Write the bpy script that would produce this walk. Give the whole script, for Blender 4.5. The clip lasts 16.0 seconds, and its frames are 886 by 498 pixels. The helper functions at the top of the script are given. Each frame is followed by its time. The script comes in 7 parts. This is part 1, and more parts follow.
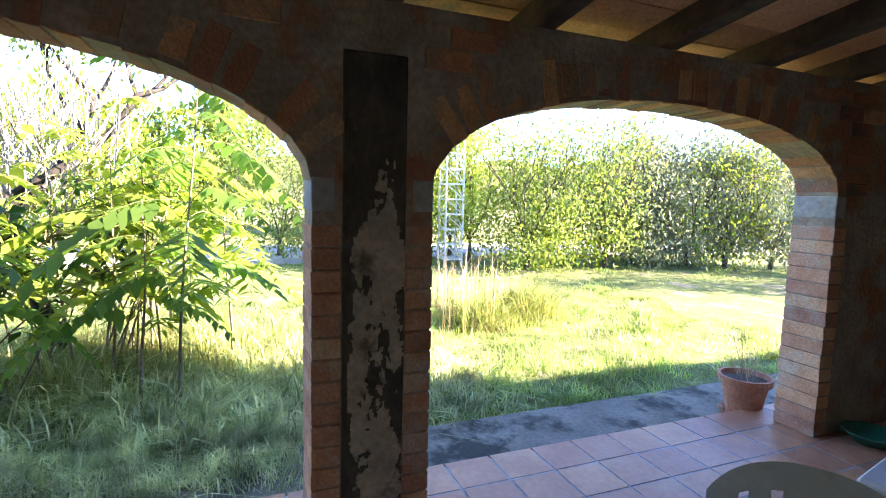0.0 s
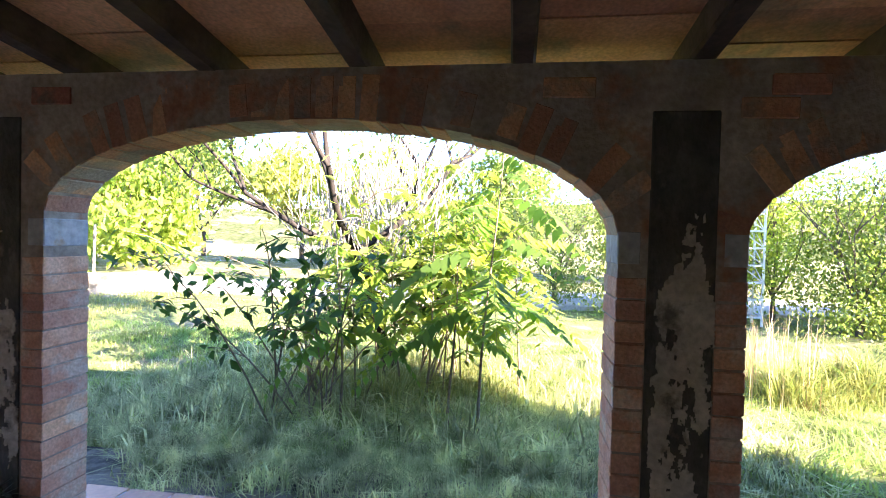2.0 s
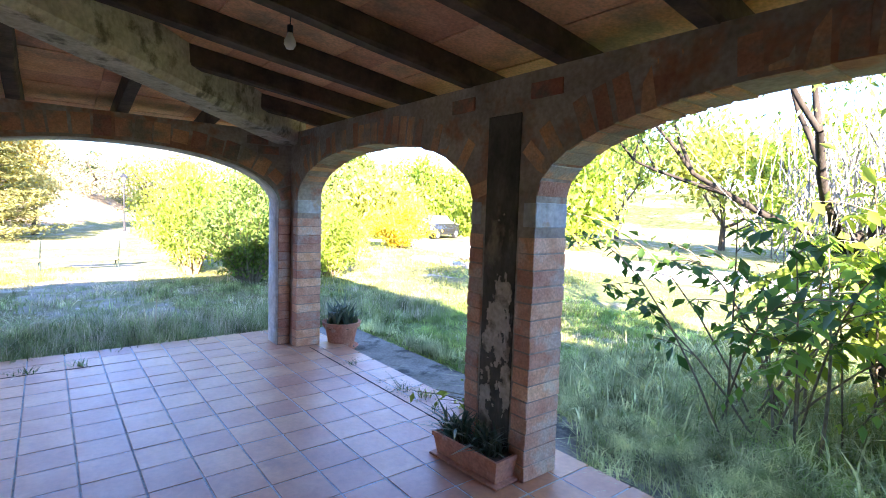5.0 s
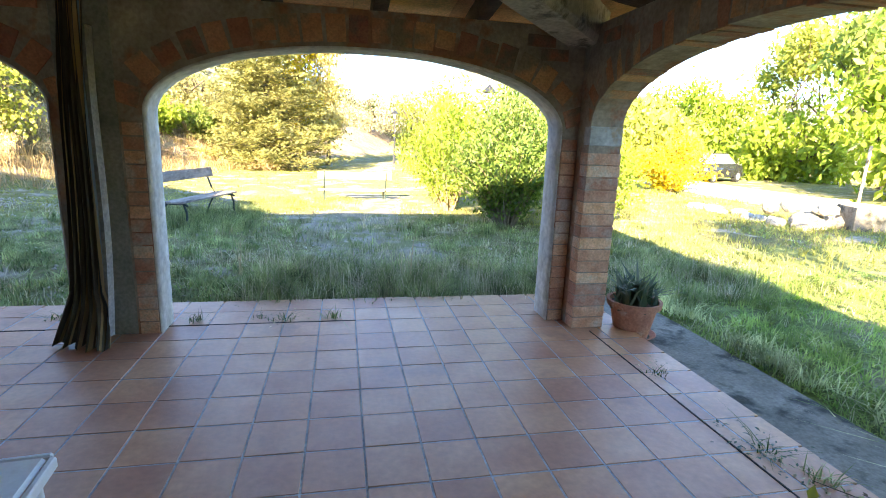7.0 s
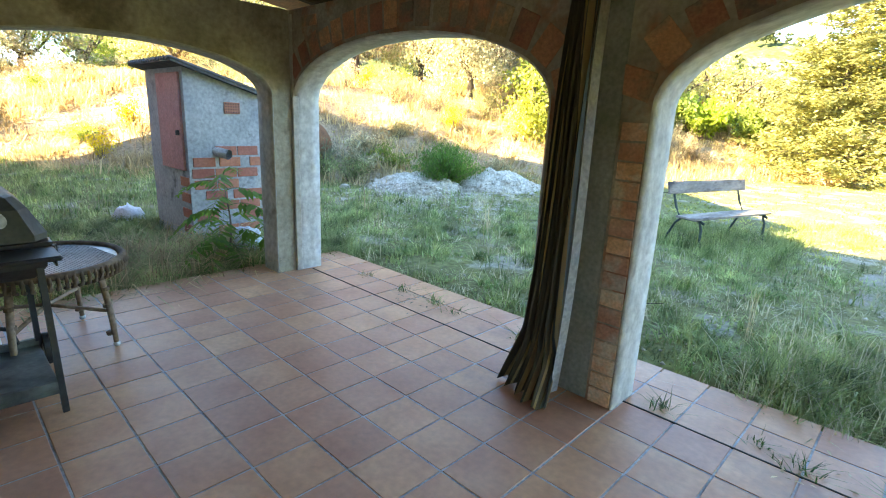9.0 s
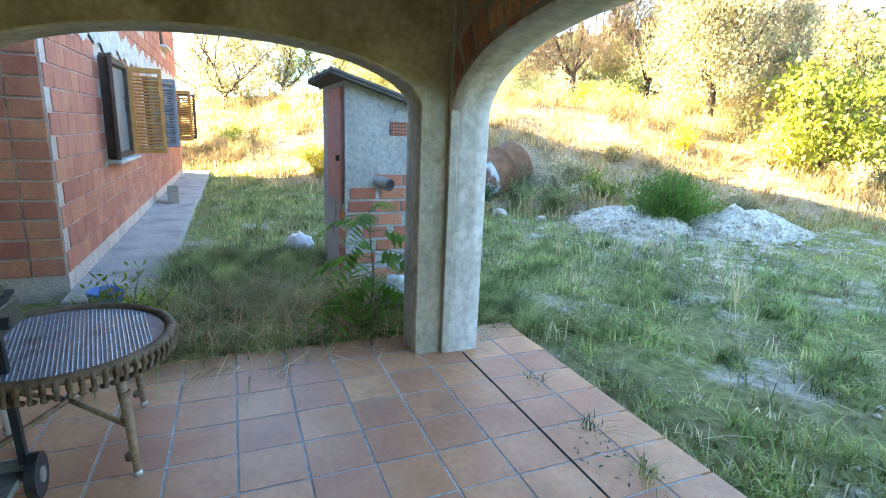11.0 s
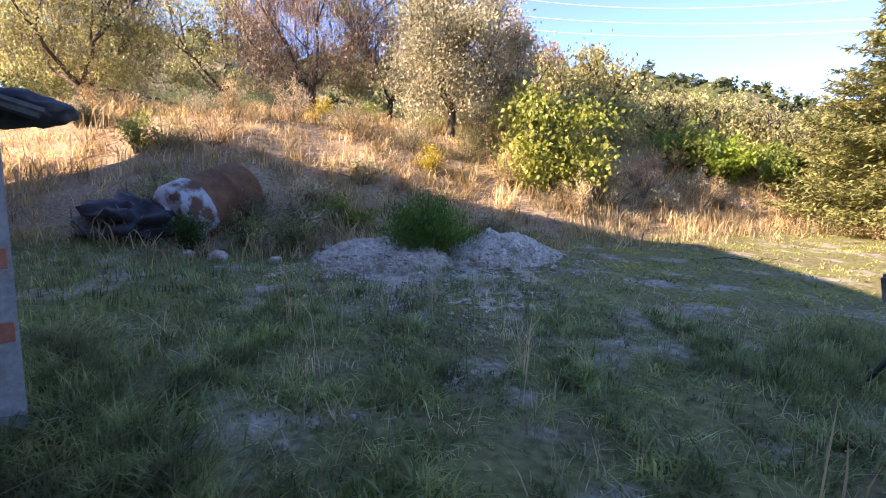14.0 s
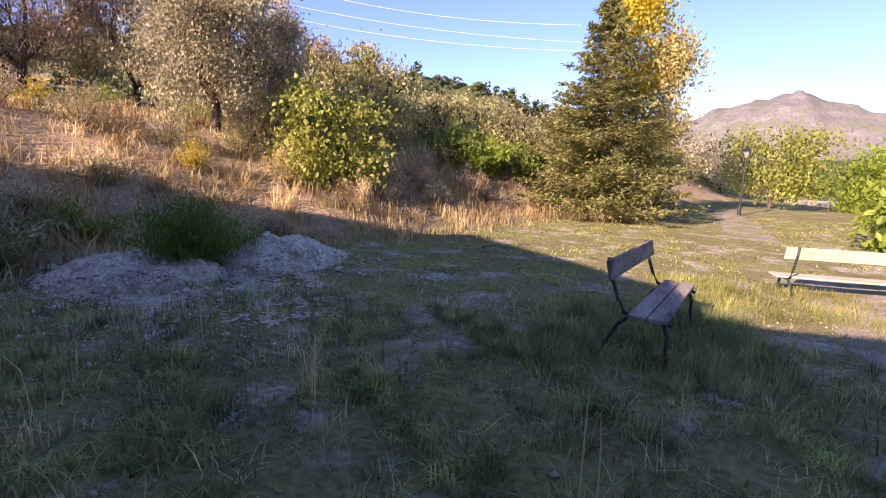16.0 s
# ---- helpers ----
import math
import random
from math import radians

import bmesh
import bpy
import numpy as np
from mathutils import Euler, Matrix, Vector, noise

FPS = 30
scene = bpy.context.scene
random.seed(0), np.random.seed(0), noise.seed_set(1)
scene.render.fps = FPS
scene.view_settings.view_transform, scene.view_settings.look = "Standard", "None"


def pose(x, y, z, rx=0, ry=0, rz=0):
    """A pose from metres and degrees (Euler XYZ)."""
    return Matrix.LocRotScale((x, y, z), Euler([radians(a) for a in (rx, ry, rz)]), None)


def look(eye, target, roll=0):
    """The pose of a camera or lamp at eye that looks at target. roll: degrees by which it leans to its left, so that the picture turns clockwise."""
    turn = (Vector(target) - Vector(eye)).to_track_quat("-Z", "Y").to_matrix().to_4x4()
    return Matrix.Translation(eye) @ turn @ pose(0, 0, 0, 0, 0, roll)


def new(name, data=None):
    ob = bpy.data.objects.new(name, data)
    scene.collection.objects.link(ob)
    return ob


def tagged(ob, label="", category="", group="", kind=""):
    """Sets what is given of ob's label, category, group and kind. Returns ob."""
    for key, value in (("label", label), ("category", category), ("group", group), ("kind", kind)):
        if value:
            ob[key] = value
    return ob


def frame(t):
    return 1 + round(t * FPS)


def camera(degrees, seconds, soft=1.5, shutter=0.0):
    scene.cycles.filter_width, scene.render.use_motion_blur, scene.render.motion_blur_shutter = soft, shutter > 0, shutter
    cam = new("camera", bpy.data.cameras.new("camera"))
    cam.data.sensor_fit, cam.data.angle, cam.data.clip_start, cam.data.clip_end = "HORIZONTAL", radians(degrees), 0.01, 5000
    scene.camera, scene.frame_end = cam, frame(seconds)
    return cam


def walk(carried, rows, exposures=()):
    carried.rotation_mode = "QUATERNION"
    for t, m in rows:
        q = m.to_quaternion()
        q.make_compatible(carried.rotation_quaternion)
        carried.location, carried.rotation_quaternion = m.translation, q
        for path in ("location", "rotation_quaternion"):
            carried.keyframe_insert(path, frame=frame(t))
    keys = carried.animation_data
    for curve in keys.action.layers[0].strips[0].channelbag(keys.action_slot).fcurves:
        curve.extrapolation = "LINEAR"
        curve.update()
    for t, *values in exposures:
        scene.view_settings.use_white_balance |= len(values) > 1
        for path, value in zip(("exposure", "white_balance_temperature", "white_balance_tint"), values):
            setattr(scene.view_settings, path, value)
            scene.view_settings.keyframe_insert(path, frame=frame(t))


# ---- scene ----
cam = camera(82.47, 16.0, soft=1.0, shutter=0.06)
PATH = [
    (0.00, pose(-0.105, -1.432, 1.672, 84.26, -1.46, -111.65)),
    (0.50, pose(-0.138, -1.364, 1.677, 85.66, -1.38, -106.61)),
    (1.00, pose(-0.171, -1.321, 1.684, 87.04, -1.38, -99.44)),
    (1.50, pose(-0.215, -1.272, 1.685, 88.19, -1.48, -90.85)),
    (2.00, pose(-0.270, -1.242, 1.701, 88.76, -1.48, -81.92)),
    (2.50, pose(-0.306, -1.208, 1.711, 89.09, -1.47, -73.12)),
    (3.00, pose(-0.339, -1.178, 1.715, 89.25, -1.53, -65.16)),
    (3.50, pose(-0.355, -1.176, 1.723, 89.14, -1.48, -57.16)),
    (3.70, pose(-0.365, -1.149, 1.717, 89.00, -1.51, -54.44)),
    (5.80, pose(-0.046, -0.135, 1.638, 82.70, -2.07, -28.01)),
    (6.00, pose(-0.046, 0.074, 1.617, 81.75, -2.17, -25.41)),
    (6.50, pose(0.063, 0.557, 1.643, 78.90, -2.15, -17.90)),
    (7.00, pose(0.170, 1.031, 1.619, 77.56, -2.17, -11.03)),
    (7.50, pose(0.226, 1.458, 1.615, 76.98, -2.47, -2.24)),
    (8.00, pose(0.176, 1.901, 1.629, 76.50, -2.40, 10.72)),
    (8.50, pose(0.055, 2.279, 1.614, 75.99, -2.10, 27.79)),
    (9.00, pose(-0.152, 2.567, 1.620, 75.52, -2.50, 44.50)),
    (9.50, pose(-0.517, 2.898, 1.654, 74.38, -2.96, 57.22)),
    (9.70, pose(-0.643, 3.080, 1.618, 74.34, -2.56, 61.24)),
    (11.80, pose(-2.123, 4.184, 1.632, 77.31, -2.16, 68.61)),
    (12.00, pose(-2.265, 4.302, 1.631, 77.79, -2.16, 68.44)),
    (12.50, pose(-2.629, 4.564, 1.642, 79.96, -2.25, 65.31)),
    (13.00, pose(-2.851, 4.886, 1.630, 80.11, -2.23, 58.50)),
    (13.50, pose(-2.939, 5.271, 1.569, 80.53, -2.27, 50.07)),
    (14.00, pose(-3.170, 5.414, 1.564, 80.40, -2.32, 41.13)),
    (14.50, pose(-3.290, 5.486, 1.604, 80.34, -2.42, 32.84)),
    (15.00, pose(-3.284, 5.573, 1.626, 80.52, -2.36, 25.89)),
    (15.50, pose(-3.271, 5.611, 1.634, 80.66, -2.30, 20.42)),
    (16.00, pose(-3.244, 5.639, 1.638, 80.77, -2.27, 16.97)),
]
EXPOSURE = [(0.0, 3.7, 6000, 23), (1.5, 3.65, 5950, 23), (3.5, 3.95, 5650, 30), (6.0, 3.9, 6100, 18), (6.6, 3.95, 6100, 18), (7.1, 3.55, 7150, 8), (7.8, 3.5, 7100, 4), (8.5, 3.8, 7500, 3), (9.5, 4.35, 8100, 1), (11.8, 3.9, 7300, 1), (12.6, 3.25, 7000, 2),
            (13.0, 2.7, 6350, 4), (13.5, 2.25, 6600, 18), (14.0, 2.1, 6500, 30), (14.6, 1.85, 6800, 34), (16.0, 1.55, 6600, 40)]
walk(cam, PATH, EXPOSURE)

# ---- world and sun ----
SUN_DIR = Vector((-1.05, -2.25, 1.0)).normalized()
world = bpy.data.worlds.new("sky_world")
scene.world = world
world.use_nodes = True
wn = world.node_tree
wn.nodes.clear()
w_out = wn.nodes.new("ShaderNodeOutputWorld")
w_bg = wn.nodes.new("ShaderNodeBackground")
w_sky = wn.nodes.new("ShaderNodeTexSky")
w_sky.sky_type = "NISHITA"
w_sky.sun_disc = False
w_sky.sun_elevation = math.asin(SUN_DIR.z)
w_sky.sun_rotation = math.atan2(SUN_DIR.x, SUN_DIR.y)
w_sky.air_density = 0.75
w_sky.altitude = 2200
w_sky.dust_density = 0.03
w_sky.ozone_density = 3.4
w_bg.inputs["Strength"].default_value = 0.118
wn.links.new(w_sky.outputs[0], w_bg.inputs["Color"])
wn.links.new(w_bg.outputs[0], w_out.inputs["Surface"])
sun_data = bpy.data.lights.new("sun", "SUN")
sun_data.energy = 4.9
sun_data.angle = radians(0.5)
sun_data.color = (1.0, 0.84, 0.62)
sun = new("sun", sun_data)
sun.matrix_world = look((0, 0, 0), -SUN_DIR)
sun.location = (0, 0, 30)

# ---- materials ----
def mat(name, cols, scale=6.0, rough=0.8, bump=0.3, bump_scale=40.0, metal=0.0, rand=0.0, detail=6.0, fine=0.25, stain=None, stain_scale=1.2, stain_at=0.55, island=False, spec=0.4, stretch=(1, 1, 1), coat=0.0):
    """Layered noise material: two base colours over a coarse noise, a fine grain, an optional stain colour, random piece tint."""
    m = bpy.data.materials.new(name)
    m.use_nodes = True
    nt = m.node_tree
    n, l = nt.nodes, nt.links
    b = n["Principled BSDF"]
    b.inputs["Roughness"].default_value = rough
    b.inputs["Metallic"].default_value = metal
    b.inputs["Specular IOR Level"].default_value = spec
    b.inputs["Coat Weight"].default_value = coat
    co = n.new("ShaderNodeTexCoord")
    geo = n.new("ShaderNodeNewGeometry")
    mp = n.new("ShaderNodeMapping")
    mp.inputs["Scale"].default_value = stretch
    l.new(geo.outputs["Position"], mp.inputs["Vector"])
    no = n.new("ShaderNodeTexNoise")
    no.inputs["Scale"].default_value = scale
    no.inputs["Detail"].default_value = detail
    l.new(mp.outputs[0], no.inputs["Vector"])
    ramp = n.new("ShaderNodeValToRGB")
    ramp.color_ramp.elements[0].position = 0.3
    ramp.color_ramp.elements[1].position = 0.7
    ramp.color_ramp.elements[0].color = (*cols[0], 1)
    ramp.color_ramp.elements[1].color = (*cols[1], 1)
    for k, c in enumerate(cols[2:]):
        e = ramp.color_ramp.elements.new(0.7 + 0.12 * (k + 1))
        e.color = (*c, 1)
    l.new(no.outputs["Fac"], ramp.inputs[0])
    col = ramp.outputs[0]
    if stain:
        ns = n.new("ShaderNodeTexNoise")
        ns.inputs["Scale"].default_value = stain_scale
        ns.inputs["Detail"].default_value = 8.0
        ns.inputs["Roughness"].default_value = 0.62
        l.new(mp.outputs[0], ns.inputs["Vector"])
        rs = n.new("ShaderNodeValToRGB")
        rs.color_ramp.elements[0].position = stain_at - 0.05
        rs.color_ramp.elements[1].position = stain_at + 0.06
        l.new(ns.outputs["Fac"], rs.inputs[0])
        mx = n.new("ShaderNodeMix")
        mx.data_type = "RGBA"
        mx.inputs["B"].default_value = (*stain, 1)
        l.new(rs.outputs[0], mx.inputs["Factor"])
        l.new(col, mx.inputs["A"])
        col = mx.outputs["Result"]
    nf = n.new("ShaderNodeTexNoise")
    nf.inputs["Scale"].default_value = bump_scale
    nf.inputs["Detail"].default_value = 5.0
    l.new(mp.outputs[0], nf.inputs["Vector"])
    if fine:
        mr = n.new("ShaderNodeMapRange")
        mr.inputs["To Min"].default_value = 1.0 - fine
        mr.inputs["To Max"].default_value = 1.0 + fine
        mr.inputs["From Min"].default_value = 0.25
        mr.inputs["From Max"].default_value = 0.75
        l.new(nf.outputs["Fac"], mr.inputs["Value"])
        hv = n.new("ShaderNodeHueSaturation")
        l.new(col, hv.inputs["Color"])
        l.new(mr.outputs[0], hv.inputs["Value"])
        col = hv.outputs[0]
    if rand:
        src = geo.outputs["Random Per Island"] if island else n.new("ShaderNodeObjectInfo").outputs["Random"]
        mr2 = n.new("ShaderNodeMapRange")
        mr2.inputs["To Min"].default_value = 1.0 - rand
        mr2.inputs["To Max"].default_value = 1.0 + rand
        l.new(src, mr2.inputs["Value"])
        mr3 = n.new("ShaderNodeMapRange")
        mr3.inputs["To Min"].default_value = 0.5 - rand * 0.05
        mr3.inputs["To Max"].default_value = 0.5 + rand * 0.05
        l.new(src, mr3.inputs["Value"])
        hv2 = n.new("ShaderNodeHueSaturation")
        l.new(col, hv2.inputs["Color"])
        l.new(mr2.outputs[0], hv2.inputs["Value"])
        l.new(mr3.outputs[0], hv2.inputs["Hue"])
        col = hv2.outputs[0]
    l.new(col, b.inputs["Base Color"])
    if bump:
        bp = n.new("ShaderNodeBump")
        bp.inputs["Strength"].default_value = bump
        bp.inputs["Distance"].default_value = 0.01
        l.new(nf.outputs["Fac"], bp.inputs["Height"])
        l.new(bp.outputs[0], b.inputs["Normal"])
    return m


def leaf_mat(name, c0, c1, trans=0.45, rough=0.5, tint=0.25, clump=0.0, patch=0.9):
    """Foliage: random colour per leaf and, for grass, per tuft; part of the light passes through."""
    m = bpy.data.materials.new(name)
    m.use_nodes = True
    nt = m.node_tree
    n, l = nt.nodes, nt.links
    b = n["Principled BSDF"]
    b.inputs["Roughness"].default_value = rough
    b.inputs["Specular IOR Level"].default_value = 0.3
    geo = n.new("ShaderNodeNewGeometry")
    ramp = n.new("ShaderNodeValToRGB")
    ramp.color_ramp.elements[0].color = (*c0, 1)
    ramp.color_ramp.elements[1].color = (*c1, 1)
    pick = geo.outputs["Random Per Island"]
    if clump:
        nc = n.new("ShaderNodeTexNoise")
        nc.inputs["Scale"].default_value = clump
        nc.inputs["Detail"].default_value = 3.0
        l.new(geo.outputs["Position"], nc.inputs["Vector"])
        mc = n.new("ShaderNodeMapRange")
        mc.inputs["From Min"].default_value = 0.36
        mc.inputs["From Max"].default_value = 0.64
        l.new(nc.outputs["Fac"], mc.inputs["Value"])
        mp2 = n.new("ShaderNodeMix")
        mp2.inputs["Factor"].default_value = 0.6
        l.new(pick, mp2.inputs["A"])
        l.new(mc.outputs[0], mp2.inputs["B"])
        pick = mp2.outputs["Result"]
    l.new(pick, ramp.inputs[0])
    no = n.new("ShaderNodeTexNoise")
    no.inputs["Scale"].default_value = patch
    l.new(geo.outputs["Position"], no.inputs["Vector"])
    mr = n.new("ShaderNodeMapRange")
    mr.inputs["From Min"].default_value = 0.3
    mr.inputs["From Max"].default_value = 0.7
    mr.inputs["To Min"].default_value = 1.0 - tint
    mr.inputs["To Max"].default_value = 1.0 + tint
    l.new(no.outputs["Fac"], mr.inputs["Value"])
    hv = n.new("ShaderNodeHueSaturation")
    l.new(ramp.outputs[0], hv.inputs["Color"])
    l.new(mr.outputs[0], hv.inputs["Value"])
    l.new(hv.outputs[0], b.inputs["Base Color"])
    tr = n.new("ShaderNodeBsdfTranslucent")
    hv3 = n.new("ShaderNodeHueSaturation")
    hv3.inputs["Value"].default_value = 1.5
    hv3.inputs["Saturation"].default_value = 1.1
    l.new(hv.outputs[0], hv3.inputs["Color"])
    l.new(hv3.outputs[0], tr.inputs["Color"])
    mix = n.new("ShaderNodeMixShader")
    mix.inputs[0].default_value = trans
    l.new(b.outputs[0], mix.inputs[1])
    l.new(tr.outputs[0], mix.inputs[2])
    l.new(mix.outputs[0], n["Material Output"].inputs["Surface"])
    return m


M = {}
M["tile"] = mat("terracotta_tile", [(0.47, 0.215, 0.112), (0.59, 0.315, 0.175)], scale=3.0, rough=0.42, bump=0.12, bump_scale=25, rand=0.12, fine=0.12, stain=(0.38, 0.20, 0.12), stain_scale=1.3, stain_at=0.62, spec=0.5)
M["grout"] = mat("grey_grout", [(0.26, 0.26, 0.25), (0.54, 0.535, 0.52)], scale=5, rough=0.95, bump=0.5)
M["mortar"] = mat("smeared_mortar_wall", [(0.24, 0.205, 0.16), (0.42, 0.365, 0.29)], scale=4, rough=0.95, bump=0.7, bump_scale=30, stain=(0.34, 0.165, 0.10), stain_scale=2.6, stain_at=0.55)
M["plaster_dark"] = mat("rough_render", [(0.28, 0.25, 0.18), (0.42, 0.38, 0.29)], scale=3, rough=0.95, bump=0.7, bump_scale=22, stain=(0.20, 0.17, 0.115), stain_scale=1.6, stain_at=0.58)
M["plaster_white"] = mat("trowelled_lime_render", [(0.48, 0.47, 0.43), (0.62, 0.61, 0.57)], scale=5, rough=0.92, bump=0.7, bump_scale=18, stain=(0.40, 0.38, 0.33), stain_scale=3.0, stain_at=0.6)
M["concrete"] = mat("stained_concrete_column", [(0.048, 0.047, 0.038), (0.115, 0.11, 0.088)], scale=7, rough=0.95, bump=0.6, stain=(0.24, 0.20, 0.145), stain_scale=4.4, stain_at=0.62, stretch=(1, 1, 0.6))
M["brick"] = mat("fired_clay_brick", [(0.50, 0.25, 0.15), (0.64, 0.40, 0.27)], scale=9, rough=0.88, bump=0.5, bump_scale=60, rand=0.22, stain=(0.55, 0.44, 0.34), stain_scale=4.0, stain_at=0.57)
M["brick_dark"] = mat("dull_clay_brick", [(0.42, 0.19, 0.115), (0.52, 0.27, 0.17)], scale=9, rough=0.92, bump=0.5, bump_scale=60, rand=0.3, stain=(0.24, 0.19, 0.14), stain_scale=3.0, stain_at=0.55)
M["beam"] = mat("old_dark_timber", [(0.05, 0.036, 0.026), (0.12, 0.085, 0.058)], scale=6, rough=0.85, bump=0.5, bump_scale=30, stain=(0.12, 0.085, 0.05), stain_scale=3, stain_at=0.6)
M["rasilla"] = mat("clay_ceiling_boards", [(0.60, 0.29, 0.15), (0.72, 0.40, 0.225)], scale=4, rough=0.9, bump=0.3, bump_scale=50, rand=0.2, island=True, stain=(0.33, 0.24, 0.15), stain_scale=1.5, stain_at=0.6)
M["ground"] = mat("grassy_earth", [(0.19, 0.165, 0.085), (0.22, 0.23, 0.075), (0.30, 0.26, 0.15)], scale=0.9, rough=1.0, bump=0.9, bump_scale=14, fine=0.5, stain=(0.38, 0.34, 0.26), stain_scale=1.1, stain_at=0.58, spec=0.1)
M["apron"] = mat("weathered_concrete_apron", [(0.165, 0.147, 0.115), (0.29, 0.262, 0.21)], scale=2.5, rough=0.95, bump=0.5, stain=(0.06, 0.058, 0.045), stain_scale=2.6, stain_at=0.54)
M["house_brick"] = mat("hollow_clay_block", [(0.42, 0.15, 0.095), (0.52, 0.22, 0.14)], scale=5, rough=0.9, bump=0.3, bump_scale=40, rand=0.14, fine=0.15)
M["house_wall"] = mat("block_wall_joints", [(0.46, 0.37, 0.31), (0.62, 0.53, 0.46)], scale=5, rough=0.95, bump=0.4)
M["roof_tile"] = mat("clay_roof_tile", [(0.33, 0.17, 0.10), (0.46, 0.27, 0.17)], scale=3, rough=0.9, bump=0.4, rand=0.2)
M["bark"] = mat("grey_brown_bark", [(0.06, 0.045, 0.035), (0.13, 0.105, 0.08)], scale=12, rough=0.95, bump=0.9, bump_scale=30, stretch=(1, 1, 0.3))
M["stem"] = mat("sapling_stem", [(0.14, 0.10, 0.06), (0.22, 0.18, 0.12)], scale=20, rough=0.8, bump=0.3)
M["terracotta"] = mat("terracotta_pot", [(0.42, 0.17, 0.10), (0.52, 0.25, 0.16)], scale=8, rough=0.8, bump=0.25, stain=(0.5, 0.38, 0.31), stain_scale=5, stain_at=0.62)
M["soil"] = mat("dry_potting_soil", [(0.06, 0.045, 0.03), (0.13, 0.10, 0.07)], scale=30, rough=1.0, bump=0.9, bump_scale=60)
M["plastic_white"] = mat("weathered_white_plastic", [(0.66, 0.67, 0.66), (0.76, 0.77, 0.76)], scale=4, rough=0.45, bump=0.05, fine=0.05, stain=(0.55, 0.55, 0.52), stain_scale=3, stain_at=0.65)
M["black_metal"] = mat("black_painted_steel", [(0.012, 0.014, 0.018), (0.03, 0.032, 0.036)], scale=10, rough=0.45, bump=0.1, metal=0.0, spec=0.5)
M["bbq_shelf"] = mat("grey_green_shelf", [(0.10, 0.11, 0.10), (0.18, 0.19, 0.17)], scale=6, rough=0.6, bump=0.15, stain=(0.06, 0.06, 0.055), stain_scale=5, stain_at=0.58)
M["bbq_lid"] = mat("faded_enamel_lid", [(0.04, 0.043, 0.036), (0.085, 0.085, 0.07)], scale=6, rough=0.5, bump=0.12, stain=(0.08, 0.075, 0.06), stain_scale=4, stain_at=0.6)
M["wood_old"] = mat("weathered_grey_wood", [(0.20, 0.16, 0.125), (0.38, 0.325, 0.27)], scale=8, rough=0.85, bump=0.5, bump_scale=35, stain=(0.09, 0.07, 0.06), stain_scale=5, stain_at=0.6, stretch=(1, 0.25, 1), rand=0.1)
M["wicker"] = mat("dark_wicker", [(0.10, 0.065, 0.04), (0.20, 0.14, 0.09)], scale=15, rough=0.75, bump=0.5)
M["cane"] = mat("worn_cane_legs", [(0.20, 0.13, 0.08), (0.34, 0.25, 0.17)], scale=10, rough=0.7, bump=0.3)
M["glass_top"] = mat("grey_blue_tabletop", [(0.16, 0.19, 0.22), (0.24, 0.27, 0.31)], scale=6, rough=0.25, bump=0.05, stain=(0.10, 0.11, 0.12), stain_scale=4, stain_at=0.6)
M["rock"] = mat("pale_gravel_mound", [(0.40, 0.34, 0.255), (0.66, 0.59, 0.47)], scale=7, rough=0.98, bump=1.0, bump_scale=22, fine=0.5, stain=(0.30, 0.25, 0.17), stain_scale=2.4, stain_at=0.58)
M["rust"] = mat("rusty_steel", [(0.13, 0.06, 0.03), (0.24, 0.115, 0.055)], scale=5, rough=0.85, bump=0.3, stain=(0.40, 0.40, 0.38), stain_scale=1.3, stain_at=0.63)
M["pink_door"] = mat("faded_pink_door", [(0.46, 0.22, 0.20), (0.56, 0.31, 0.28)], scale=6, rough=0.7, bump=0.2)
M["shutter"] = mat("orange_varnished_wood", [(0.40, 0.16, 0.035), (0.52, 0.24, 0.06)], scale=8, rough=0.45, bump=0.2, bump_scale=60, rand=0.06)
M["shutter_grey"] = mat("grey_faded_shutter", [(0.15, 0.17, 0.20), (0.22, 0.24, 0.27)], scale=8, rough=0.6, bump=0.2, rand=0.06)
M["shutter_dark"] = mat("dark_brown_frame", [(0.05, 0.03, 0.02), (0.09, 0.05, 0.035)], scale=8, rough=0.6, bump=0.2)
M["pane"] = mat("dusty_window_pane", [(0.20, 0.21, 0.20), (0.28, 0.29, 0.28)], scale=2, rough=0.15, bump=0.0, fine=0.05)
M["blue_plastic"] = mat("blue_plastic", [(0.05, 0.16, 0.40), (0.09, 0.22, 0.48)], scale=5, rough=0.5, bump=0.1)
M["white_sack"] = mat("white_plastic_sack", [(0.6, 0.65, 0.68), (0.75, 0.78, 0.8)], scale=5, rough=0.5, bump=0.4)
M["steel"] = mat("galvanised_steel", [(0.42, 0.43, 0.44), (0.55, 0.56, 0.57)], scale=8, rough=0.45, metal=0.7, bump=0.1)
M["wire"] = mat("power_line", [(0.5, 0.5, 0.5), (0.6, 0.6, 0.6)], rough=0.4, bump=0, fine=0)
M["car_paint"] = mat("dark_car_paint", [(0.015, 0.017, 0.02), (0.03, 0.032, 0.036)], rough=0.25, bump=0, fine=0.05, coat=0.6)
M["green_bowl"] = mat("green_plastic", [(0.02, 0.17, 0.11), (0.04, 0.24, 0.16)], rough=0.4, bump=0.05)
M["road"] = mat("pale_dusty_road", [(0.36, 0.34, 0.31), (0.50, 0.48, 0.44)], scale=1.5, rough=1.0, bump=0.6, bump_scale=25, fine=0.3)
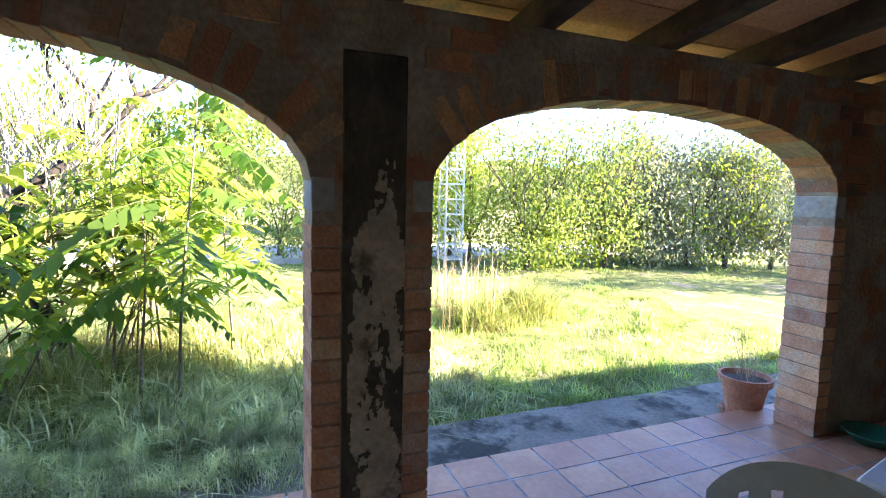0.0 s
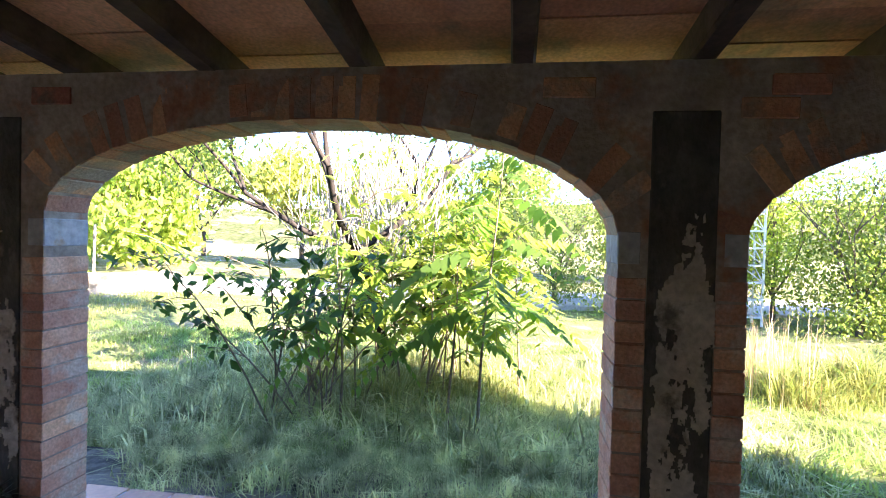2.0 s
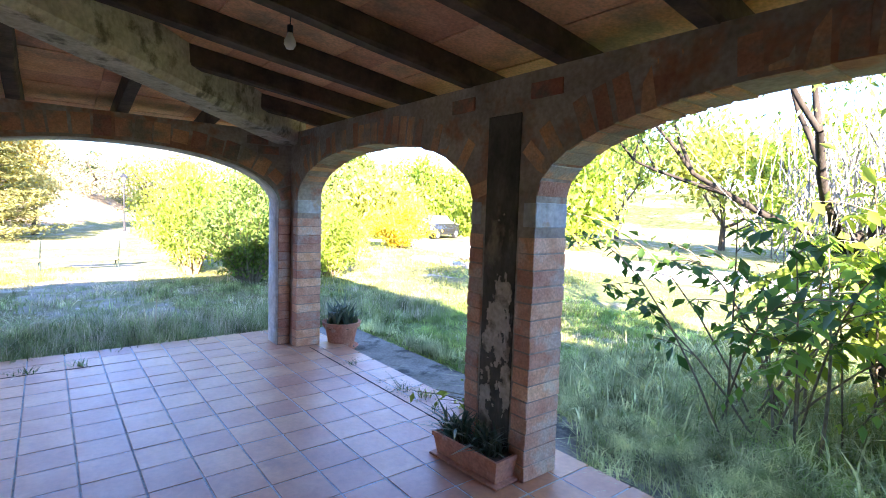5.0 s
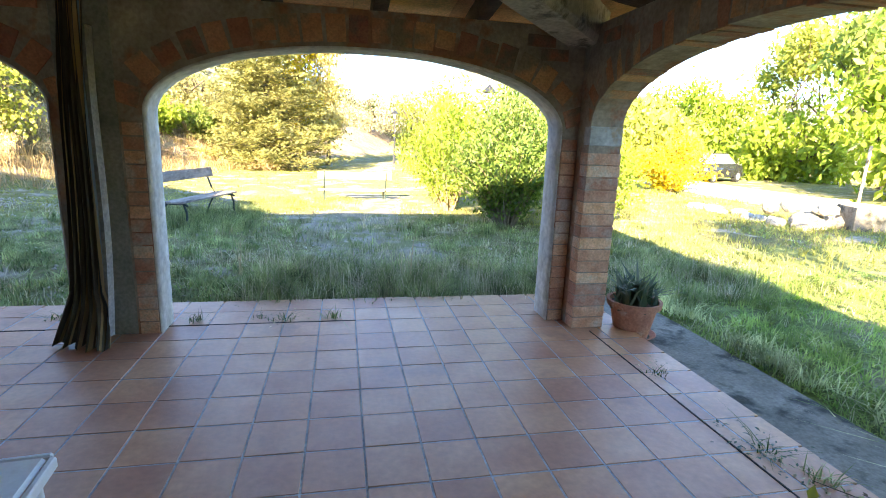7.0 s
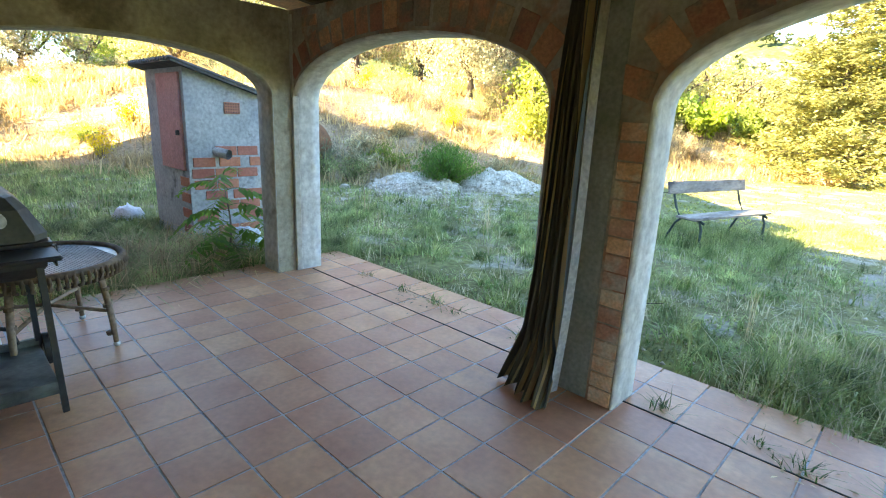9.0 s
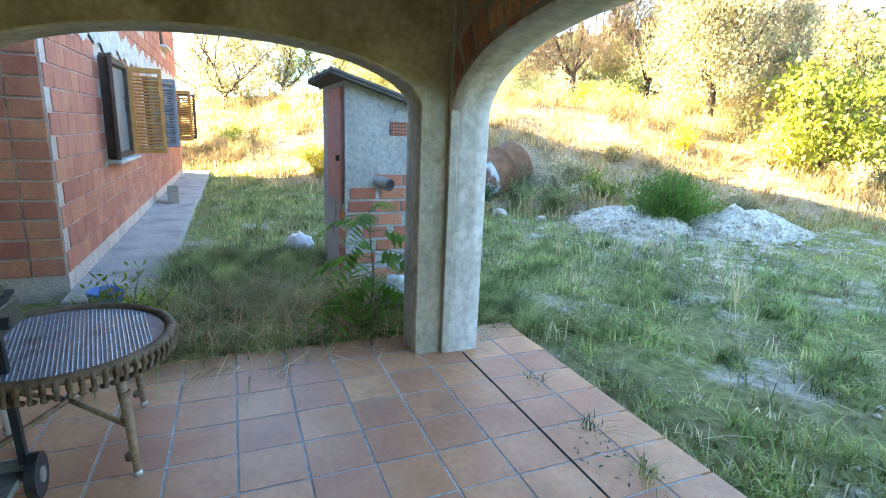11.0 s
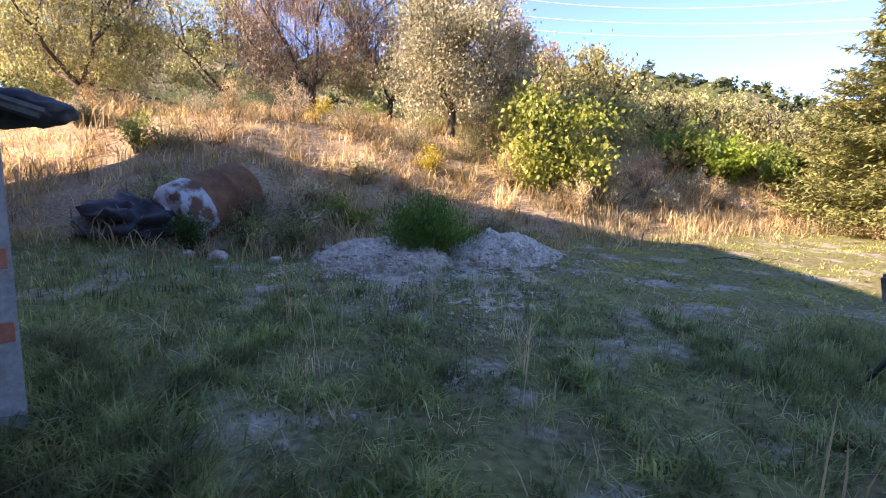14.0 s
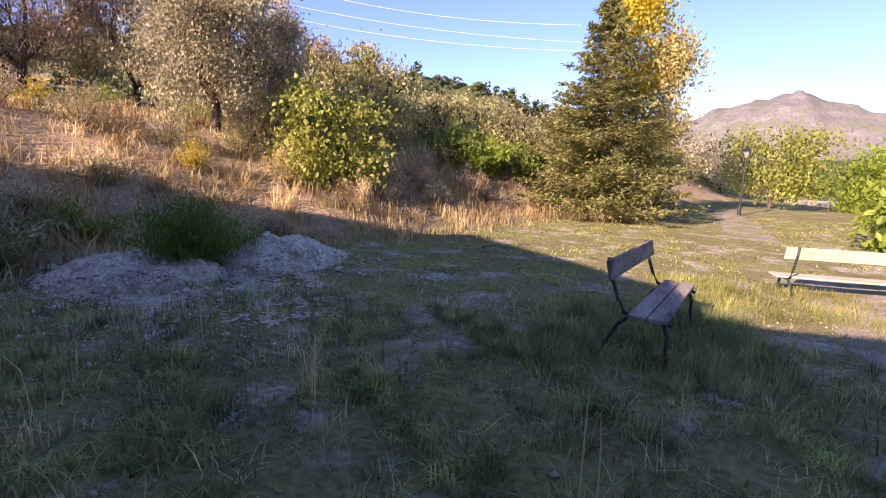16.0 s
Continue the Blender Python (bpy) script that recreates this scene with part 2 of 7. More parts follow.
M["hill"] = mat("wooded_hill", [(0.055, 0.075, 0.03), (0.13, 0.135, 0.06)], scale=0.25, rough=1.0, bump=0.6, bump_scale=0.8, fine=0.5, stain=(0.26, 0.22, 0.14), stain_scale=0.05, stain_at=0.56, spec=0.0)
M["mountain"] = mat("bare_mountain", [(0.15, 0.145, 0.14), (0.25, 0.235, 0.215)], scale=0.01, rough=1.0, bump=0, fine=0.3, bump_scale=0.08, stain=(0.17, 0.18, 0.13), stain_scale=0.006, stain_at=0.52, spec=0.0)
M["leaf"] = leaf_mat("tree_of_heaven_leaf", (0.08, 0.16, 0.025), (0.18, 0.29, 0.06), 0.55)
M["leaf_dark"] = leaf_mat("dark_shrub_leaf", (0.03, 0.075, 0.016), (0.08, 0.15, 0.035), 0.35)
M["leaf_lime"] = leaf_mat("yellow_green_leaf", (0.19, 0.23, 0.04), (0.36, 0.36, 0.085), 0.45)
M["leaf_olive"] = leaf_mat("olive_grey_leaf", (0.19, 0.185, 0.105), (0.46, 0.42, 0.27), 0.4, 0.5, 0.45)
M["leaf_olive_green"] = leaf_mat("olive_green_leaf", (0.17, 0.18, 0.07), (0.46, 0.42, 0.20), 0.4, 0.5, 0.4)
M["twig_brown"] = mat("grey_brown_twig", [(0.17, 0.115, 0.08), (0.34, 0.25, 0.18)], scale=20, rough=0.9, bump=0.2)
M["leaf_green"] = leaf_mat("mid_green_leaf", (0.09, 0.145, 0.03), (0.30, 0.35, 0.09), 0.5)
M["leaf_laurel"] = leaf_mat("dark_laurel_leaf", (0.06, 0.11, 0.022), (0.20, 0.27, 0.06), 0.45)
M["leaf_yellow"] = leaf_mat("autumn_yellow_leaf", (0.38, 0.30, 0.02), (0.55, 0.45, 0.05), 0.45)
M["needle"] = leaf_mat("conifer_needle", (0.11, 0.125, 0.045), (0.36, 0.34, 0.12), 0.3, 0.5, 0.4, 1.4)
M["grass"] = leaf_mat("meadow_grass", (0.05, 0.105, 0.024), (0.46, 0.48, 0.22), 0.45, 0.6, 0.6, 5.0, 2.6)
M["dry"] = leaf_mat("dry_tall_grass", (0.22, 0.14, 0.07), (0.68, 0.55, 0.33), 0.35, 0.7, 0.4)
M["succulent"] = leaf_mat("succulent_leaf", (0.05, 0.09, 0.05), (0.14, 0.15, 0.09), 0.2, 0.45)
M["leaf_bright"] = leaf_mat("bright_green_leaf", (0.17, 0.25, 0.035), (0.34, 0.40, 0.07), 0.55)
M["leaf_olive_dark"] = leaf_mat("grey_olive_leaf", (0.12, 0.15, 0.09), (0.25, 0.28, 0.17), 0.35)
M["leaf_brown"] = leaf_mat("bare_brown_twig_leaf", (0.25, 0.185, 0.12), (0.56, 0.44, 0.29), 0.4, 0.5, 0.4)
M["leaf_gold"] = leaf_mat("pale_gold_leaf", (0.38, 0.33, 0.12), (0.52, 0.47, 0.22), 0.45)
# lighter, yellower copy of the meadow grass: sunshine put into its colour
M["grass_sunlit"] = leaf_mat("sunlit_meadow_grass", (0.17, 0.20, 0.035), (0.50, 0.46, 0.16), 0.4, 0.6, 0.4, 1.8, 0.8)
M["grass_gold"] = leaf_mat("golden_clump_grass", (0.12, 0.18, 0.04), (0.42, 0.40, 0.15), 0.4, 0.6)
M["leaf_pine"] = leaf_mat("far_pine", (0.05, 0.065, 0.025), (0.10, 0.115, 0.045), 0.15)
M["twig"] = mat("pale_bare_twig", [(0.22, 0.20, 0.18), (0.36, 0.34, 0.31)], scale=20, rough=0.9, bump=0.2)
M["tile_far"] = mat("terracotta_tile_field", [(0.47, 0.215, 0.112), (0.59, 0.315, 0.175)], scale=3.0, rough=0.42, bump=0.12, bump_scale=25, rand=0.12, fine=0.12, stain=(0.38, 0.20, 0.12), stain_scale=1.3, stain_at=0.62, spec=0.5, island=True)
M["house_brick_far"] = mat("hollow_clay_blockwork", [(0.42, 0.15, 0.095), (0.52, 0.22, 0.14)], scale=5, rough=0.9, bump=0.3, bump_scale=40, rand=0.14, fine=0.15, island=True)
M["impost"] = mat("grey_impost_render", [(0.36, 0.37, 0.36), (0.47, 0.48, 0.46)], scale=7, rough=0.95, bump=0.6, bump_scale=25, stain=(0.40, 0.31, 0.22), stain_scale=6, stain_at=0.6)
M["brick_arch"] = mat("arch_brick", [(0.42, 0.20, 0.115), (0.54, 0.32, 0.20)], scale=9, rough=0.9, bump=0.5, bump_scale=60, rand=0.3, stain=(0.30, 0.25, 0.19), stain_scale=3.2, stain_at=0.56)
M["column_green"] = mat("grey_green_concrete", [(0.20, 0.205, 0.17), (0.29, 0.29, 0.25)], scale=4, rough=0.95, bump=0.4, stain=(0.28, 0.27, 0.23), stain_scale=2.2, stain_at=0.66)
M["plaster_mid"] = mat("grey_trowelled_render", [(0.38, 0.36, 0.30), (0.50, 0.48, 0.42)], scale=4, rough=0.93, bump=0.7, bump_scale=18, stain=(0.30, 0.27, 0.21), stain_scale=2.2, stain_at=0.58)
M["gravel"] = mat("worn_gravel_track", [(0.25, 0.215, 0.16), (0.37, 0.33, 0.26)], scale=3, rough=1.0, bump=0.9, bump_scale=45, fine=0.4, stain=(0.22, 0.22, 0.10), stain_scale=2.2, stain_at=0.52, spec=0.1)
M["lawn"] = leaf_mat("fresh_lawn_grass", (0.12, 0.215, 0.045), (0.48, 0.54, 0.19), 0.55, 0.6, 0.55, 4.0, 2.2)
M["rough_grass"] = leaf_mat("grey_green_rough_grass", (0.17, 0.23, 0.08), (0.68, 0.65, 0.38), 0.5, 0.6, 0.55, 6.0, 3.0)
M["straw"] = leaf_mat("bleached_straw", (0.28, 0.235, 0.14), (0.74, 0.66, 0.46), 0.4, 0.7, 0.5, 4.0, 2.5)
M["dry_bank"] = leaf_mat("rust_brown_dry_grass", (0.22, 0.155, 0.075), (0.68, 0.55, 0.31), 0.4, 0.7, 0.5, 1.6, 1.2)
M["lawn_earth"] = mat("mossy_lawn_earth", [(0.13, 0.15, 0.055), (0.20, 0.23, 0.08)], scale=2.2, rough=1.0, bump=0.9, bump_scale=14, fine=0.5, stain=(0.30, 0.26, 0.17), stain_scale=1.3, stain_at=0.6, spec=0.1)
M["bank_earth"] = mat("red_brown_bank_earth", [(0.25, 0.185, 0.115), (0.40, 0.31, 0.20)], scale=1.4, rough=1.0, bump=0.9, bump_scale=14, fine=0.5, stain=(0.36, 0.29, 0.18), stain_scale=1.1, stain_at=0.58, spec=0.1)
# almond bark with the shade on its near side put into the colour
M["bark_shaded"] = mat("shaded_almond_bark", [(0.018, 0.014, 0.011), (0.05, 0.042, 0.034)], scale=14, rough=0.95, bump=0.9, bump_scale=30, stretch=(1, 1, 0.3))
M["walk"] = mat("pale_walkway_concrete", [(0.30, 0.29, 0.265), (0.42, 0.41, 0.38)], scale=2.2, rough=0.95, bump=0.5, stain=(0.24, 0.23, 0.2), stain_scale=1.6, stain_at=0.6)
M["cream_patch"] = mat("flaking_cream_render", [(0.38, 0.335, 0.25), (0.52, 0.465, 0.365)], scale=6, rough=0.95, bump=0.6, bump_scale=30, stain=(0.15, 0.13, 0.095), stain_scale=5.5, stain_at=0.58)
M["leaf_rosemary"] = leaf_mat("rosemary_leaf", (0.06, 0.13, 0.022), (0.16, 0.27, 0.055), 0.4)
M["dark_joint"] = mat("dark_open_joint", [(0.02, 0.018, 0.015), (0.05, 0.045, 0.04)], scale=20, rough=1.0, bump=0.3)

# ---- builders ----
rng = np.random.default_rng(7)


def bm_mesh(name, bm, material, smooth=False):
    me = bpy.data.meshes.new(name)
    bm.normal_update()
    bm.to_mesh(me)
    bm.free()
    if material:
        me.materials.append(material)
    if smooth:
        me.polygons.foreach_set("use_smooth", [True] * len(me.polygons))
    return me


def thing(name, label, category, at=(0, 0, 0), rz=0.0, group="", kind=""):
    ob = new(name)
    ob.matrix_world = pose(*at, 0, 0, rz)
    return tagged(ob, label, category, group, kind)


def part(name, bm, material, parent, label="", smooth=False):
    ob = new(name, bm if isinstance(bm, bpy.types.Mesh) else bm_mesh(name, bm, material, smooth))
    ob.parent = parent
    return tagged(ob, label)


def solo(name, bm, material, label="", category="", kind="", smooth=False):
    ob = new(name, bm if isinstance(bm, bpy.types.Mesh) else bm_mesh(name, bm, material, smooth))
    return tagged(ob, label, category, "", kind)


def box(bm, x0, x1, y0, y1, z0, z1, bevel=0.0, m=None):
    r = bmesh.ops.create_cube(bm, size=1.0)
    vs = r["verts"]
    bmesh.ops.scale(bm, vec=(abs(x1 - x0), abs(y1 - y0), abs(z1 - z0)), verts=vs)
    bmesh.ops.translate(bm, vec=((x0 + x1) / 2, (y0 + y1) / 2, (z0 + z1) / 2), verts=vs)
    if bevel:
        es = list({e for v in vs for e in v.link_edges})
        r2 = bmesh.ops.bevel(bm, geom=es, offset=bevel, segments=1, affect="EDGES")
        vs = list({v for f in r2["faces"] for v in f.verts} | {v for v in vs if v.is_valid})
    if m:
        bmesh.ops.transform(bm, matrix=m, verts=vs)
    return vs


def boxes(*specs, bevel=0.0):
    bm = bmesh.new()
    for s in specs:
        box(bm, *s, bevel=bevel)
    return bm


def tube(bm, points, radii, seg=8, cap=True):
    """A round bar through points, with a radius at each."""
    pts = [Vector(p) for p in points]
    rings = []
    for i, p in enumerate(pts):
        d = (pts[min(i + 1, len(pts) - 1)] - pts[max(i - 1, 0)]).normalized()
        a = d.orthogonal().normalized() if abs(d.z) > 0.9 else d.cross(Vector((0, 0, 1))).normalized()
        b = d.cross(a)
        r = radii[i] if hasattr(radii, "__len__") else radii
        rings.append([bm.verts.new(p + (a * math.cos(t) + b * math.sin(t)) * r) for t in [2 * math.pi * k / seg for k in range(seg)]])
    for r0, r1 in zip(rings, rings[1:]):
        for k in range(seg):
            bm.faces.new((r0[k], r0[(k + 1) % seg], r1[(k + 1) % seg], r1[k]))
    if cap:
        bm.faces.new(rings[0][::-1])
        bm.faces.new(rings[-1])
    return bm


def lathe(bm, profile, seg=24, centre=(0, 0)):
    """A turned body from (radius, height) pairs."""
    rings = []
    for r, z in profile:
        rings.append([bm.verts.new((centre[0] + r * math.cos(2 * math.pi * k / seg), centre[1] + r * math.sin(2 * math.pi * k / seg), z)) for k in range(seg)])
    for r0, r1 in zip(rings, rings[1:]):
        for k in range(seg):
            bm.faces.new((r0[k], r0[(k + 1) % seg], r1[(k + 1) % seg], r1[k]))
    return bm


def quads_mesh(name, verts, faces, material, smooth=False):
    me = bpy.data.meshes.new(name)
    me.from_pydata(verts, [], faces)
    me.materials.append(material)
    if smooth:
        me.polygons.foreach_set("use_smooth", [True] * len(me.polygons))
    me.update()
    return me


def leaf_cloud(name, pos, size, material, aspect=0.5, droop=0.0, flat=0.5, seed=1):
    """Many small pointed leaves (two triangles folded along the rib) at the given places."""
    r = np.random.default_rng(seed)
    n = len(pos)
    pos = np.asarray(pos, float)
    s = np.broadcast_to(np.asarray(size, float), (n,)) * r.uniform(0.7, 1.3, n)
    a = r.uniform(0, 2 * np.pi, n)
    d = np.stack([np.cos(a), np.sin(a), r.normal(-droop, flat, n)], 1)
    d /= np.linalg.norm(d, axis=1)[:, None]
    up = r.normal(0, flat, (n, 3)) + np.array([0, 0, 1.0])
    w = np.cross(d, up)
    w /= np.linalg.norm(w, axis=1)[:, None] + 1e-9
    nrm = np.cross(w, d)
    L, W = s[:, None], (s * aspect)[:, None] * 0.5
    v = np.empty((n, 4, 3))
    v[:, 0] = pos
    v[:, 1] = pos + d * L * 0.45 + w * W + nrm * W * 0.4
    v[:, 2] = pos + d * L
    v[:, 3] = pos + d * L * 0.45 - w * W + nrm * W * 0.4
    idx = np.arange(n)[:, None] * 4
    f = np.concatenate([idx + np.array([0, 1, 2]), idx + np.array([0, 2, 3])], 0)
    return tri_mesh(name, v.reshape(-1, 3), f, material)


def tri_mesh(name, v, f, material):
    me = bpy.data.meshes.new(name)
    me.vertices.add(len(v))
    me.vertices.foreach_set("co", np.asarray(v, np.float32).ravel())
    me.loops.add(len(f) * 3)
    me.loops.foreach_set("vertex_index", np.asarray(f, np.int32).ravel())
    me.polygons.add(len(f))
    me.polygons.foreach_set("loop_start", np.arange(0, len(f) * 3, 3, dtype=np.int32))
    me.polygons.foreach_set("loop_total", np.full(len(f), 3, np.int32))
    me.update(calc_edges=True)
    me.validate()
    me.materials.append(material)
    return me


def blades(name, base, height, material, lean=0.35, width=0.006, per=7, spread=0.05, seed=1):
    """Grass: bent tapering blades in tufts round each base point."""
    r = np.random.default_rng(seed)
    base = np.repeat(np.asarray(base, float), per, 0)
    h = np.repeat(np.broadcast_to(np.asarray(height, float), (len(base) // per,)), per) * r.uniform(0.45, 1.2, len(base))
    n = len(base)
    base = base + np.stack([r.normal(0, spread, n), r.normal(0, spread, n), np.full(n, -0.02)], 1)
    a = r.uniform(0, 2 * np.pi, n)
    out = np.stack([np.cos(a), np.sin(a), np.zeros(n)], 1) * (np.abs(r.normal(0, lean, n)) * h)[:, None]
    side = np.stack([-np.sin(a), np.cos(a), np.zeros(n)], 1) * (width * (0.5 + h / 0.4) * r.uniform(0.7, 1.3, n))[:, None]
    z = np.array([0, 0, 1.0])
    mid = base + out * 0.35 + z * (h * 0.6)[:, None]
    tip = base + out + z * (h * r.uniform(0.8, 1.0, n))[:, None]
    v = np.stack([base - side, base + side, mid - side * 0.7, mid + side * 0.7, tip], 1).reshape(-1, 3)
    i = np.arange(n)[:, None] * 5
    f = np.concatenate([i + np.array([0, 1, 3]), i + np.array([0, 3, 2]), i + np.array([2, 3, 4])], 0)
    return tri_mesh(name, v, f, material)


# ---- terrain ----
def hnoise(x, y, s, o=0.0):
    return np.sin(x * s * 1.7 + o) * np.cos(y * s * 1.3 + o * 2.1) * 0.5 + np.sin((x + y) * s * 2.9 + o * 1.3) * 0.25 + np.cos((x * 0.7 - y * 1.1) * s * 4.3 + o) * 0.15


def smooth01(t):
    t = np.clip(t, 0, 1)
    return t * t * (3 - 2 * t)


def bank_d(x, y):
    """How far a place lies up-slope of the foot of the terrace bank."""
    d1 = (-12 * (x + 11) + 5 * (y - 8.5)) / 13
    d2 = (-8 * (x + 11) + 13 * (y - 8.5)) / 15.3
    return np.minimum(d1, d2)


def ground_z(x, y):
    x, y = np.asarray(x, float), np.asarray(y, float)
    d = bank_d(x, y) + hnoise(x, y, 0.35) * 0.8
    z = -0.12 + smooth01(d / 7.0) * 2.7 + np.clip(d - 7, 0, 200) * 0.09
    bump = hnoise(x, y, 1.1) * 0.035 + hnoise(x, y, 0.3, 2.0) * 0.05
    porch = (x > -6.2) & (x < 3.8) & (y > -8) & (y < 6.2)
    house = (x < -5.5) & (y < 4.0) & (x > -20)
    z = z + np.where(porch | house, 0.25 * bump - 0.03, bump)
    far = np.clip(np.hypot(x, y) - 40, 0, 1000)
    return z - far * 0.012

# ---- ground ----
def axis_steps(lo, hi, near, step, grow):
    out, x, s = [0.0], 0.0, step
    while x < hi:
        x += s
        s = s if x < near else s * grow
        out.append(x)
    neg, x, s = [], 0.0, step
    while x > lo:
        x -= s
        s = s if -x < near else s * grow
        neg.append(x)
    return np.array(neg[::-1] + out)


gx, gy = axis_steps(-900, 900, 26, 0.4, 1.16), axis_steps(-900, 900, 30, 0.4, 1.16)
GX, GY = np.meshgrid(gx, gy, indexing="ij")
GZ = ground_z(GX, GY)
gv = np.stack([GX.ravel(), GY.ravel(), GZ.ravel()], 1)
ny = len(gy)
ii = (np.arange(len(gx) - 1)[:, None] * ny + np.arange(ny - 1)[None, :]).ravel()
gf = np.concatenate([np.stack([ii, ii + ny, ii + ny + 1], 1), np.stack([ii, ii + ny + 1, ii + 1], 1)])
ground = solo("ground", tri_mesh("ground", gv, gf, M["ground"]), None, "dry earth and meadow with bare patches", "ground", "structure")
ground.data.polygons.foreach_set("use_smooth", [True] * len(ground.data.polygons))

ground.data.materials.append(M["bank_earth"])
mid = gv[gf].mean(1)
slot = ((bank_d(mid[:, 0], mid[:, 1]) + 0.7 * hnoise(mid[:, 0], mid[:, 1], 1.3) > 0.9) & (np.hypot(mid[:, 0], mid[:, 1]) < 60)).astype(np.int32)
ground.data.materials.append(M["lawn_earth"])
slot[(mid[:, 0] > 3.2) & (mid[:, 0] < 13.5) & (mid[:, 1] > -20) & (mid[:, 1] < 9)] = 2
ground.data.polygons.foreach_set("material_index", slot)

# ---- porch plan ----
XA, XA2 = 2.17, 2.46        # east arcade, inner and outer face
YE, YE2 = 5.20, 5.475        # north arcade
XB, XB2 = -4.82, -5.10      # west arch wall
Z_TOP = 2.54
SPRING, CROWN = 1.74, 2.31
EAST = [(-5.29, -2.28), (-1.72, 1.32), (1.90, 4.98)]
NORTH = [(-4.80, -1.86), (-1.26, 2.02)]
WEST = [(2.49, 5.00)]


# spring heights at both ends and crown of each arch
ARCHES = {-5.29: (1.78, 1.72, 2.25), -1.72: (1.72, 1.79, 2.285), 1.90: (1.76, 1.78, 2.26), -4.80: (1.72, 1.74, 2.23), -1.26: (1.72, 1.71, 2.27), 2.49: (1.76, 1.77, 2.15)}


def arch_z(u, u0, u1):
    k = (2 * u - u0 - u1) / (u1 - u0)
    s0, s1, crown = ARCHES[u0]
    spring = s0 if k < 0 else s1
    return spring + (crown - spring) * math.sqrt(max(0.0, 1 - min(abs(k), 1) ** 2.15))


def arch_us(u0, u1, n=28):
    return [(u0 + u1) / 2 - (u1 - u0) / 2 * math.cos(math.pi * k / n) for k in range(n + 1)]


def arch_wall(name, axis, lo, hi, v0, v1, openings, top, material, label):
    """A thick wall along x or y with arched openings that go down to the floor."""
    bm = bmesh.new()

    def p(u, v, z):
        return bm.verts.new((u, v, z) if axis == "x" else (v, u, z))

    def prism(poly):
        a, b = [p(u, v0, z) for u, z in poly], [p(u, v1, z) for u, z in poly]
        bm.faces.new(a)
        bm.faces.new(b[::-1])
        for k in range(len(poly)):
            j = (k + 1) % len(poly)
            bm.faces.new((a[k], b[k], b[j], a[j]))

    edge = lo
    for u0, u1 in openings:
        prism([(edge, -0.3), (u0, -0.3), (u0, SPRING), (u0, top), (edge, top)])
        us = arch_us(u0, u1)
        for a, b in zip(us, us[1:]):
            prism([(a, arch_z(a, u0, u1)), (b, arch_z(b, u0, u1)), (b, top), (a, top)])
        edge = u1
    prism([(edge, -0.3), (hi, -0.3), (hi, top), (edge, top)])
    bmesh.ops.remove_doubles(bm, verts=bm.verts, dist=0.0005)
    bmesh.ops.recalc_face_normals(bm, faces=bm.faces)
    ob = solo(name, bm, material, label, "wall", "structure")
    return ob


wall_east = arch_wall("wall_east", "y", -6.9, YE, XA, XA2, EAST, Z_TOP, M["mortar"], "unfinished brick arcade wall with smeared mortar")
wall_north = arch_wall("wall_north", "x", XB2, XA2, YE, YE2, NORTH, Z_TOP, M["mortar"], "brick and render arcade wall facing the meadow")
wall_west = arch_wall("wall_west", "y", 1.7, YE, XB2, XB, WEST, Z_TOP, M["plaster_dark"], "rough rendered end wall with one wide arch")

# floor slab under the tiles, apron outside
floor = solo("floor", boxes((XB2 - 0.05, 2.68, 1.2, 5.92, -0.25, -0.0028), (-1.3, 2.68, -6.9, 1.2, -0.25, -0.0028)), M["grout"], "terracotta tiled porch floor with pale joints", "floor", "structure")
apron = solo("pavement", boxes((2.68, 3.42, -7.6, 6.1, -0.3, -0.085), bevel=0.012), M["apron"], "weathered concrete strip along the porch", "pavement", "structure")

# house body behind the porch
back = bmesh.new()
# its unseen southern length and height are set to shade the east lawn
box(back, -7.3, -0.80, -16.0, 1.66, -0.3, 4.3)
for v in back.verts:
    if v.co.z > 4 and v.co.y < 0:
        v.co.z = 3.86
wall_house = solo("wall_house", back, M["plaster_dark"], "rendered house wall at the back of the porch", "wall", "structure")
south = bmesh.new()
box(south, -0.80, XA2, -7.15, -6.9, -0.3, 3.4)
wall_south = solo("wall_south", south, M["plaster_dark"], "rendered wall that closes the porch end", "wall", "structure")

# ---- porch roof: clay boards over dark beams, a hip to the corner ----
SLOPE = 0.13


def roof_z(x, y):
    return Z_TOP + min((XA - x), (YE - y) if x < XA + 5 else 9) * SLOPE


def roof_face(bm, pts, lift, thick):
    lo = [bm.verts.new((x, y, z + lift)) for x, y, z in pts]
    hi = [bm.verts.new((x, y, z + lift + thick)) for x, y, z in pts]
    bm.faces.new(lo)
    bm.faces.new(hi[::-1])
    for k in range(len(pts)):
        j = (k + 1) % len(pts)
        bm.faces.new((lo[k], hi[k], hi[j], lo[j]))


BEAM_H = 0.15


def za(x):
    return Z_TOP + (XA - x) * SLOPE


def zn(y):
    return Z_TOP + (YE - y) * SLOPE


# one mesh of ceiling boards: rows across the beams, each board with its own edges
cb = bmesh.new()
BW = 0.27
k = 0
x = XA2 + 0.15
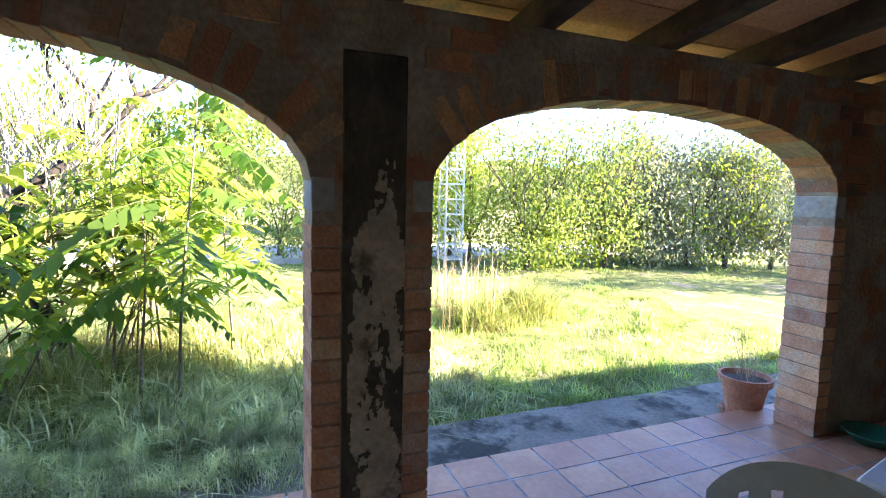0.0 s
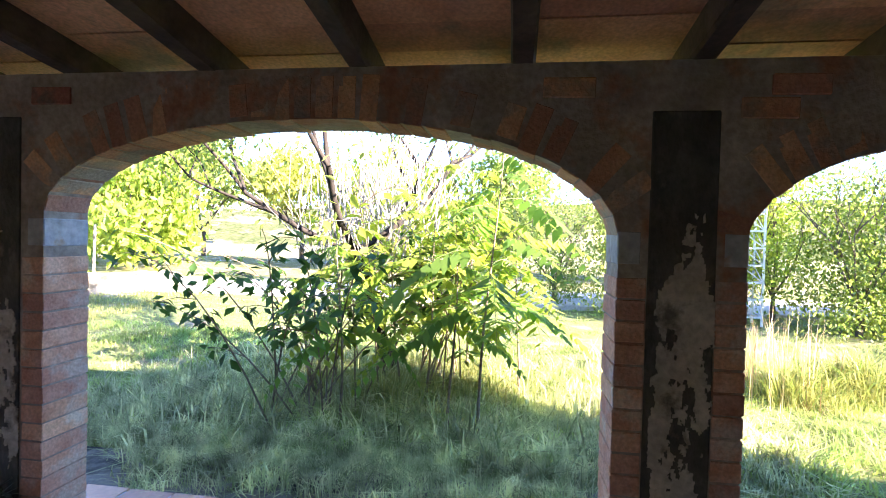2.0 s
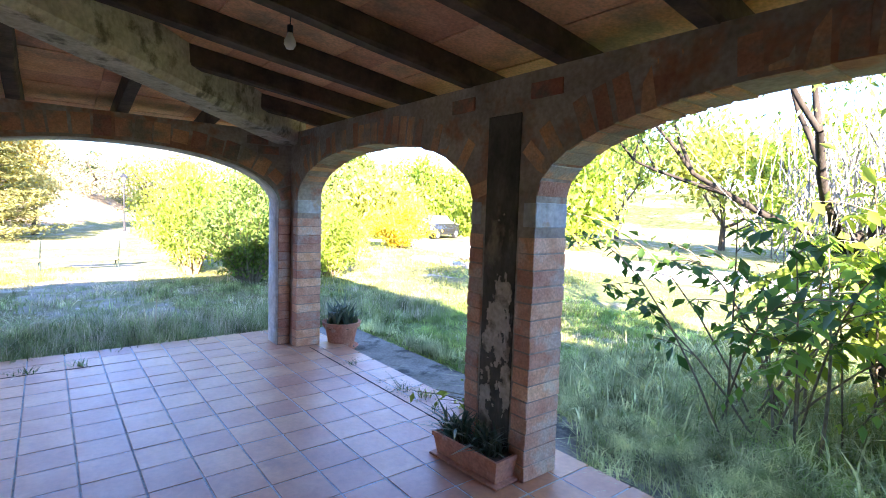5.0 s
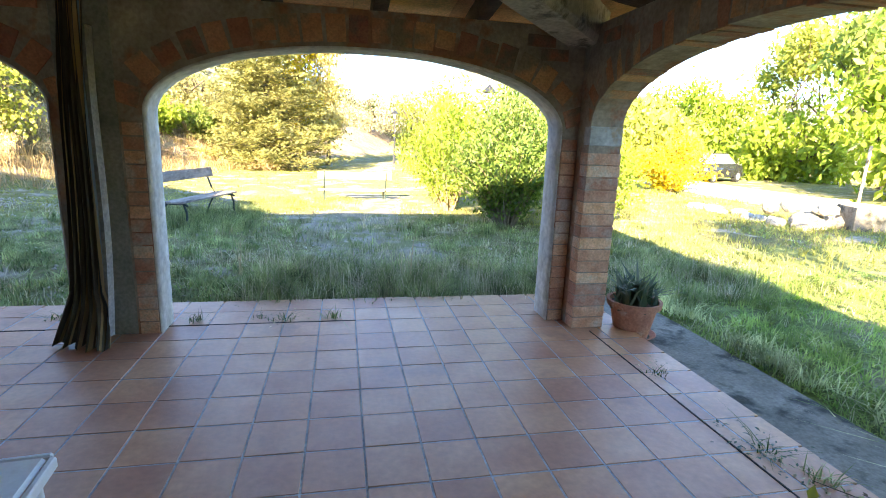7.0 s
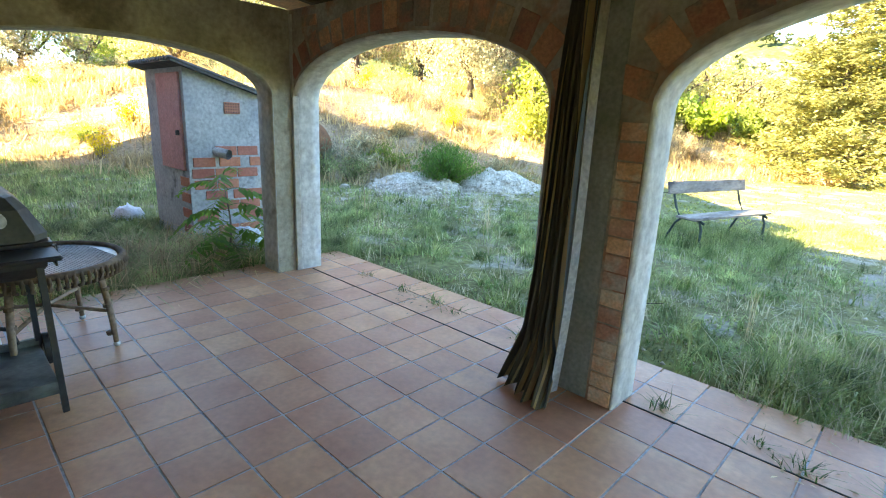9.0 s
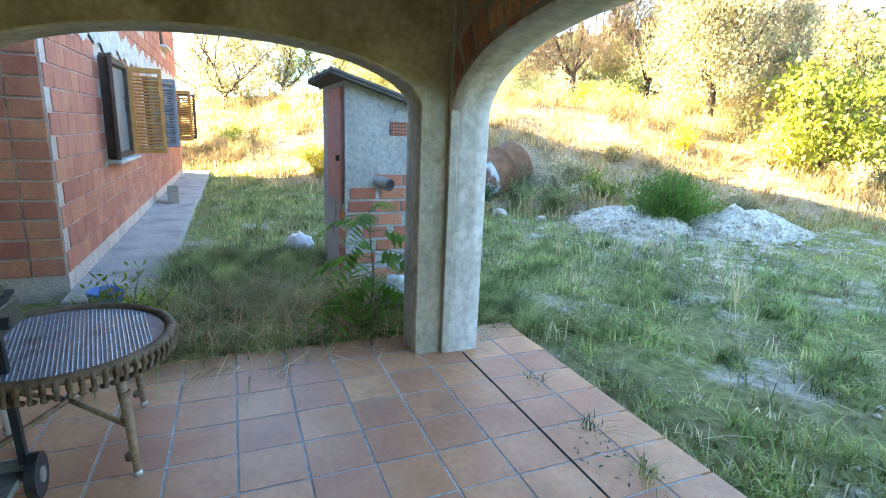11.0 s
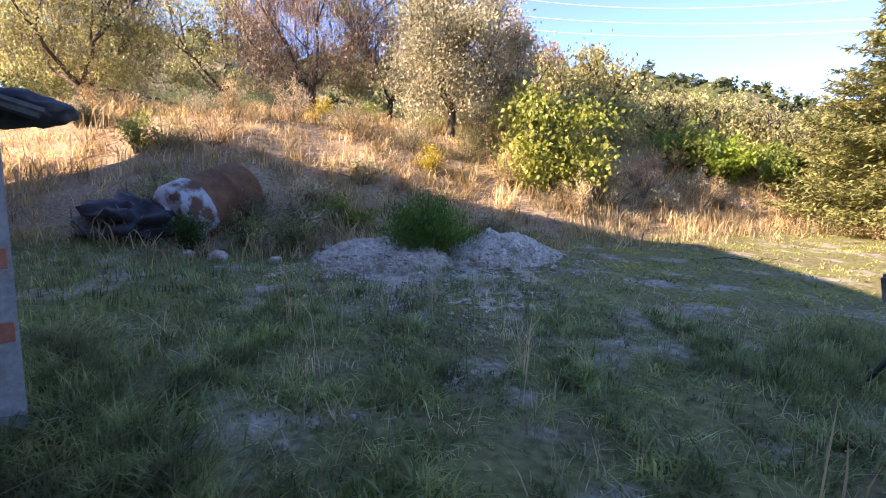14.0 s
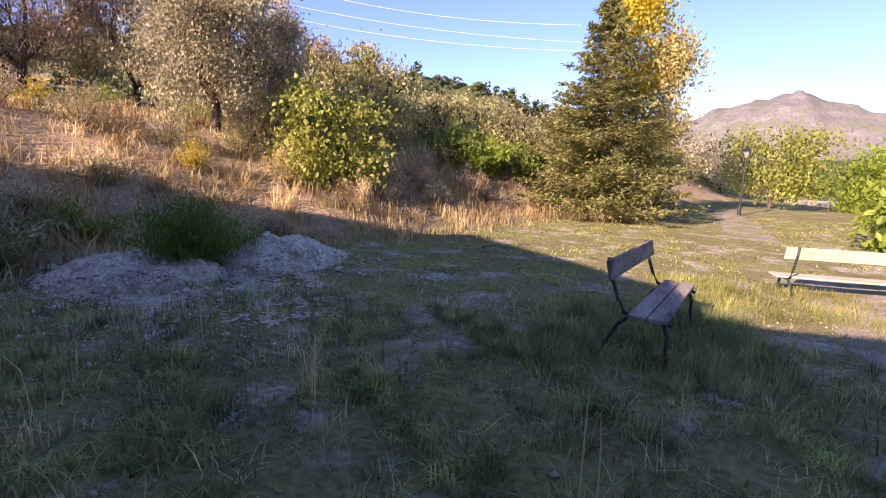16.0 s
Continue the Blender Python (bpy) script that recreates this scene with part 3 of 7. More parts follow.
while x > -0.8:
    x2 = max(x - BW + 0.006, -0.8)
    y_end = lambda xx: YE - (XA - xx)
    y = -6.9
    j = 0
    while True:
        yl = y + 0.81 - 0.006
        top0, top1 = y_end(x), y_end(x2)
        if y >= max(top0, top1) - 0.02:
            break
        a = (x, min(yl, top0), za(x))
        b = (x2, min(yl, top1), za(x2))
        if a[1] > y and b[1] > y:
            roof_face(cb, [(x, y, za(x)), a, b, (x2, y, za(x2))], BEAM_H + (j * 7 + k * 3) % 5 * 0.0015, 0.04)
        y += 0.81
        j += 1
    x -= BW
    k += 1
y = YE2 + 0.42
k = 0
while y > 1.66:
    y2 = max(y - BW + 0.006, 1.66)
    x = XB2 - 0.3
    j = 0
    while True:
        xr = x + 0.81 - 0.006
        e0, e1 = XA - (YE - y), XA - (YE - y2)
        if x >= max(e0, e1) - 0.02:
            break
        if min(xr, e0) > x and min(xr, e1) > x:
            roof_face(cb, [(x, y, zn(y)), (min(xr, e0), y, zn(y)), (min(xr, e1), y2, zn(y2)), (x, y2, zn(y2))], BEAM_H + (j * 5 + k * 3) % 5 * 0.0015, 0.04)
        x += 0.81
        j += 1
    y -= BW
    k += 1
bmesh.ops.recalc_face_normals(cb, faces=cb.faces)
ceiling = solo("ceiling", cb, M["rasilla"], "clay boards laid over the porch beams", "ceiling", "structure")
cv = bmesh.new()
roof_face(cv, [(XA2 + 0.2, -7.0, za(XA2 + 0.2)), (XA2 + 0.2, YE2 + 0.5, za(XA2 + 0.2)), (-0.8, YE - (XA + 0.8), za(-0.8)), (-0.8, -7.0, za(-0.8))], BEAM_H + 0.055, 0.06)
roof_face(cv, [(XB2 - 0.4, YE2 + 0.5, zn(YE2 + 0.5)), (XB2 - 0.4, 1.66, zn(1.66)), (XA - (YE - 1.66), 1.66, zn(1.66)), (XA2 + 0.2, YE2 + 0.5, zn(YE2 + 0.5))], BEAM_H + 0.055, 0.06)
bmesh.ops.recalc_face_normals(cv, faces=cv.faces)
roof_cover = solo("roof_cover", cv, M["roof_tile"], "clay covering of the porch roof", "roof", "structure")


def beam(p0, p1, w=0.115, h=BEAM_H, name="ceiling_beam"):
    """A slightly uneven timber between two points on its underside."""
    a, b = Vector(p0), Vector(p1)
    d = (b - a)
    n = 6
    side = Vector((0, 0, 1)).cross(d).normalized()
    up = d.cross(side).normalized()
    up = up if up.z > 0 else -up
    bm = bmesh.new()
    rings = []
    for k in range(n + 1):
        c = a + d * (k / n)
        jit = [random.uniform(-0.006, 0.006) for _ in range(4)]
        rings.append([bm.verts.new(c + side * (w / 2 * s + j) + up * (h * t + (j if t == 0 else 0))) for (s, t), j in zip(((-0.8, 0), (0.8, 0), (1, 0.12), (1, 1), (-1, 1), (-1, 0.12)), jit + jit[:2])])
    for r0, r1 in zip(rings, rings[1:]):
        for q in range(6):
            bm.faces.new((r0[q], r0[(q + 1) % 6], r1[(q + 1) % 6], r1[q]))
    bm.faces.new(rings[0][::-1])
    bm.faces.new(rings[-1])
    bmesh.ops.recalc_face_normals(bm, faces=bm.faces)
    return tagged(solo(name, bm, M["beam"], "dark old timber beam under clay boards", "beam"), group="porch beams")


for k in range(-10, 6):
    yb = 1.17 + 0.81 * k
    if -6.8 < yb < YE - 0.3:
        x_in = max(-0.8, XA - (YE - yb) + 0.12)
        beam((XA2 + 0.10, yb, za(XA2 + 0.10)), (x_in, yb, za(x_in)))
for k in range(-9, 4):
    xb = -0.35 + 0.81 * k
    if XB + 0.2 < xb < XA - 0.3:
        y_in = max(1.66, YE - (XA - xb) + 0.12)
        beam((xb, YE2 + 0.35, zn(YE2 + 0.35)), (xb, y_in, zn(y_in)))
hb = beam((XA + 0.04, YE + 0.04, Z_TOP - 0.15), (-0.95, YE - (XA + 0.95), Z_TOP + 0.12), 0.30, 0.42, "hip_beam")
hb.data.materials[0] = M["cream_patch"]
tagged(hb, "thick rendered hip beam running to the corner pillar", "beam")

# ---- house ----
def gable_house():
    h = thing("house", "two storey red block house with a clay tile gable roof", "house")
    bm = bmesh.new()
    prof = [(-20.2, -0.3), (-7.3, -0.3), (-7.3, 4.75), (-13.7, 6.75), (-20.2, 5.25)]
    a = [bm.verts.new((x, 2.27, z)) for x, z in prof]
    b = [bm.verts.new((x, -8.0, z)) for x, z in prof]
    bm.faces.new(a)
    bm.faces.new(b[::-1])
    for k in range(5):
        j = (k + 1) % 5
        bm.faces.new((a[k], b[k], b[j], a[j]))
    bmesh.ops.recalc_face_normals(bm, faces=bm.faces)
    wall = part("wall", bm, M["house_wall"], h, "red hollow-block walls with pale mortar joints")
    rf = bmesh.new()
    for (x0, z0), (x1, z1) in (((-6.95, 4.68), (-13.7, 6.80)), ((-13.7, 6.80), (-20.65, 5.12))):
        roof_face(rf, [(x0, 2.8, z0), (x1, 2.8, z1), (x1, -8.4, z1), (x0, -8.4, z0)], 0.0, 0.14)
    bmesh.ops.recalc_face_normals(rf, faces=rf.faces)
    part("roof", rf, M["roof_tile"], h, "clay tile roof with deep eaves")
    for k in range(9):
        part("eaves_bracket", boxes((-20.6, -20.16, 2.2 - k * 1.2, 2.32 - k * 1.2, 5.03, 5.14)), M["shutter"], h, "orange timber eaves bracket")
    # white smeared band over the ground-floor openings
    bd = bmesh.new()
    n = 86
    pts_lo = [(-7.3 - k * 0.15, 2.52 + 0.05 * math.sin(k * 1.7) + 0.04 * math.sin(k * 0.6)) for k in range(n + 1)]
    pts_hi = [(-7.3 - k * 0.15, 2.86 + 0.07 * math.sin(k * 1.1 + 1) + 0.03 * math.sin(k * 3.1)) for k in range(n + 1)]
    lo = [bd.verts.new((max(x, -20.2), 2.297, z)) for x, z in pts_lo]
    hi = [bd.verts.new((max(x, -20.2), 2.292, z)) for x, z in pts_hi]
    for k in range(n):
        bd.faces.new((lo[k], lo[k + 1], hi[k + 1], hi[k]))
    part("render_band", bd, M["plaster_white"], h, "band of white render over the windows")

    def window(x1, x0, z0, z1, shut_l, shut_r, sill=True):
        w = part("window", boxes((x0, x1, 2.20, 2.31, z0, z1)), M["pane"], h, "dusty window with open slatted shutters")
        fr = bmesh.new()
        for s in ((x0 - 0.05, x0 + 0.03, 2.25, 2.36, z0, z1), (x1 - 0.03, x1 + 0.05, 2.25, 2.36, z0, z1), (x0 + 0.03, x1 - 0.03, 2.25, 2.36, z1 - 0.05, z1 + 0.04), (x0 + 0.03, x1 - 0.03, 2.25, 2.36, z0 - 0.02, z0 + 0.05)):
            box(fr, *s, bevel=0.004)
        part("frame", fr, M["shutter_dark"], w)
        if sill:
            part("sill", boxes((x0 - 0.12, x1 + 0.12, 2.25, 2.44, z0 - 0.075, z0 - 0.03), bevel=0.006), M["plaster_white"], w)
        for hinge, ang, width, mt in ((x1, shut_r[0], 0.46, shut_r[1]), (x0, shut_l[0], 0.46, shut_l[1])):
            sg = -1 if hinge == x1 else 1
            sh = new("shutter", bm_mesh("shutter", boxes((0, 0.06, -0.02, 0.02, z0, z1), (width - 0.06, width, -0.02, 0.02, z0, z1), (0.06, width - 0.06, -0.02, 0.02, z0, z0 + 0.08), (0.06, width - 0.06, -0.02, 0.02, z1 - 0.08, z1), bevel=0.004), mt))
            sh.parent = w
            sh.matrix_basis = pose(hinge, 2.37, 0, 0, 0, ang) if sg > 0 else pose(hinge, 2.37, 0, 0, 0, ang)
            me = None
            for q in range(int((z1 - z0 - 0.18) / 0.05)):
                if me is None:
                    sb = bmesh.new()
                    box(sb, 0.06, width - 0.06, -0.014, 0.014, -0.012, 0.012)
                    bmesh.ops.rotate(sb, verts=sb.verts, cent=(0, 0, 0), matrix=Matrix.Rotation(radians(35), 3, "X"))
                    me = bm_mesh("slat", sb, mt)
                sl = part("slat", me, None, w)
                sl.matrix_basis = sh.matrix_basis @ pose(0, 0, z0 + 0.11 + q * 0.05)
        return w

    o, g, d = M["shutter"], M["shutter_grey"], M["shutter_dark"]
    window(-9.60, -10.95, 1.10, 2.40, (96, o), (13, d))
    window(-13.2, -14.5, 1.10, 2.40, (140, d), (84, g))
    window(-17.2, -18.9, 1.10, 2.40, (96, d), (84, o))
    for xw in (-13.2, -17.0):
        w = part("window", boxes((xw - 0.45, xw + 0.45, 2.22, 2.315, 3.45, 4.55)), M["shutter_dark"], h, "small dark upper window")
        part("sill", boxes((xw - 0.55, xw + 0.55, 2.27, 2.44, 3.38, 3.43), bevel=0.006), M["plaster_white"], w)
        part("shutter", boxes((xw - 0.42, xw - 0.01, 2.315, 2.345, 3.48, 4.52), (xw + 0.01, xw + 0.42, 2.315, 2.345, 3.48, 4.52), bevel=0.004), M["house_brick"], w)
    return h


house = gable_house()
# unseen wing roof, added with edges placed for the shadow they cast
lr = bmesh.new()
roof_face(lr, [(-7.3, 2.15, 4.3), (-0.35, 2.15, 4.3), (-0.35, -16.4, 3.87), (-7.3, -16.4, 3.87)], 0.0, 0.16)
bmesh.ops.recalc_face_normals(lr, faces=lr.faces)
solo("roof_house", lr, M["roof_tile"], "unseen low roof of the house wing, sized for its shadow", "roof", "structure")
solo("pavement", boxes((-21.0, -6.9, 2.27, 3.05, -0.3, -0.03), bevel=0.015), M["walk"], "concrete walkway along the house wall", "pavement", "structure")


# ---- shed ----
def shed():
    s = thing("shed", "small rendered block shed with a pink door and lean-to roof", "shed")
    x0, x1, y0, y1 = -8.1, -6.75, 4.87, 5.93
    bm = bmesh.new()
    prof = [(y0, -0.3), (y1, -0.3), (y1, 1.77), (y0, 2.10)]
    a = [bm.verts.new((x1, y, z)) for y, z in prof]
    b = [bm.verts.new((x0, y, z)) for y, z in prof]
    bm.faces.new(a)
    bm.faces.new(b[::-1])
    for k in range(4):
        j = (k + 1) % 4
        bm.faces.new((a[k], b[k], b[j], a[j]))
    bmesh.ops.recalc_face_normals(bm, faces=bm.faces)
    part("wall", bm, M["shed_render"], s, "patchy grey-white render over red blocks")
    # exposed red blocks on the side face
    me = bm_mesh("brick", boxes((-0.012, 0.012, 0, 0.27, 0, 0.115), bevel=0.004), M["house_brick"])
    for r, (z, runs) in enumerate(((0.10, ((0.28, 2),)), (0.28, ((0.02, 1), (0.62, 1))), (0.42, ((0.30, 2),)), (0.56, ((0.15, 1), (0.5, 2))), (0.70, ((0.02, 2),)), (0.84, ((0.0, 3),)), (0.98, ((0.02, 1), (0.34, 1), (0.78, 1))), (1.12, ((0.30, 2),)))):
        for off, cnt in runs:
            for q in range(cnt):
                o = part("brick", me, None, s)
                o.matrix_basis = pose(x1, y0 + 0.03 + off + q * 0.285 if off + q * 0.285 < 0.78 else y1 - 0.29, z - 0.08)
    for q in range(4):
        o = part("brick", me, None, s)
        o.matrix_basis = pose(x1 - 0.02 - 0.0, y0 - 0.004, 0.05 + q * 0.2, 0, 0, 90)
    rf = bmesh.new()
    roof_face(rf, [(x1 + 0.10, y0 - 0.15, 2.125), (x1 + 0.10, y1 + 0.16, 1.715), (x0 - 0.15, y1 + 0.16, 1.715), (x0 - 0.15, y0 - 0.15, 2.125)], 0.0, 0.035)
    bmesh.ops.recalc_face_normals(rf, faces=rf.faces)
    part("roof", rf, M["roof_grey"], s, "grey corrugated lean-to roof")
    cr = bmesh.new()
    for q in range(18):
        xx = x0 - 0.1 + q * 0.09
        tube(cr, [(xx, y0 - 0.16, 2.165), (xx, y1 + 0.18, 1.75)], 0.028, 6)
    part("corrugation", cr, M["roof_grey"], s)
    tarp = bmesh.new()
    bmesh.ops.create_icosphere(tarp, subdivisions=4, radius=0.26)
    for v in tarp.verts:
        v.co = Vector((v.co.x * 1.3, v.co.y * 1.0, v.co.z * 0.42)) * (1 + 0.25 * noise.noise(v.co * 6) + 0.16 * noise.noise(v.co * 15)) + Vector((-7.1, 6.06, 1.78))
    part("tarpaulin", tarp, M["dark_tarp"], s, "crumpled dark tarpaulin over the roof edge", smooth=True)
    d = part("door", boxes((-7.6, -6.83, y0 - 0.035, y0 - 0.003, 0.85, 2.02), bevel=0.006), M["pink_door"], s, "faded pink painted door")
    part("handle", boxes((-6.93, -6.88, y0 - 0.07, y0 - 0.035, 1.28, 1.34), bevel=0.006), M["black_metal"], d)
    v = part("vent_brick", boxes((x1 + 0.001, x1 + 0.02, 5.34, 5.54, 1.56, 1.70), bevel=0.004), M["house_brick"], s, "red perforated vent brick")
    # solid black discs stand in for the shaded insides of the vent holes
    hb2 = bmesh.new()
    for i in range(6):
        for j in range(4):
            tube(hb2, [(x1 + 0.018, 5.36 + i * 0.032, 1.58 + j * 0.033), (x1 + 0.0225, 5.36 + i * 0.032, 1.58 + j * 0.033)], 0.010, 8)
    part("vent_hole", hb2, M["black_metal"], v)
    pp = bmesh.new()
    tube(pp, [(x1 - 0.1, 5.18, 1.10), (x1 + 0.16, 5.30, 1.06)], 0.062, 16, False)
    tube(pp, [(x1 - 0.1, 5.18, 1.10), (x1 + 0.158, 5.30, 1.06)], 0.050, 16, False)
    bmesh.ops.recalc_face_normals(pp, faces=pp.faces)
    part("pipe", pp, M["steel"], s, "short grey drain pipe")
    return s


M["shed_render"] = mat("patchy_grey_render", [(0.34, 0.35, 0.35), (0.47, 0.48, 0.47)], scale=3, rough=0.95, bump=0.6, bump_scale=25, stain=(0.19, 0.19, 0.19), stain_scale=4, stain_at=0.63)
M["roof_grey"] = mat("grey_corrugated_sheet", [(0.07, 0.07, 0.07), (0.14, 0.135, 0.125)], scale=6, rough=0.9, bump=0.4)
M["dark_tarp"] = mat("dark_tarpaulin", [(0.025, 0.027, 0.035), (0.06, 0.06, 0.07)], scale=9, rough=0.6, bump=0.8, bump_scale=14)
shed()


# ---- loose things round the shed ----
def blob_mesh(name, r, squash, rough_amp, mt, seed=0, sub=3, freq=2.5):
    bm = bmesh.new()
    bmesh.ops.create_icosphere(bm, subdivisions=sub, radius=r)
    for v in bm.verts:
        k = 1 + rough_amp * noise.noise(v.co / r * freq + Vector((seed * 3.1, seed, 0))) + rough_amp * 0.5 * noise.noise(v.co / r * freq * 2.7 + Vector((seed, 0, 4)))
        v.co = Vector((v.co.x * squash[0], v.co.y * squash[1], v.co.z * squash[2])) * k
    return bm_mesh(name, bm, mt, True)


def gz(x, y):
    return float(ground_z(x, y))


def placed(name, me, at, label, category, rz=0.0, group=""):
    ob = new(name, me)
    ob.matrix_world = pose(*at, 0, 0, rz)
    return tagged(ob, label, category, group)


placed("plastic_sack", blob_mesh("sack", 0.22, (1.1, 0.7, 0.95), 0.35, M["white_sack"], 3), (-8.55, 4.6, -0.02), "crumpled white plastic sack beside the shed", "sack", 30)
placed("plastic_sheet", blob_mesh("sheet", 0.2, (1.0, 0.8, 0.9), 0.4, M["white_sack"], 8), (-6.15, 5.3, 0.03), "white plastic bag lying in the grass", "bag")
bk = thing("bucket", "blue plastic bucket on the walkway edge", "bucket", (-6.55, 2.72, -0.12))
part("body", lathe(bmesh.new(), [(0.10, 0.0), (0.14, 0.26), (0.15, 0.27), (0.145, 0.28), (0.132, 0.26), (0.095, 0.01), (0.0, 0.01)], 20), M["blue_plastic"], bk, smooth=True)
hd = bmesh.new()
tube(hd, [(0.145 * math.cos(a), 0.02, 0.27 - 0.10 * math.sin(a)) for a in [math.pi * k / 10 for k in range(11)]], 0.004, 6)
part("handle", hd, M["steel"], bk)
cbk = thing("concrete_block", "grey hollow concrete block on the walkway", "concrete block", (-13.3, 2.62, -0.03), 5)
part("body", boxes((-0.2, 0.2, -0.1, -0.07, 0, 0.32), (-0.2, 0.2, 0.07, 0.1, 0, 0.32), (-0.2, -0.17, -0.07, 0.07, 0, 0.32), (0.17, 0.2, -0.07, 0.07, 0, 0.32), (-0.02, 0.02, -0.07, 0.07, 0, 0.32)), M["apron"], cbk)


M["tank_paint"] = mat("flaking_white_paint", [(0.42, 0.43, 0.43), (0.60, 0.60, 0.59)], scale=6, rough=0.7, bump=0.3, stain=(0.15, 0.075, 0.04), stain_scale=2.6, stain_at=0.50)
# ---- rusty tank, gravel mound, stones ----
def tank():
    tk = thing("water_tank", "rusty old steel tank lying against the bank", "tank", (-12.45, 8.95, 0.40), 12)
    bm = bmesh.new()
    prof = [(0.0, 0.0), (0.30, -0.05), (0.52, 0.0), (0.60, 0.10), (0.615, 0.5), (0.60, 0.52), (0.60, 1.0), (0.615, 1.02), (0.6, 1.05), (0.60, 1.5), (0.5, 1.62), (0.0, 1.68)]
    lathe(bm, [(r, z) for r, z in prof], 28)
    bmesh.ops.rotate(bm, verts=bm.verts, cent=(0, 0, 0), matrix=Matrix.Rotation(radians(72), 3, "Y"))
    bmesh.ops.rotate(bm, verts=bm.verts, cent=(0, 0, 0), matrix=Matrix.Rotation(radians(90), 3, "Z"))
    bmesh.ops.remove_doubles(bm, verts=bm.verts, dist=0.001)
    bmesh.ops.recalc_face_normals(bm, faces=bm.faces)
    part("drum", bm, M["rust"], tk, "rust-brown drum with flaking white paint", smooth=True)
    ep = bmesh.new()
    lathe(ep, [(0.0, -0.008), (0.30, -0.058), (0.525, -0.006), (0.606, 0.10), (0.612, 0.24), (0.621, 0.46)], 28)
    bmesh.ops.rotate(ep, verts=ep.verts, cent=(0, 0, 0), matrix=Matrix.Rotation(radians(72), 3, "Y"))
    bmesh.ops.rotate(ep, verts=ep.verts, cent=(0, 0, 0), matrix=Matrix.Rotation(radians(90), 3, "Z"))
    part("end_plate", ep, M["tank_paint"], tk, "dished end with flaking white paint", smooth=True)
    e = bmesh.new()
    tube(e, [(0.0, -0.22, 0.12), (0.0, 0.0, 0.08)], 0.16, 16, False)
    part("neck", e, M["plaster_white"], tk, "white painted filler neck")
    hp = bmesh.new()
    tube(hp, [(-0.34 + 0.16 * math.cos(a), -0.1, 0.22 + 0.16 * math.sin(a)) for a in [2 * math.pi * k / 16 for k in range(17)]], 0.016, 6)
    part("hoop", hp, M["rust"], tk, "rusty iron hoop")
    return tk


tank()
placed("rubble_heap", blob_mesh("heap", 0.75, (1.3, 0.8, 0.6), 0.5, M["dark_tarp"], 5, 4), (-13.1, 8.5, gz(-13.1, 8.5) + 0.1), "dark heap of rubble and tarpaulin beside the tank", "rubble heap", 20)
for k, (x, y, r) in enumerate(((-11.1, 9.1, 0.17), (-10.4, 9.7, 0.11), (-11.5, 8.8, 0.1))):
    placed("stone", blob_mesh("stone", r, (1.2, 0.9, 0.75), 0.3, M["rock"], k, 2), (x, y, gz(x, y) + r * 0.3), "pale rounded stone lying in the grass", "stone", k * 50, "stones by the tank")


def mound(cx, cy, rx, ry, h, rz, seed):
    bm = bmesh.new()
    n, m = 34, 96
    rings = []
    for i in range(n + 1):
        f = i / n
        ring = []
        for j in range(m):
            a = 2 * math.pi * j / m
            wob = 1 + 0.22 * noise.noise(Vector((math.cos(a) * 1.6, math.sin(a) * 1.6, seed)))
            x, y = rx * f * wob * math.cos(a), ry * f * wob * math.sin(a)
            z = h * (1 - f ** 2.3) * (1 + 0.45 * noise.noise(Vector((x * 1.8, y * 1.8, seed + 3)))) + 0.16 * noise.noise(Vector((x * 3.2, y * 3.2, seed))) * (1 - f * 0.6) + 0.09 * abs(noise.noise(Vector((x * 8, y * 8, seed)))) * (1 - f * 0.5) + 0.04 * noise.noise(Vector((x * 19, y * 19, seed)))
            ring.append(bm.verts.new((x, y, z - 0.06 * f)))
        rings.append(ring)
    for r0, r1 in zip(rings, rings[1:]):
        for j in range(m):
            bm.faces.new((r0[j], r0[(j + 1) % m], r1[(j + 1) % m], r1[j]))
    bmesh.ops.remove_doubles(bm, verts=bm.verts, dist=0.0005)
    bmesh.ops.recalc_face_normals(bm, faces=bm.faces)
    return placed("gravel_mound", bm_mesh("mound", bm, M["rock"], True), (cx, cy, -0.16), "pale heap of limestone gravel in the grass", "gravel mound", rz)


mound(-9.35, 11.15, 1.4, 0.85, 0.42, 35, 1.0)
mound(-8.3, 12.9, 1.5, 0.8, 0.50, 62, 5.0)


# ---- benches ----
def bench(at, rz, label, mt_plank, length=1.6):
    b = thing("bench", label, "bench", at, rz, "garden benches")
    L = length / 2
    for k, y in enumerate((0.03, 0.21)):
        bm = boxes((-L, L, y, y + 0.165, 0.41, 0.445), bevel=0.006)
        part("seat_plank", bm, mt_plank, b)
    bp = bmesh.new()
    box(bp, -L, L, -0.018, 0.018, 0.0, 0.19, bevel=0.006, m=pose(0, -0.145, 0.74, 12))
    part("back_plank", bp, mt_plank, b)
    for s in (-1, 1):
        x = s * (L - 0.16)
        iron = bmesh.new()
        tube(iron, [(x, -0.215, 0.93), (x, -0.18, 0.77), (x, -0.095, 0.54), (x, -0.03, 0.42), (x, 0.06, 0.392), (x, 0.34, 0.392), (x, 0.40, 0.36)], 0.019, 8)
        tube(iron, [(x, 0.02, 0.392), (x, -0.08, 0.30), (x, -0.16, 0.14), (x, -0.24, -0.06)], 0.019, 8)
        tube(iron, [(x, 0.32, 0.392), (x, 0.37, 0.26), (x, 0.37, 0.12), (x, 0.40, -0.06)], 0.019, 8)
        part("iron_leg", iron, M["green_iron"], b, "dark green cast iron leg", smooth=True)
    return b


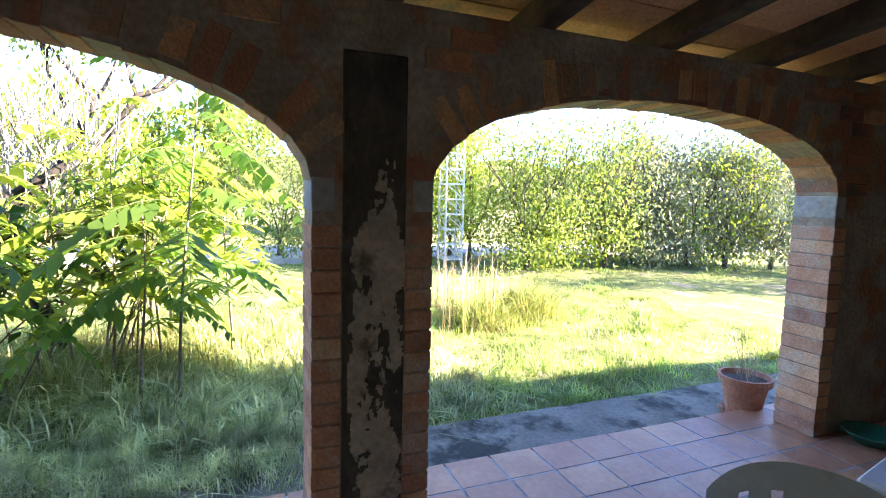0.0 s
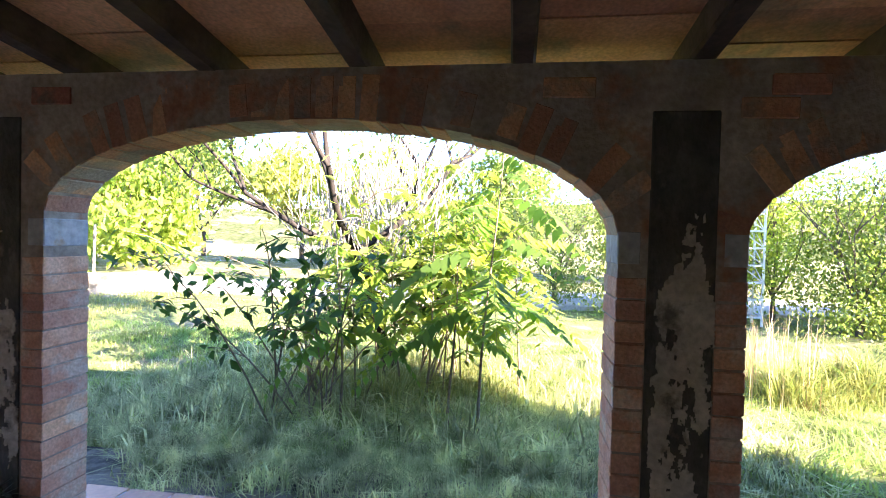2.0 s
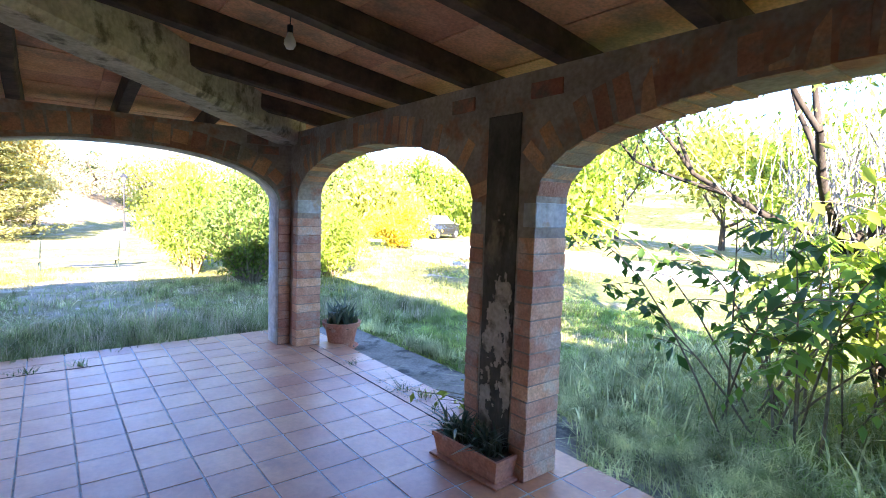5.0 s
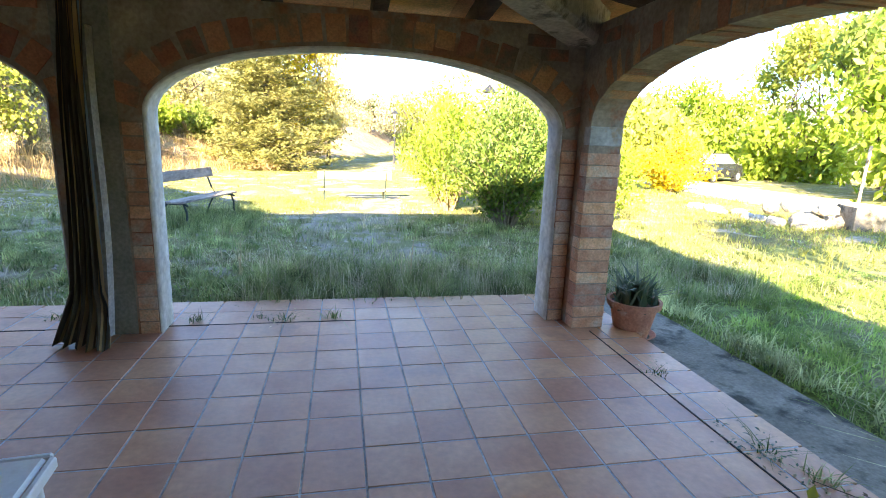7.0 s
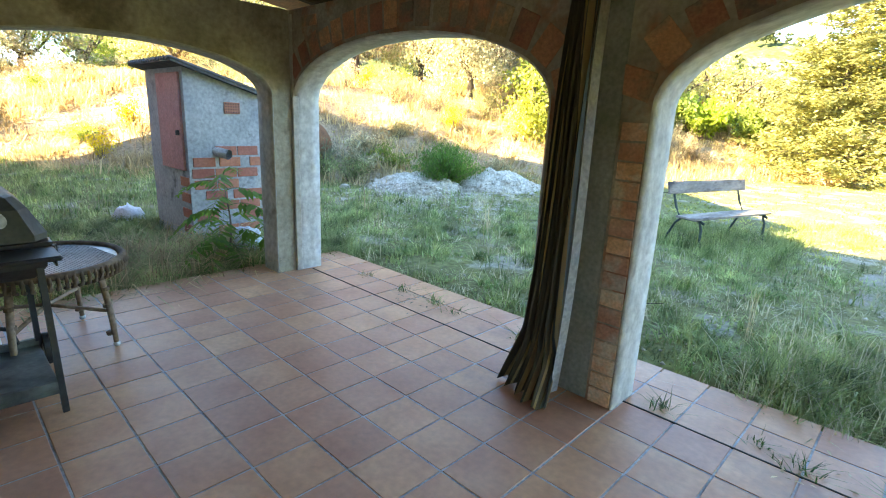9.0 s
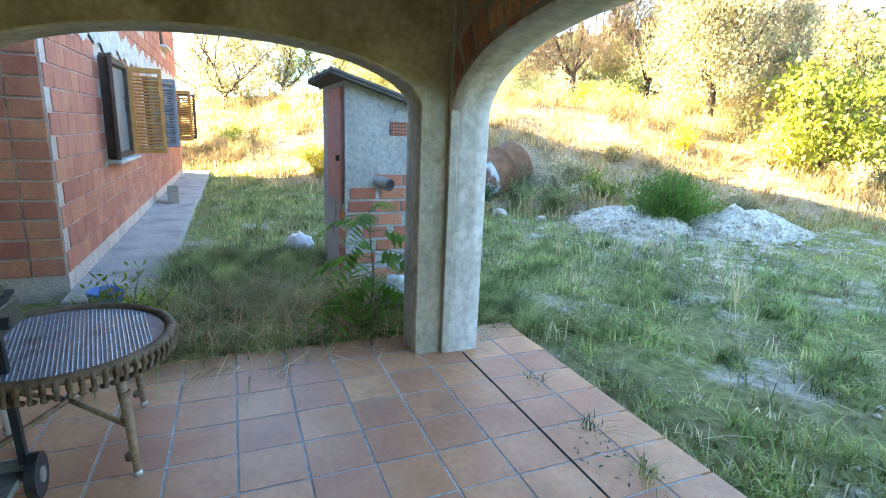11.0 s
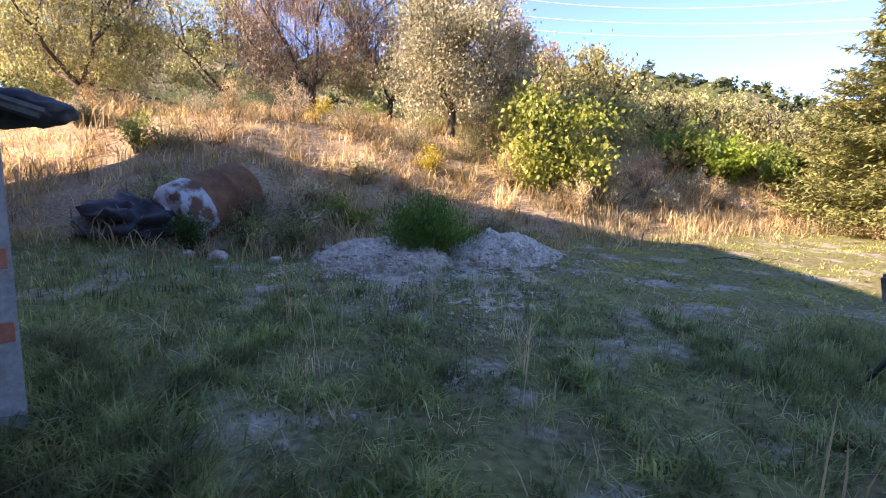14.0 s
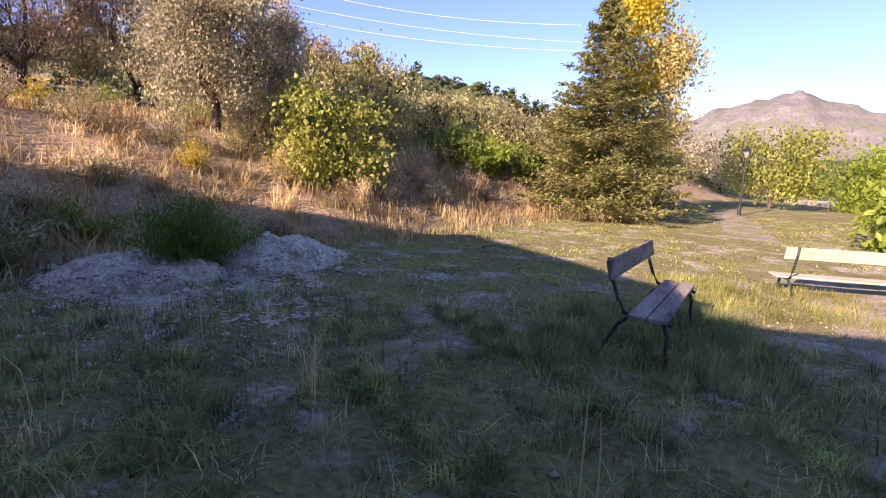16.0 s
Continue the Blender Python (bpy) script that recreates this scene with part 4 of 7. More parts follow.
M["green_iron"] = mat("dark_green_iron", [(0.02, 0.035, 0.03), (0.04, 0.06, 0.05)], scale=10, rough=0.55, bump=0.2)
M["wood_pale"] = mat("sun_bleached_plank", [(0.42, 0.33, 0.23), (0.58, 0.48, 0.36)], scale=8, rough=0.85, bump=0.4, bump_scale=30, stretch=(0.3, 1, 1))
bench((-2.64, 11.45, -0.09), -106, "weathered grey plank bench with green iron legs in the grass", M["wood_old"], 2.0)
bench((0.5, 14.6, -0.27), 3, "sun-bleached plank bench with green iron legs on the path", M["wood_pale"], 1.9)


# ---- porch things ----
def round_pot(at, label, r=0.2, h=0.33):
    p = thing("plant_pot", label, "plant pot", at)
    part("pot", lathe(bmesh.new(), [(0.0, 0.0), (r * 0.66, 0.0), (r * 0.93, h * 0.82), (r * 1.06, h * 0.83), (r * 1.1, h), (r * 0.98, h), (r * 0.93, h * 0.86), (0.0, h * 0.84)], 28), M["terracotta"], p, smooth=False)
    part("saucer", lathe(bmesh.new(), [(0.0, -0.004), (r * 0.8, -0.004), (r * 1.0, 0.035), (r * 0.96, 0.038), (r * 0.76, 0.01)], 28), M["terracotta"], p)
    so = bmesh.new()
    lathe(so, [(r * 0.93, h * 0.875), (r * 0.5, h * 0.92), (0.0, h * 0.93)], 20)
    part("soil", so, M["soil"], p, "dry dark soil")
    return p


def tuft(name, n, height, spread, mt, seed, width=0.012, lean=0.6):
    return blades(name, np.array([[0, 0, 0.0]]), height, mt, lean, width, n, spread, seed)


pc = round_pot((2.76, 4.98, -0.085), "terracotta pot with a straggly succulent by the corner pillar", 0.22, 0.34)
part("plant", tuft("plant", 110, 0.30, 0.09, M["succulent"], 4, 0.02, 0.95), None, pc, "straggly grey-green succulent").location = (0, 0, 0.29)
pc2 = round_pot((2.78, -5.36, -0.085), "terracotta pot with a thin dry plant on the apron", 0.19, 0.34)
part("plant", tuft("plant", 30, 0.5, 0.07, M["dry"], 5, 0.0015, 1.0), None, pc2, "thin half-dry stems").location = (0, 0, 0.28)


def planter():
    p = thing("planter_box", "rectangular terracotta planter at the foot of the pillar", "planter", (2.06, 1.66, 0.0), 4)
    bm = bmesh.new()
    L, W, h = 0.29, 0.11, 0.17
    lo, hi = [(-W * 0.8, -L * 0.92), (W * 0.8, -L * 0.92), (W * 0.8, L * 0.92), (-W * 0.8, L * 0.92)], [(-W, -L), (W, -L), (W, L), (-W, L)]
    rings = [[bm.verts.new((x, y, 0.015)) for x, y in lo], [bm.verts.new((x, y, h - 0.03)) for x, y in hi], [bm.verts.new((x * 1.08, y * 1.03, h - 0.03)) for x, y in hi], [bm.verts.new((x * 1.08, y * 1.03, h)) for x, y in hi], [bm.verts.new((x * 0.92, y * 0.97, h)) for x, y in hi], [bm.verts.new((x * 0.9, y * 0.96, h - 0.03)) for x, y in hi]]
    for r0, r1 in zip(rings, rings[1:]):
        for k in range(4):
            bm.faces.new((r0[k], r0[(k + 1) % 4], r1[(k + 1) % 4], r1[k]))
    bm.faces.new(rings[0][::-1])
    part("trough", bm, M["terracotta"], p)
    part("soil", boxes((-W * 0.9, W * 0.9, -L * 0.95, L * 0.95, h - 0.05, h - 0.022)), M["soil"], p)
    part("saucer", boxes((-W * 1.15, W * 1.15, -L * 1.08, L * 1.08, 0.0, 0.018), bevel=0.005), M["terracotta"], p)
    r = np.random.default_rng(3)
    base = np.stack([r.uniform(-0.06, 0.06, 34), r.uniform(-0.26, 0.26, 34), np.full(34, h - 0.03)], 1)
    part("succulent_clump", blades("succulent_clump", base, 0.2, M["succulent"], 0.9, 0.014, 6, 0.02, 9), None, p, "low dark succulents")


planter()


def plastic_chair(at, rz, mt, label, arms=True):
    """Moulded garden chair: curved slatted back, dished seat, arms and splayed legs."""
    c = thing("garden_chair", label, "chair", at, rz)
    seat = bmesh.new()
    n = 8
    grid = [[seat.verts.new((-0.22 + 0.44 * i / n, -0.21 + 0.43 * j / n, 0.43 - 0.025 * (1 - abs(2 * i / n - 1) ** 2) * (1 - abs(2 * j / n - 1) ** 3))) for j in range(n + 1)] for i in range(n + 1)]
    for i in range(n):
        for j in range(n):
            seat.faces.new((grid[i][j], grid[i + 1][j], grid[i + 1][j + 1], grid[i][j + 1]))
    bmesh.ops.solidify(seat, geom=seat.faces[:], thickness=0.014)
    part("seat", seat, mt, c, smooth=True)

    def back_pt(u, z):
        a = u * 0.95
        rad = 0.34
        return Vector((rad * math.sin(a), -0.21 - rad * (math.cos(a) - 0.8) - (z - 0.43) * 0.28, z))

    top = lambda u: 0.865 - 0.27 * abs(u) ** 2.2
    def strip(name, u0, u1, za_, zb_, k, under):
        bk2 = bmesh.new()
        rows = [[bk2.verts.new(back_pt(u0 + (u1 - u0) * i / k, za_(u0 + (u1 - u0) * i / k) + (zb_(u0 + (u1 - u0) * i / k) - za_(u0 + (u1 - u0) * i / k)) * j / 3)) for j in range(4)] for i in range(k + 1)]
        for i in range(k):
            for j in range(3):
                bk2.faces.new((rows[i][j], rows[i + 1][j], rows[i + 1][j + 1], rows[i][j + 1]))
        bmesh.ops.solidify(bk2, geom=bk2.faces[:], thickness=0.012)
        return part(name, bk2, mt, under)

    backrest = strip("backrest", -0.85, 0.85, lambda u: top(u) - 0.075, top, 22, c)
    strip("lower_rail", -0.75, 0.75, lambda u: 0.43, lambda u: 0.50, 14, backrest)
    for q in range(6):
        u = -0.6 + q * 0.24
        strip("slat", u - 0.08, u + 0.08, lambda v: 0.49, lambda v: top(v) - 0.07, 3, backrest)
    for s in (-1, 1):
        arm = bmesh.new()
        pts = [back_pt(s * 0.82, 0.62), Vector((s * 0.30, -0.08, 0.655)), Vector((s * 0.30, 0.12, 0.65)), Vector((s * 0.285, 0.22, 0.62))]
        tube(arm, pts, [0.026, 0.03, 0.03, 0.024], 8)
        if arms:
            part("armrest", arm, mt, c, smooth=True)
        else:
            arm.free()
        for y0, y1 in ((0.20, 0.25), (-0.20, -0.29)):
            lg = bmesh.new()
            zt = 0.62 if y0 > 0 and arms else 0.44
            tube(lg, [(s * (0.285 if y0 > 0 else 0.23), y0, zt), (s * 0.27, (y0 + y1) / 2, 0.3), (s * 0.29, y1, 0.0)], [0.028, 0.026, 0.02], 8)
            part("leg", lg, mt, c, smooth=True)
    return c


M["plastic_beige"] = mat("dirty_beige_plastic", [(0.36, 0.34, 0.27), (0.47, 0.45, 0.37)], scale=4, rough=0.5, bump=0.05, fine=0.06, stain=(0.26, 0.24, 0.18), stain_scale=5, stain_at=0.62)
big_chair = plastic_chair((0.87, -3.09, 0), -147, M["plastic_beige"], "dirty beige moulded plastic garden chair on the porch", False)
big_chair.scale = (1.05, 1.0, 1.19)
plastic_chair((-4.28, 2.38, 0), -35, M["plastic_white"], "white moulded plastic garden chair behind the barbecue")


def garden_table():
    t = thing("garden_table", "white plastic garden table under the porch", "table", (0.55, -4.05, 0), 12)
    part("tabletop", boxes((-0.5, 0.5, -0.5, 0.5, 0.69, 0.72), bevel=0.012), M["plastic_white"], t)
    part("apron_rail", boxes((-0.46, 0.46, -0.46, -0.44, 0.63, 0.69), (-0.46, 0.46, 0.44, 0.46, 0.63, 0.69), (-0.46, -0.44, -0.44, 0.44, 0.63, 0.69), (0.44, 0.46, -0.44, 0.44, 0.63, 0.69)), M["plastic_white"], t)
    for sx in (-1, 1):
        for sy in (-1, 1):
            lg = bmesh.new()
            tube(lg, [(sx * 0.42, sy * 0.42, 0.69), (sx * 0.46, sy * 0.46, 0.0)], [0.032, 0.022], 10)
            part("leg", lg, M["plastic_white"], t, smooth=True)


garden_table()
bw = thing("bowl", "green plastic bowl on the tiles by the wall", "bowl", (1.98, -5.62, 0))
part("body", lathe(bmesh.new(), [(0.0, 0.0), (0.10, 0.0), (0.17, 0.075), (0.185, 0.08), (0.18, 0.085), (0.165, 0.08), (0.09, 0.012), (0.0, 0.012)], 24), M["green_bowl"], bw, smooth=True)
cu = bmesh.new()
tube(cu, [(2.02, -5.98, 0.0), (2.01, -5.95, 0.7), (2.03, -5.93, 1.5)], [0.012, 0.010, 0.008], 7)
solo("bamboo_cane", cu, M["cane"], "thin bamboo cane leaning in the porch corner", "cane", smooth=True)


def bbq():
    b = thing("barbecue", "old gas barbecue with a faded hood on a black cart", "barbecue", (-3.62, 2.72, 0), 90)
    W, D = 0.20, 0.36          # half width, half depth of the cart
    for sx in (-1, 1):
        for sy in (-1, 1):
            lg = bmesh.new()
            tube(lg, [(sx * W, sy * D, 0.0), (sx * W * 0.95, sy * D * 0.86, 0.68)], 0.021, 4)
            part("leg", lg, M["black_metal"], b)
    sh = boxes((-W, W, -D, D, 0.09, 0.115), bevel=0.006)
    box(sh, -W, W, -D, -D + 0.025, 0.115, 0.15)
    box(sh, -W, W, D - 0.025, D, 0.115, 0.15)
    part("shelf", sh, M["bbq_shelf"], b, "grey lower shelf")
    ar = bmesh.new()
    tube(ar, [(-0.10, D - 0.02, 0.14), (-0.08, D - 0.02, 0.22), (0.0, D - 0.02, 0.25), (0.08, D - 0.02, 0.22), (0.10, D - 0.02, 0.14)], 0.012, 8)
    part("rail", ar, M["black_metal"], b)
    for sx in (-1, 1):
        wh = bmesh.new()
        tube(wh, [(sx * (W + 0.015), D - 0.02, 0.085), (sx * (W + 0.055), D - 0.02, 0.085)], 0.085, 20)
        w = part("wheel", wh, M["black_metal"], b)
        hb3 = bmesh.new()
        tube(hb3, [(sx * (W + 0.01), D - 0.02, 0.085), (sx * (W + 0.062), D - 0.02, 0.085)], 0.03, 14)
        part("hub", hb3, M["steel"], w)
    tr = bmesh.new()
    rings = []
    for z, x, y in ((0.60, 0.17, 0.25), (0.66, 0.22, 0.33), (0.74, 0.235, 0.35), (0.76, 0.25, 0.37), (0.77, 0.25, 0.37)):
        rings.append([tr.verts.new((sx * x, sy * y, z)) for sx, sy in ((-1, -1), (1, -1), (1, 1), (-1, 1))])
    for r0, r1 in zip(rings, rings[1:]):
        for k in range(4):
            tr.faces.new((r0[k], r0[(k + 1) % 4], r1[(k + 1) % 4], r1[k]))
    tr.faces.new(rings[0][::-1])
    tr.faces.new(rings[-1])
    part("firebox", tr, M["black_metal"], b, "black firebox stained with grease")
    hd2 = bmesh.new()
    rings = []
    for z, x, y in ((0.775, 0.245, 0.36), (0.80, 0.245, 0.36), (0.90, 0.185, 0.31), (0.945, 0.14, 0.255), (0.952, 0.12, 0.235)):
        rings.append([hd2.verts.new((sx * x, sy * y, z)) for sx, sy in ((-1, -0.8), (-0.75, -1), (0.75, -1), (1, -0.8), (1, 0.8), (0.75, 1), (-0.75, 1), (-1, 0.8))])
    for r0, r1 in zip(rings, rings[1:]):
        for k in range(8):
            hd2.faces.new((r0[k], r0[(k + 1) % 8], r1[(k + 1) % 8], r1[k]))
    hd2.faces.new(rings[0][::-1])
    hd2.faces.new(rings[-1])
    hood = part("hood", hd2, M["bbq_lid"], b, "faded olive-grey enamel hood")
    gd = bmesh.new()
    tube(gd, [(0.06, -0.315, 0.87), (0.065, -0.355, 0.865)], 0.028, 16)
    part("thermometer", gd, M["steel"], hood)
    for q in (-1, 1):
        part("vent_slot", boxes((0.02 + q * 0.05, 0.06 + q * 0.05, 0.235, 0.245, 0.945, 0.95)), M["black_metal"], hood)
    sf = boxes((-0.25, 0.25, -0.62, -0.38, 0.735, 0.755), bevel=0.008)
    part("side_shelf", sf, M["black_metal"], b)
    fp = boxes((0.25, 0.262, -0.36, 0.36, 0.66, 0.75), bevel=0.003)
    pn = part("control_panel", fp, M["bbq_lid"], b)
    for q in (-0.18, 0.0, 0.18):
        kb = bmesh.new()
        tube(kb, [(0.262, q, 0.705), (0.29, q, 0.705)], 0.02, 14)
        part("knob", kb, M["black_metal"], pn)
    b.scale = (1.0, 1.0, 1.22)


bbq()


def wicker_table():
    t = thing("wicker_table", "round wicker table with a grey slatted top and cane legs", "table", (-4.26, 3.02, 0), 12)
    R = 0.46
    part("tabletop", lathe(bmesh.new(), [(0.0, 0.60), (R - 0.03, 0.60), (R - 0.03, 0.575), (0.0, 0.575)], 40), M["glass_top"], t, "grey woven tabletop")
    weave = bmesh.new()
    for q in range(-20, 21):
        y = q * 0.0178
        x = math.sqrt(max(0, (R - 0.035) ** 2 - y * y))
        if x > 0.05:
            tube(weave, [(-x, y, 0.601), (x, y, 0.601)], 0.0035, 5)
    part("weave", weave, M["glass_top"], t)
    rim = bmesh.new()
    tube(rim, [(R * math.cos(a), R * math.sin(a), 0.60) for a in [2 * math.pi * k / 48 for k in range(49)]], 0.024, 8, False)
    part("rim", rim, M["wicker"], t, smooth=True)
    for k in range(72):
        a = 2 * math.pi * k / 72
        if k == 0:
            sb = bmesh.new()
            tube(sb, [(R + 0.014, 0, 0.605), (R + 0.024, 0, 0.57), (R + 0.02, 0, 0.53), (R - 0.02, 0, 0.515)], 0.0125, 6)
            me = bm_mesh("wicker_strand", sb, M["wicker"], True)
        o = part("wicker_strand", me, None, t)
        o.matrix_basis = pose(0, 0, 0, 0, 0, math.degrees(a))
    legs = [(0.34, 0.23), (-0.30, 0.30), (-0.32, -0.28), (0.32, -0.30)]
    for x, y in legs:
        lg = bmesh.new()
        tube(lg, [(x * 0.9, y * 0.9, 0.55), (x, y, 0.3), (x * 1.05, y * 1.05, 0.03)], [0.022, 0.021, 0.016], 10)
        l2 = part("leg", lg, M["cane"], t, smooth=True)
        for z in (0.42, 0.30, 0.10):
            bn = bmesh.new()
            tube(bn, [(x * 0.97, y * 0.97, z - 0.012), (x * 0.97, y * 0.97, z + 0.012)], 0.026, 10)
            part("binding", bn, M["wicker"], l2)
        ft = bmesh.new()
        bmesh.ops.create_icosphere(ft, subdivisions=2, radius=0.022, matrix=pose(x * 1.05, y * 1.05, 0.022))
        part("castor", ft, M["steel"], l2, smooth=True)
    for (x0, y0), (x1, y1) in ((legs[0], legs[2]), (legs[1], legs[3])):
        st = bmesh.new()
        tube(st, [(x0, y0, 0.26), (0, 0, 0.29), (x1, y1, 0.26)], 0.013, 8)
        part("stretcher", st, M["cane"], t, smooth=True)


wicker_table()


def curtain():
    c = thing("curtain", "striped brown curtain bunched against the pillar", "curtain", (-1.70, 5.06, 0))
    n, m = 46, 26
    bm = bmesh.new()
    grid = []
    for j in range(m + 1):
        z = 2.53 * j / m
        f = z / 2.53
        wid = 0.20 - 0.09 * f + 0.20 * max(0, 0.16 - f) / 0.16
        row = []
        for i in range(n + 1):
            u = i / n - 0.5
            fold = math.sin(u * 30 + 2 * math.sin(z * 1.3)) * (0.05 - 0.015 * f) + 0.02 * math.sin(u * 71 + z * 2)
            flare = 0.16 * max(0, 0.10 - f) / 0.10
            row.append(bm.verts.new((u * wid * 1.05 + 0.15 * f - 0.02 + 0.02 * math.sin(z * 2.2), fold - flare * (0.6 + u) - 0.02, z + 0.012 + 0.01 * math.sin(u * 25))))
        grid.append(row)
    for j in range(m):
        for i in range(n):
            bm.faces.new((grid[j][i], grid[j][i + 1], grid[j + 1][i + 1], grid[j + 1][i]))
    uvl = bm.loops.layers.uv.new("cloth")
    for j, f in enumerate(bm.faces):
        jj, i0 = divmod(j, n)
        for lp, (di, dj) in zip(f.loops, ((0, 0), (1, 0), (1, 1), (0, 1))):
            lp[uvl].uv = ((i0 + di) / n, (jj + dj) / m)
    part("cloth", bm, M["curtain"], c, "heavy cloth with brown, ochre and blue stripes", smooth=True)
    ln = bmesh.new()
    pts = [(0.125 + 0.085 * z / 2.3 + 0.02 * math.sin(z * 2.2) + 0.0, z) for z in [0.06 + 2.2 * k / 20 for k in range(21)]]
    lo = [ln.verts.new((x + 0.02, -0.07, z)) for x, z in pts]
    hi = [ln.verts.new((x + 0.035, -0.005, z)) for x, z in pts]
    for k in range(20):
        ln.faces.new((lo[k], lo[k + 1], hi[k + 1], hi[k]))
    bmesh.ops.solidify(ln, geom=ln.faces[:], thickness=0.004)
    part("lining", ln, M["lining"], c, "pale lining turned out along the edge", smooth=True)


def stripe_mat():
    m = mat("striped_cloth", [(0.10, 0.075, 0.045), (0.14, 0.10, 0.06)], scale=20, rough=0.95, bump=0.25, bump_scale=120, fine=0.2)
    n, l = m.node_tree.nodes, m.node_tree.links
    uv = n.new("ShaderNodeUVMap")
    uv.uv_map = "cloth"
    sp = n.new("ShaderNodeSeparateXYZ")
    l.new(uv.outputs[0], sp.inputs[0])
    mu = n.new("ShaderNodeMath")
    mu.operation = "MULTIPLY"
    mu.inputs[1].default_value = 5.0
    l.new(sp.outputs[0], mu.inputs[0])
    fr = n.new("ShaderNodeMath")
    fr.operation = "FRACT"
    l.new(mu.outputs[0], fr.inputs[0])
    rp = n.new("ShaderNodeValToRGB")
    rp.color_ramp.interpolation = "CONSTANT"
    rp.color_ramp.elements[0].color = (0.075, 0.06, 0.04, 1)
    rp.color_ramp.elements[1].position = 0.34
    rp.color_ramp.elements[1].color = (0.36, 0.24, 0.11, 1)
    for ps, c in ((0.5, (0.10, 0.075, 0.045)), (0.66, (0.17, 0.22, 0.25)), (0.78, (0.28, 0.19, 0.09)), (0.92, (0.03, 0.028, 0.022))):
        e = rp.color_ramp.elements.new(ps)
        e.color = (*c, 1)
    l.new(fr.outputs[0], rp.inputs[0])
    l.new(rp.outputs[0], n["Principled BSDF"].inputs["Base Color"])
    return m


M["curtain"] = stripe_mat()
M["lining"] = mat("pale_lining_cloth", [(0.70, 0.70, 0.68), (0.80, 0.80, 0.78)], scale=12, rough=0.95, bump=0.2)
curtain()

bl = thing("light_bulb", "bare glass bulb hanging on a wire from a beam", "lamp", (1.05, 2.37, 2.70))
gl = bmesh.new()
lathe(gl, [(0.0, -0.062), (0.022, -0.055), (0.036, -0.03), (0.034, -0.005), (0.018, 0.028), (0.014, 0.045)], 18)
part("bulb", gl, M["bulb"] if "bulb" in M else M["plastic_white"], bl, "clouded glass bulb", smooth=True)
so = bmesh.new()
tube(so, [(0, 0, 0.04), (0, 0, 0.085)], 0.018, 14)
part("socket", so, M["black_metal"], bl)
wr = bmesh.new()
tube(wr, [(0, 0, 0.08), (0.004, 0, 0.16), (0, 0.0, 0.26)], 0.003, 6)
part("wire", wr, M["black_metal"], bl)


def plastic_stool():
    t = thing("side_table", "low white plastic side table against the house corner", "table", (-1.08, 2.60, 0), 6)
    part("tabletop", boxes((-0.24, 0.24, -0.24, 0.24, 0.435, 0.46), bevel=0.012), M["plastic_white"], t)
    part("rim", boxes((-0.25, 0.25, -0.27, -0.245, 0.41, 0.47), (-0.25, 0.25, 0.245, 0.27, 0.41, 0.455), (0.245, 0.27, -0.24, 0.24, 0.41, 0.455), bevel=0.006), M["plastic_white"], t)
    for sx in (-1, 1):
        for sy in (-1, 1):
            lg = bmesh.new()
            tube(lg, [(sx * 0.2, sy * 0.2, 0.435), (sx * 0.22, sy * 0.22, 0.0)], [0.026, 0.018], 10)
            part("leg", lg, M["plastic_white"], t, smooth=True)


plastic_stool()

# ---- trees and shrubs ----
def limb(bm, p, d, length, r, depth, tips, rs, bend=0.25, split=3, shrink=0.68):
    """A tapering limb that forks; collects the twig ends."""
    pts, rad = [Vector(p)], [r]
    v = Vector(d).normalized()
    n = 4
    for k in range(n):
        v = (v + Vector(rs.normal(0, bend * 0.5, 3)) + Vector((0, 0, 0.06))).normalized()
        pts.append(pts[-1] + v * length / n)
        rad.append(r * (1 - 0.5 * (k + 1) / n))
    tube(bm, pts, rad, 6 if r > 0.03 else 4, False)
    if depth == 0:
        tips.extend([pts[-1], pts[-2]])
        return
    tips.append(pts[-1])
    for k in range(split):
        a = rs.uniform(0, 2 * math.pi)
        side = Vector((math.cos(a), math.sin(a), rs.uniform(0.0, 0.8)))
        limb(bm, pts[-1 - (k % 2)], v * 0.75 + side * rs.uniform(0.5, 0.9), length * shrink * rs.uniform(0.8, 1.15), r * 0.52, depth - 1, tips, rs, bend, split, shrink)


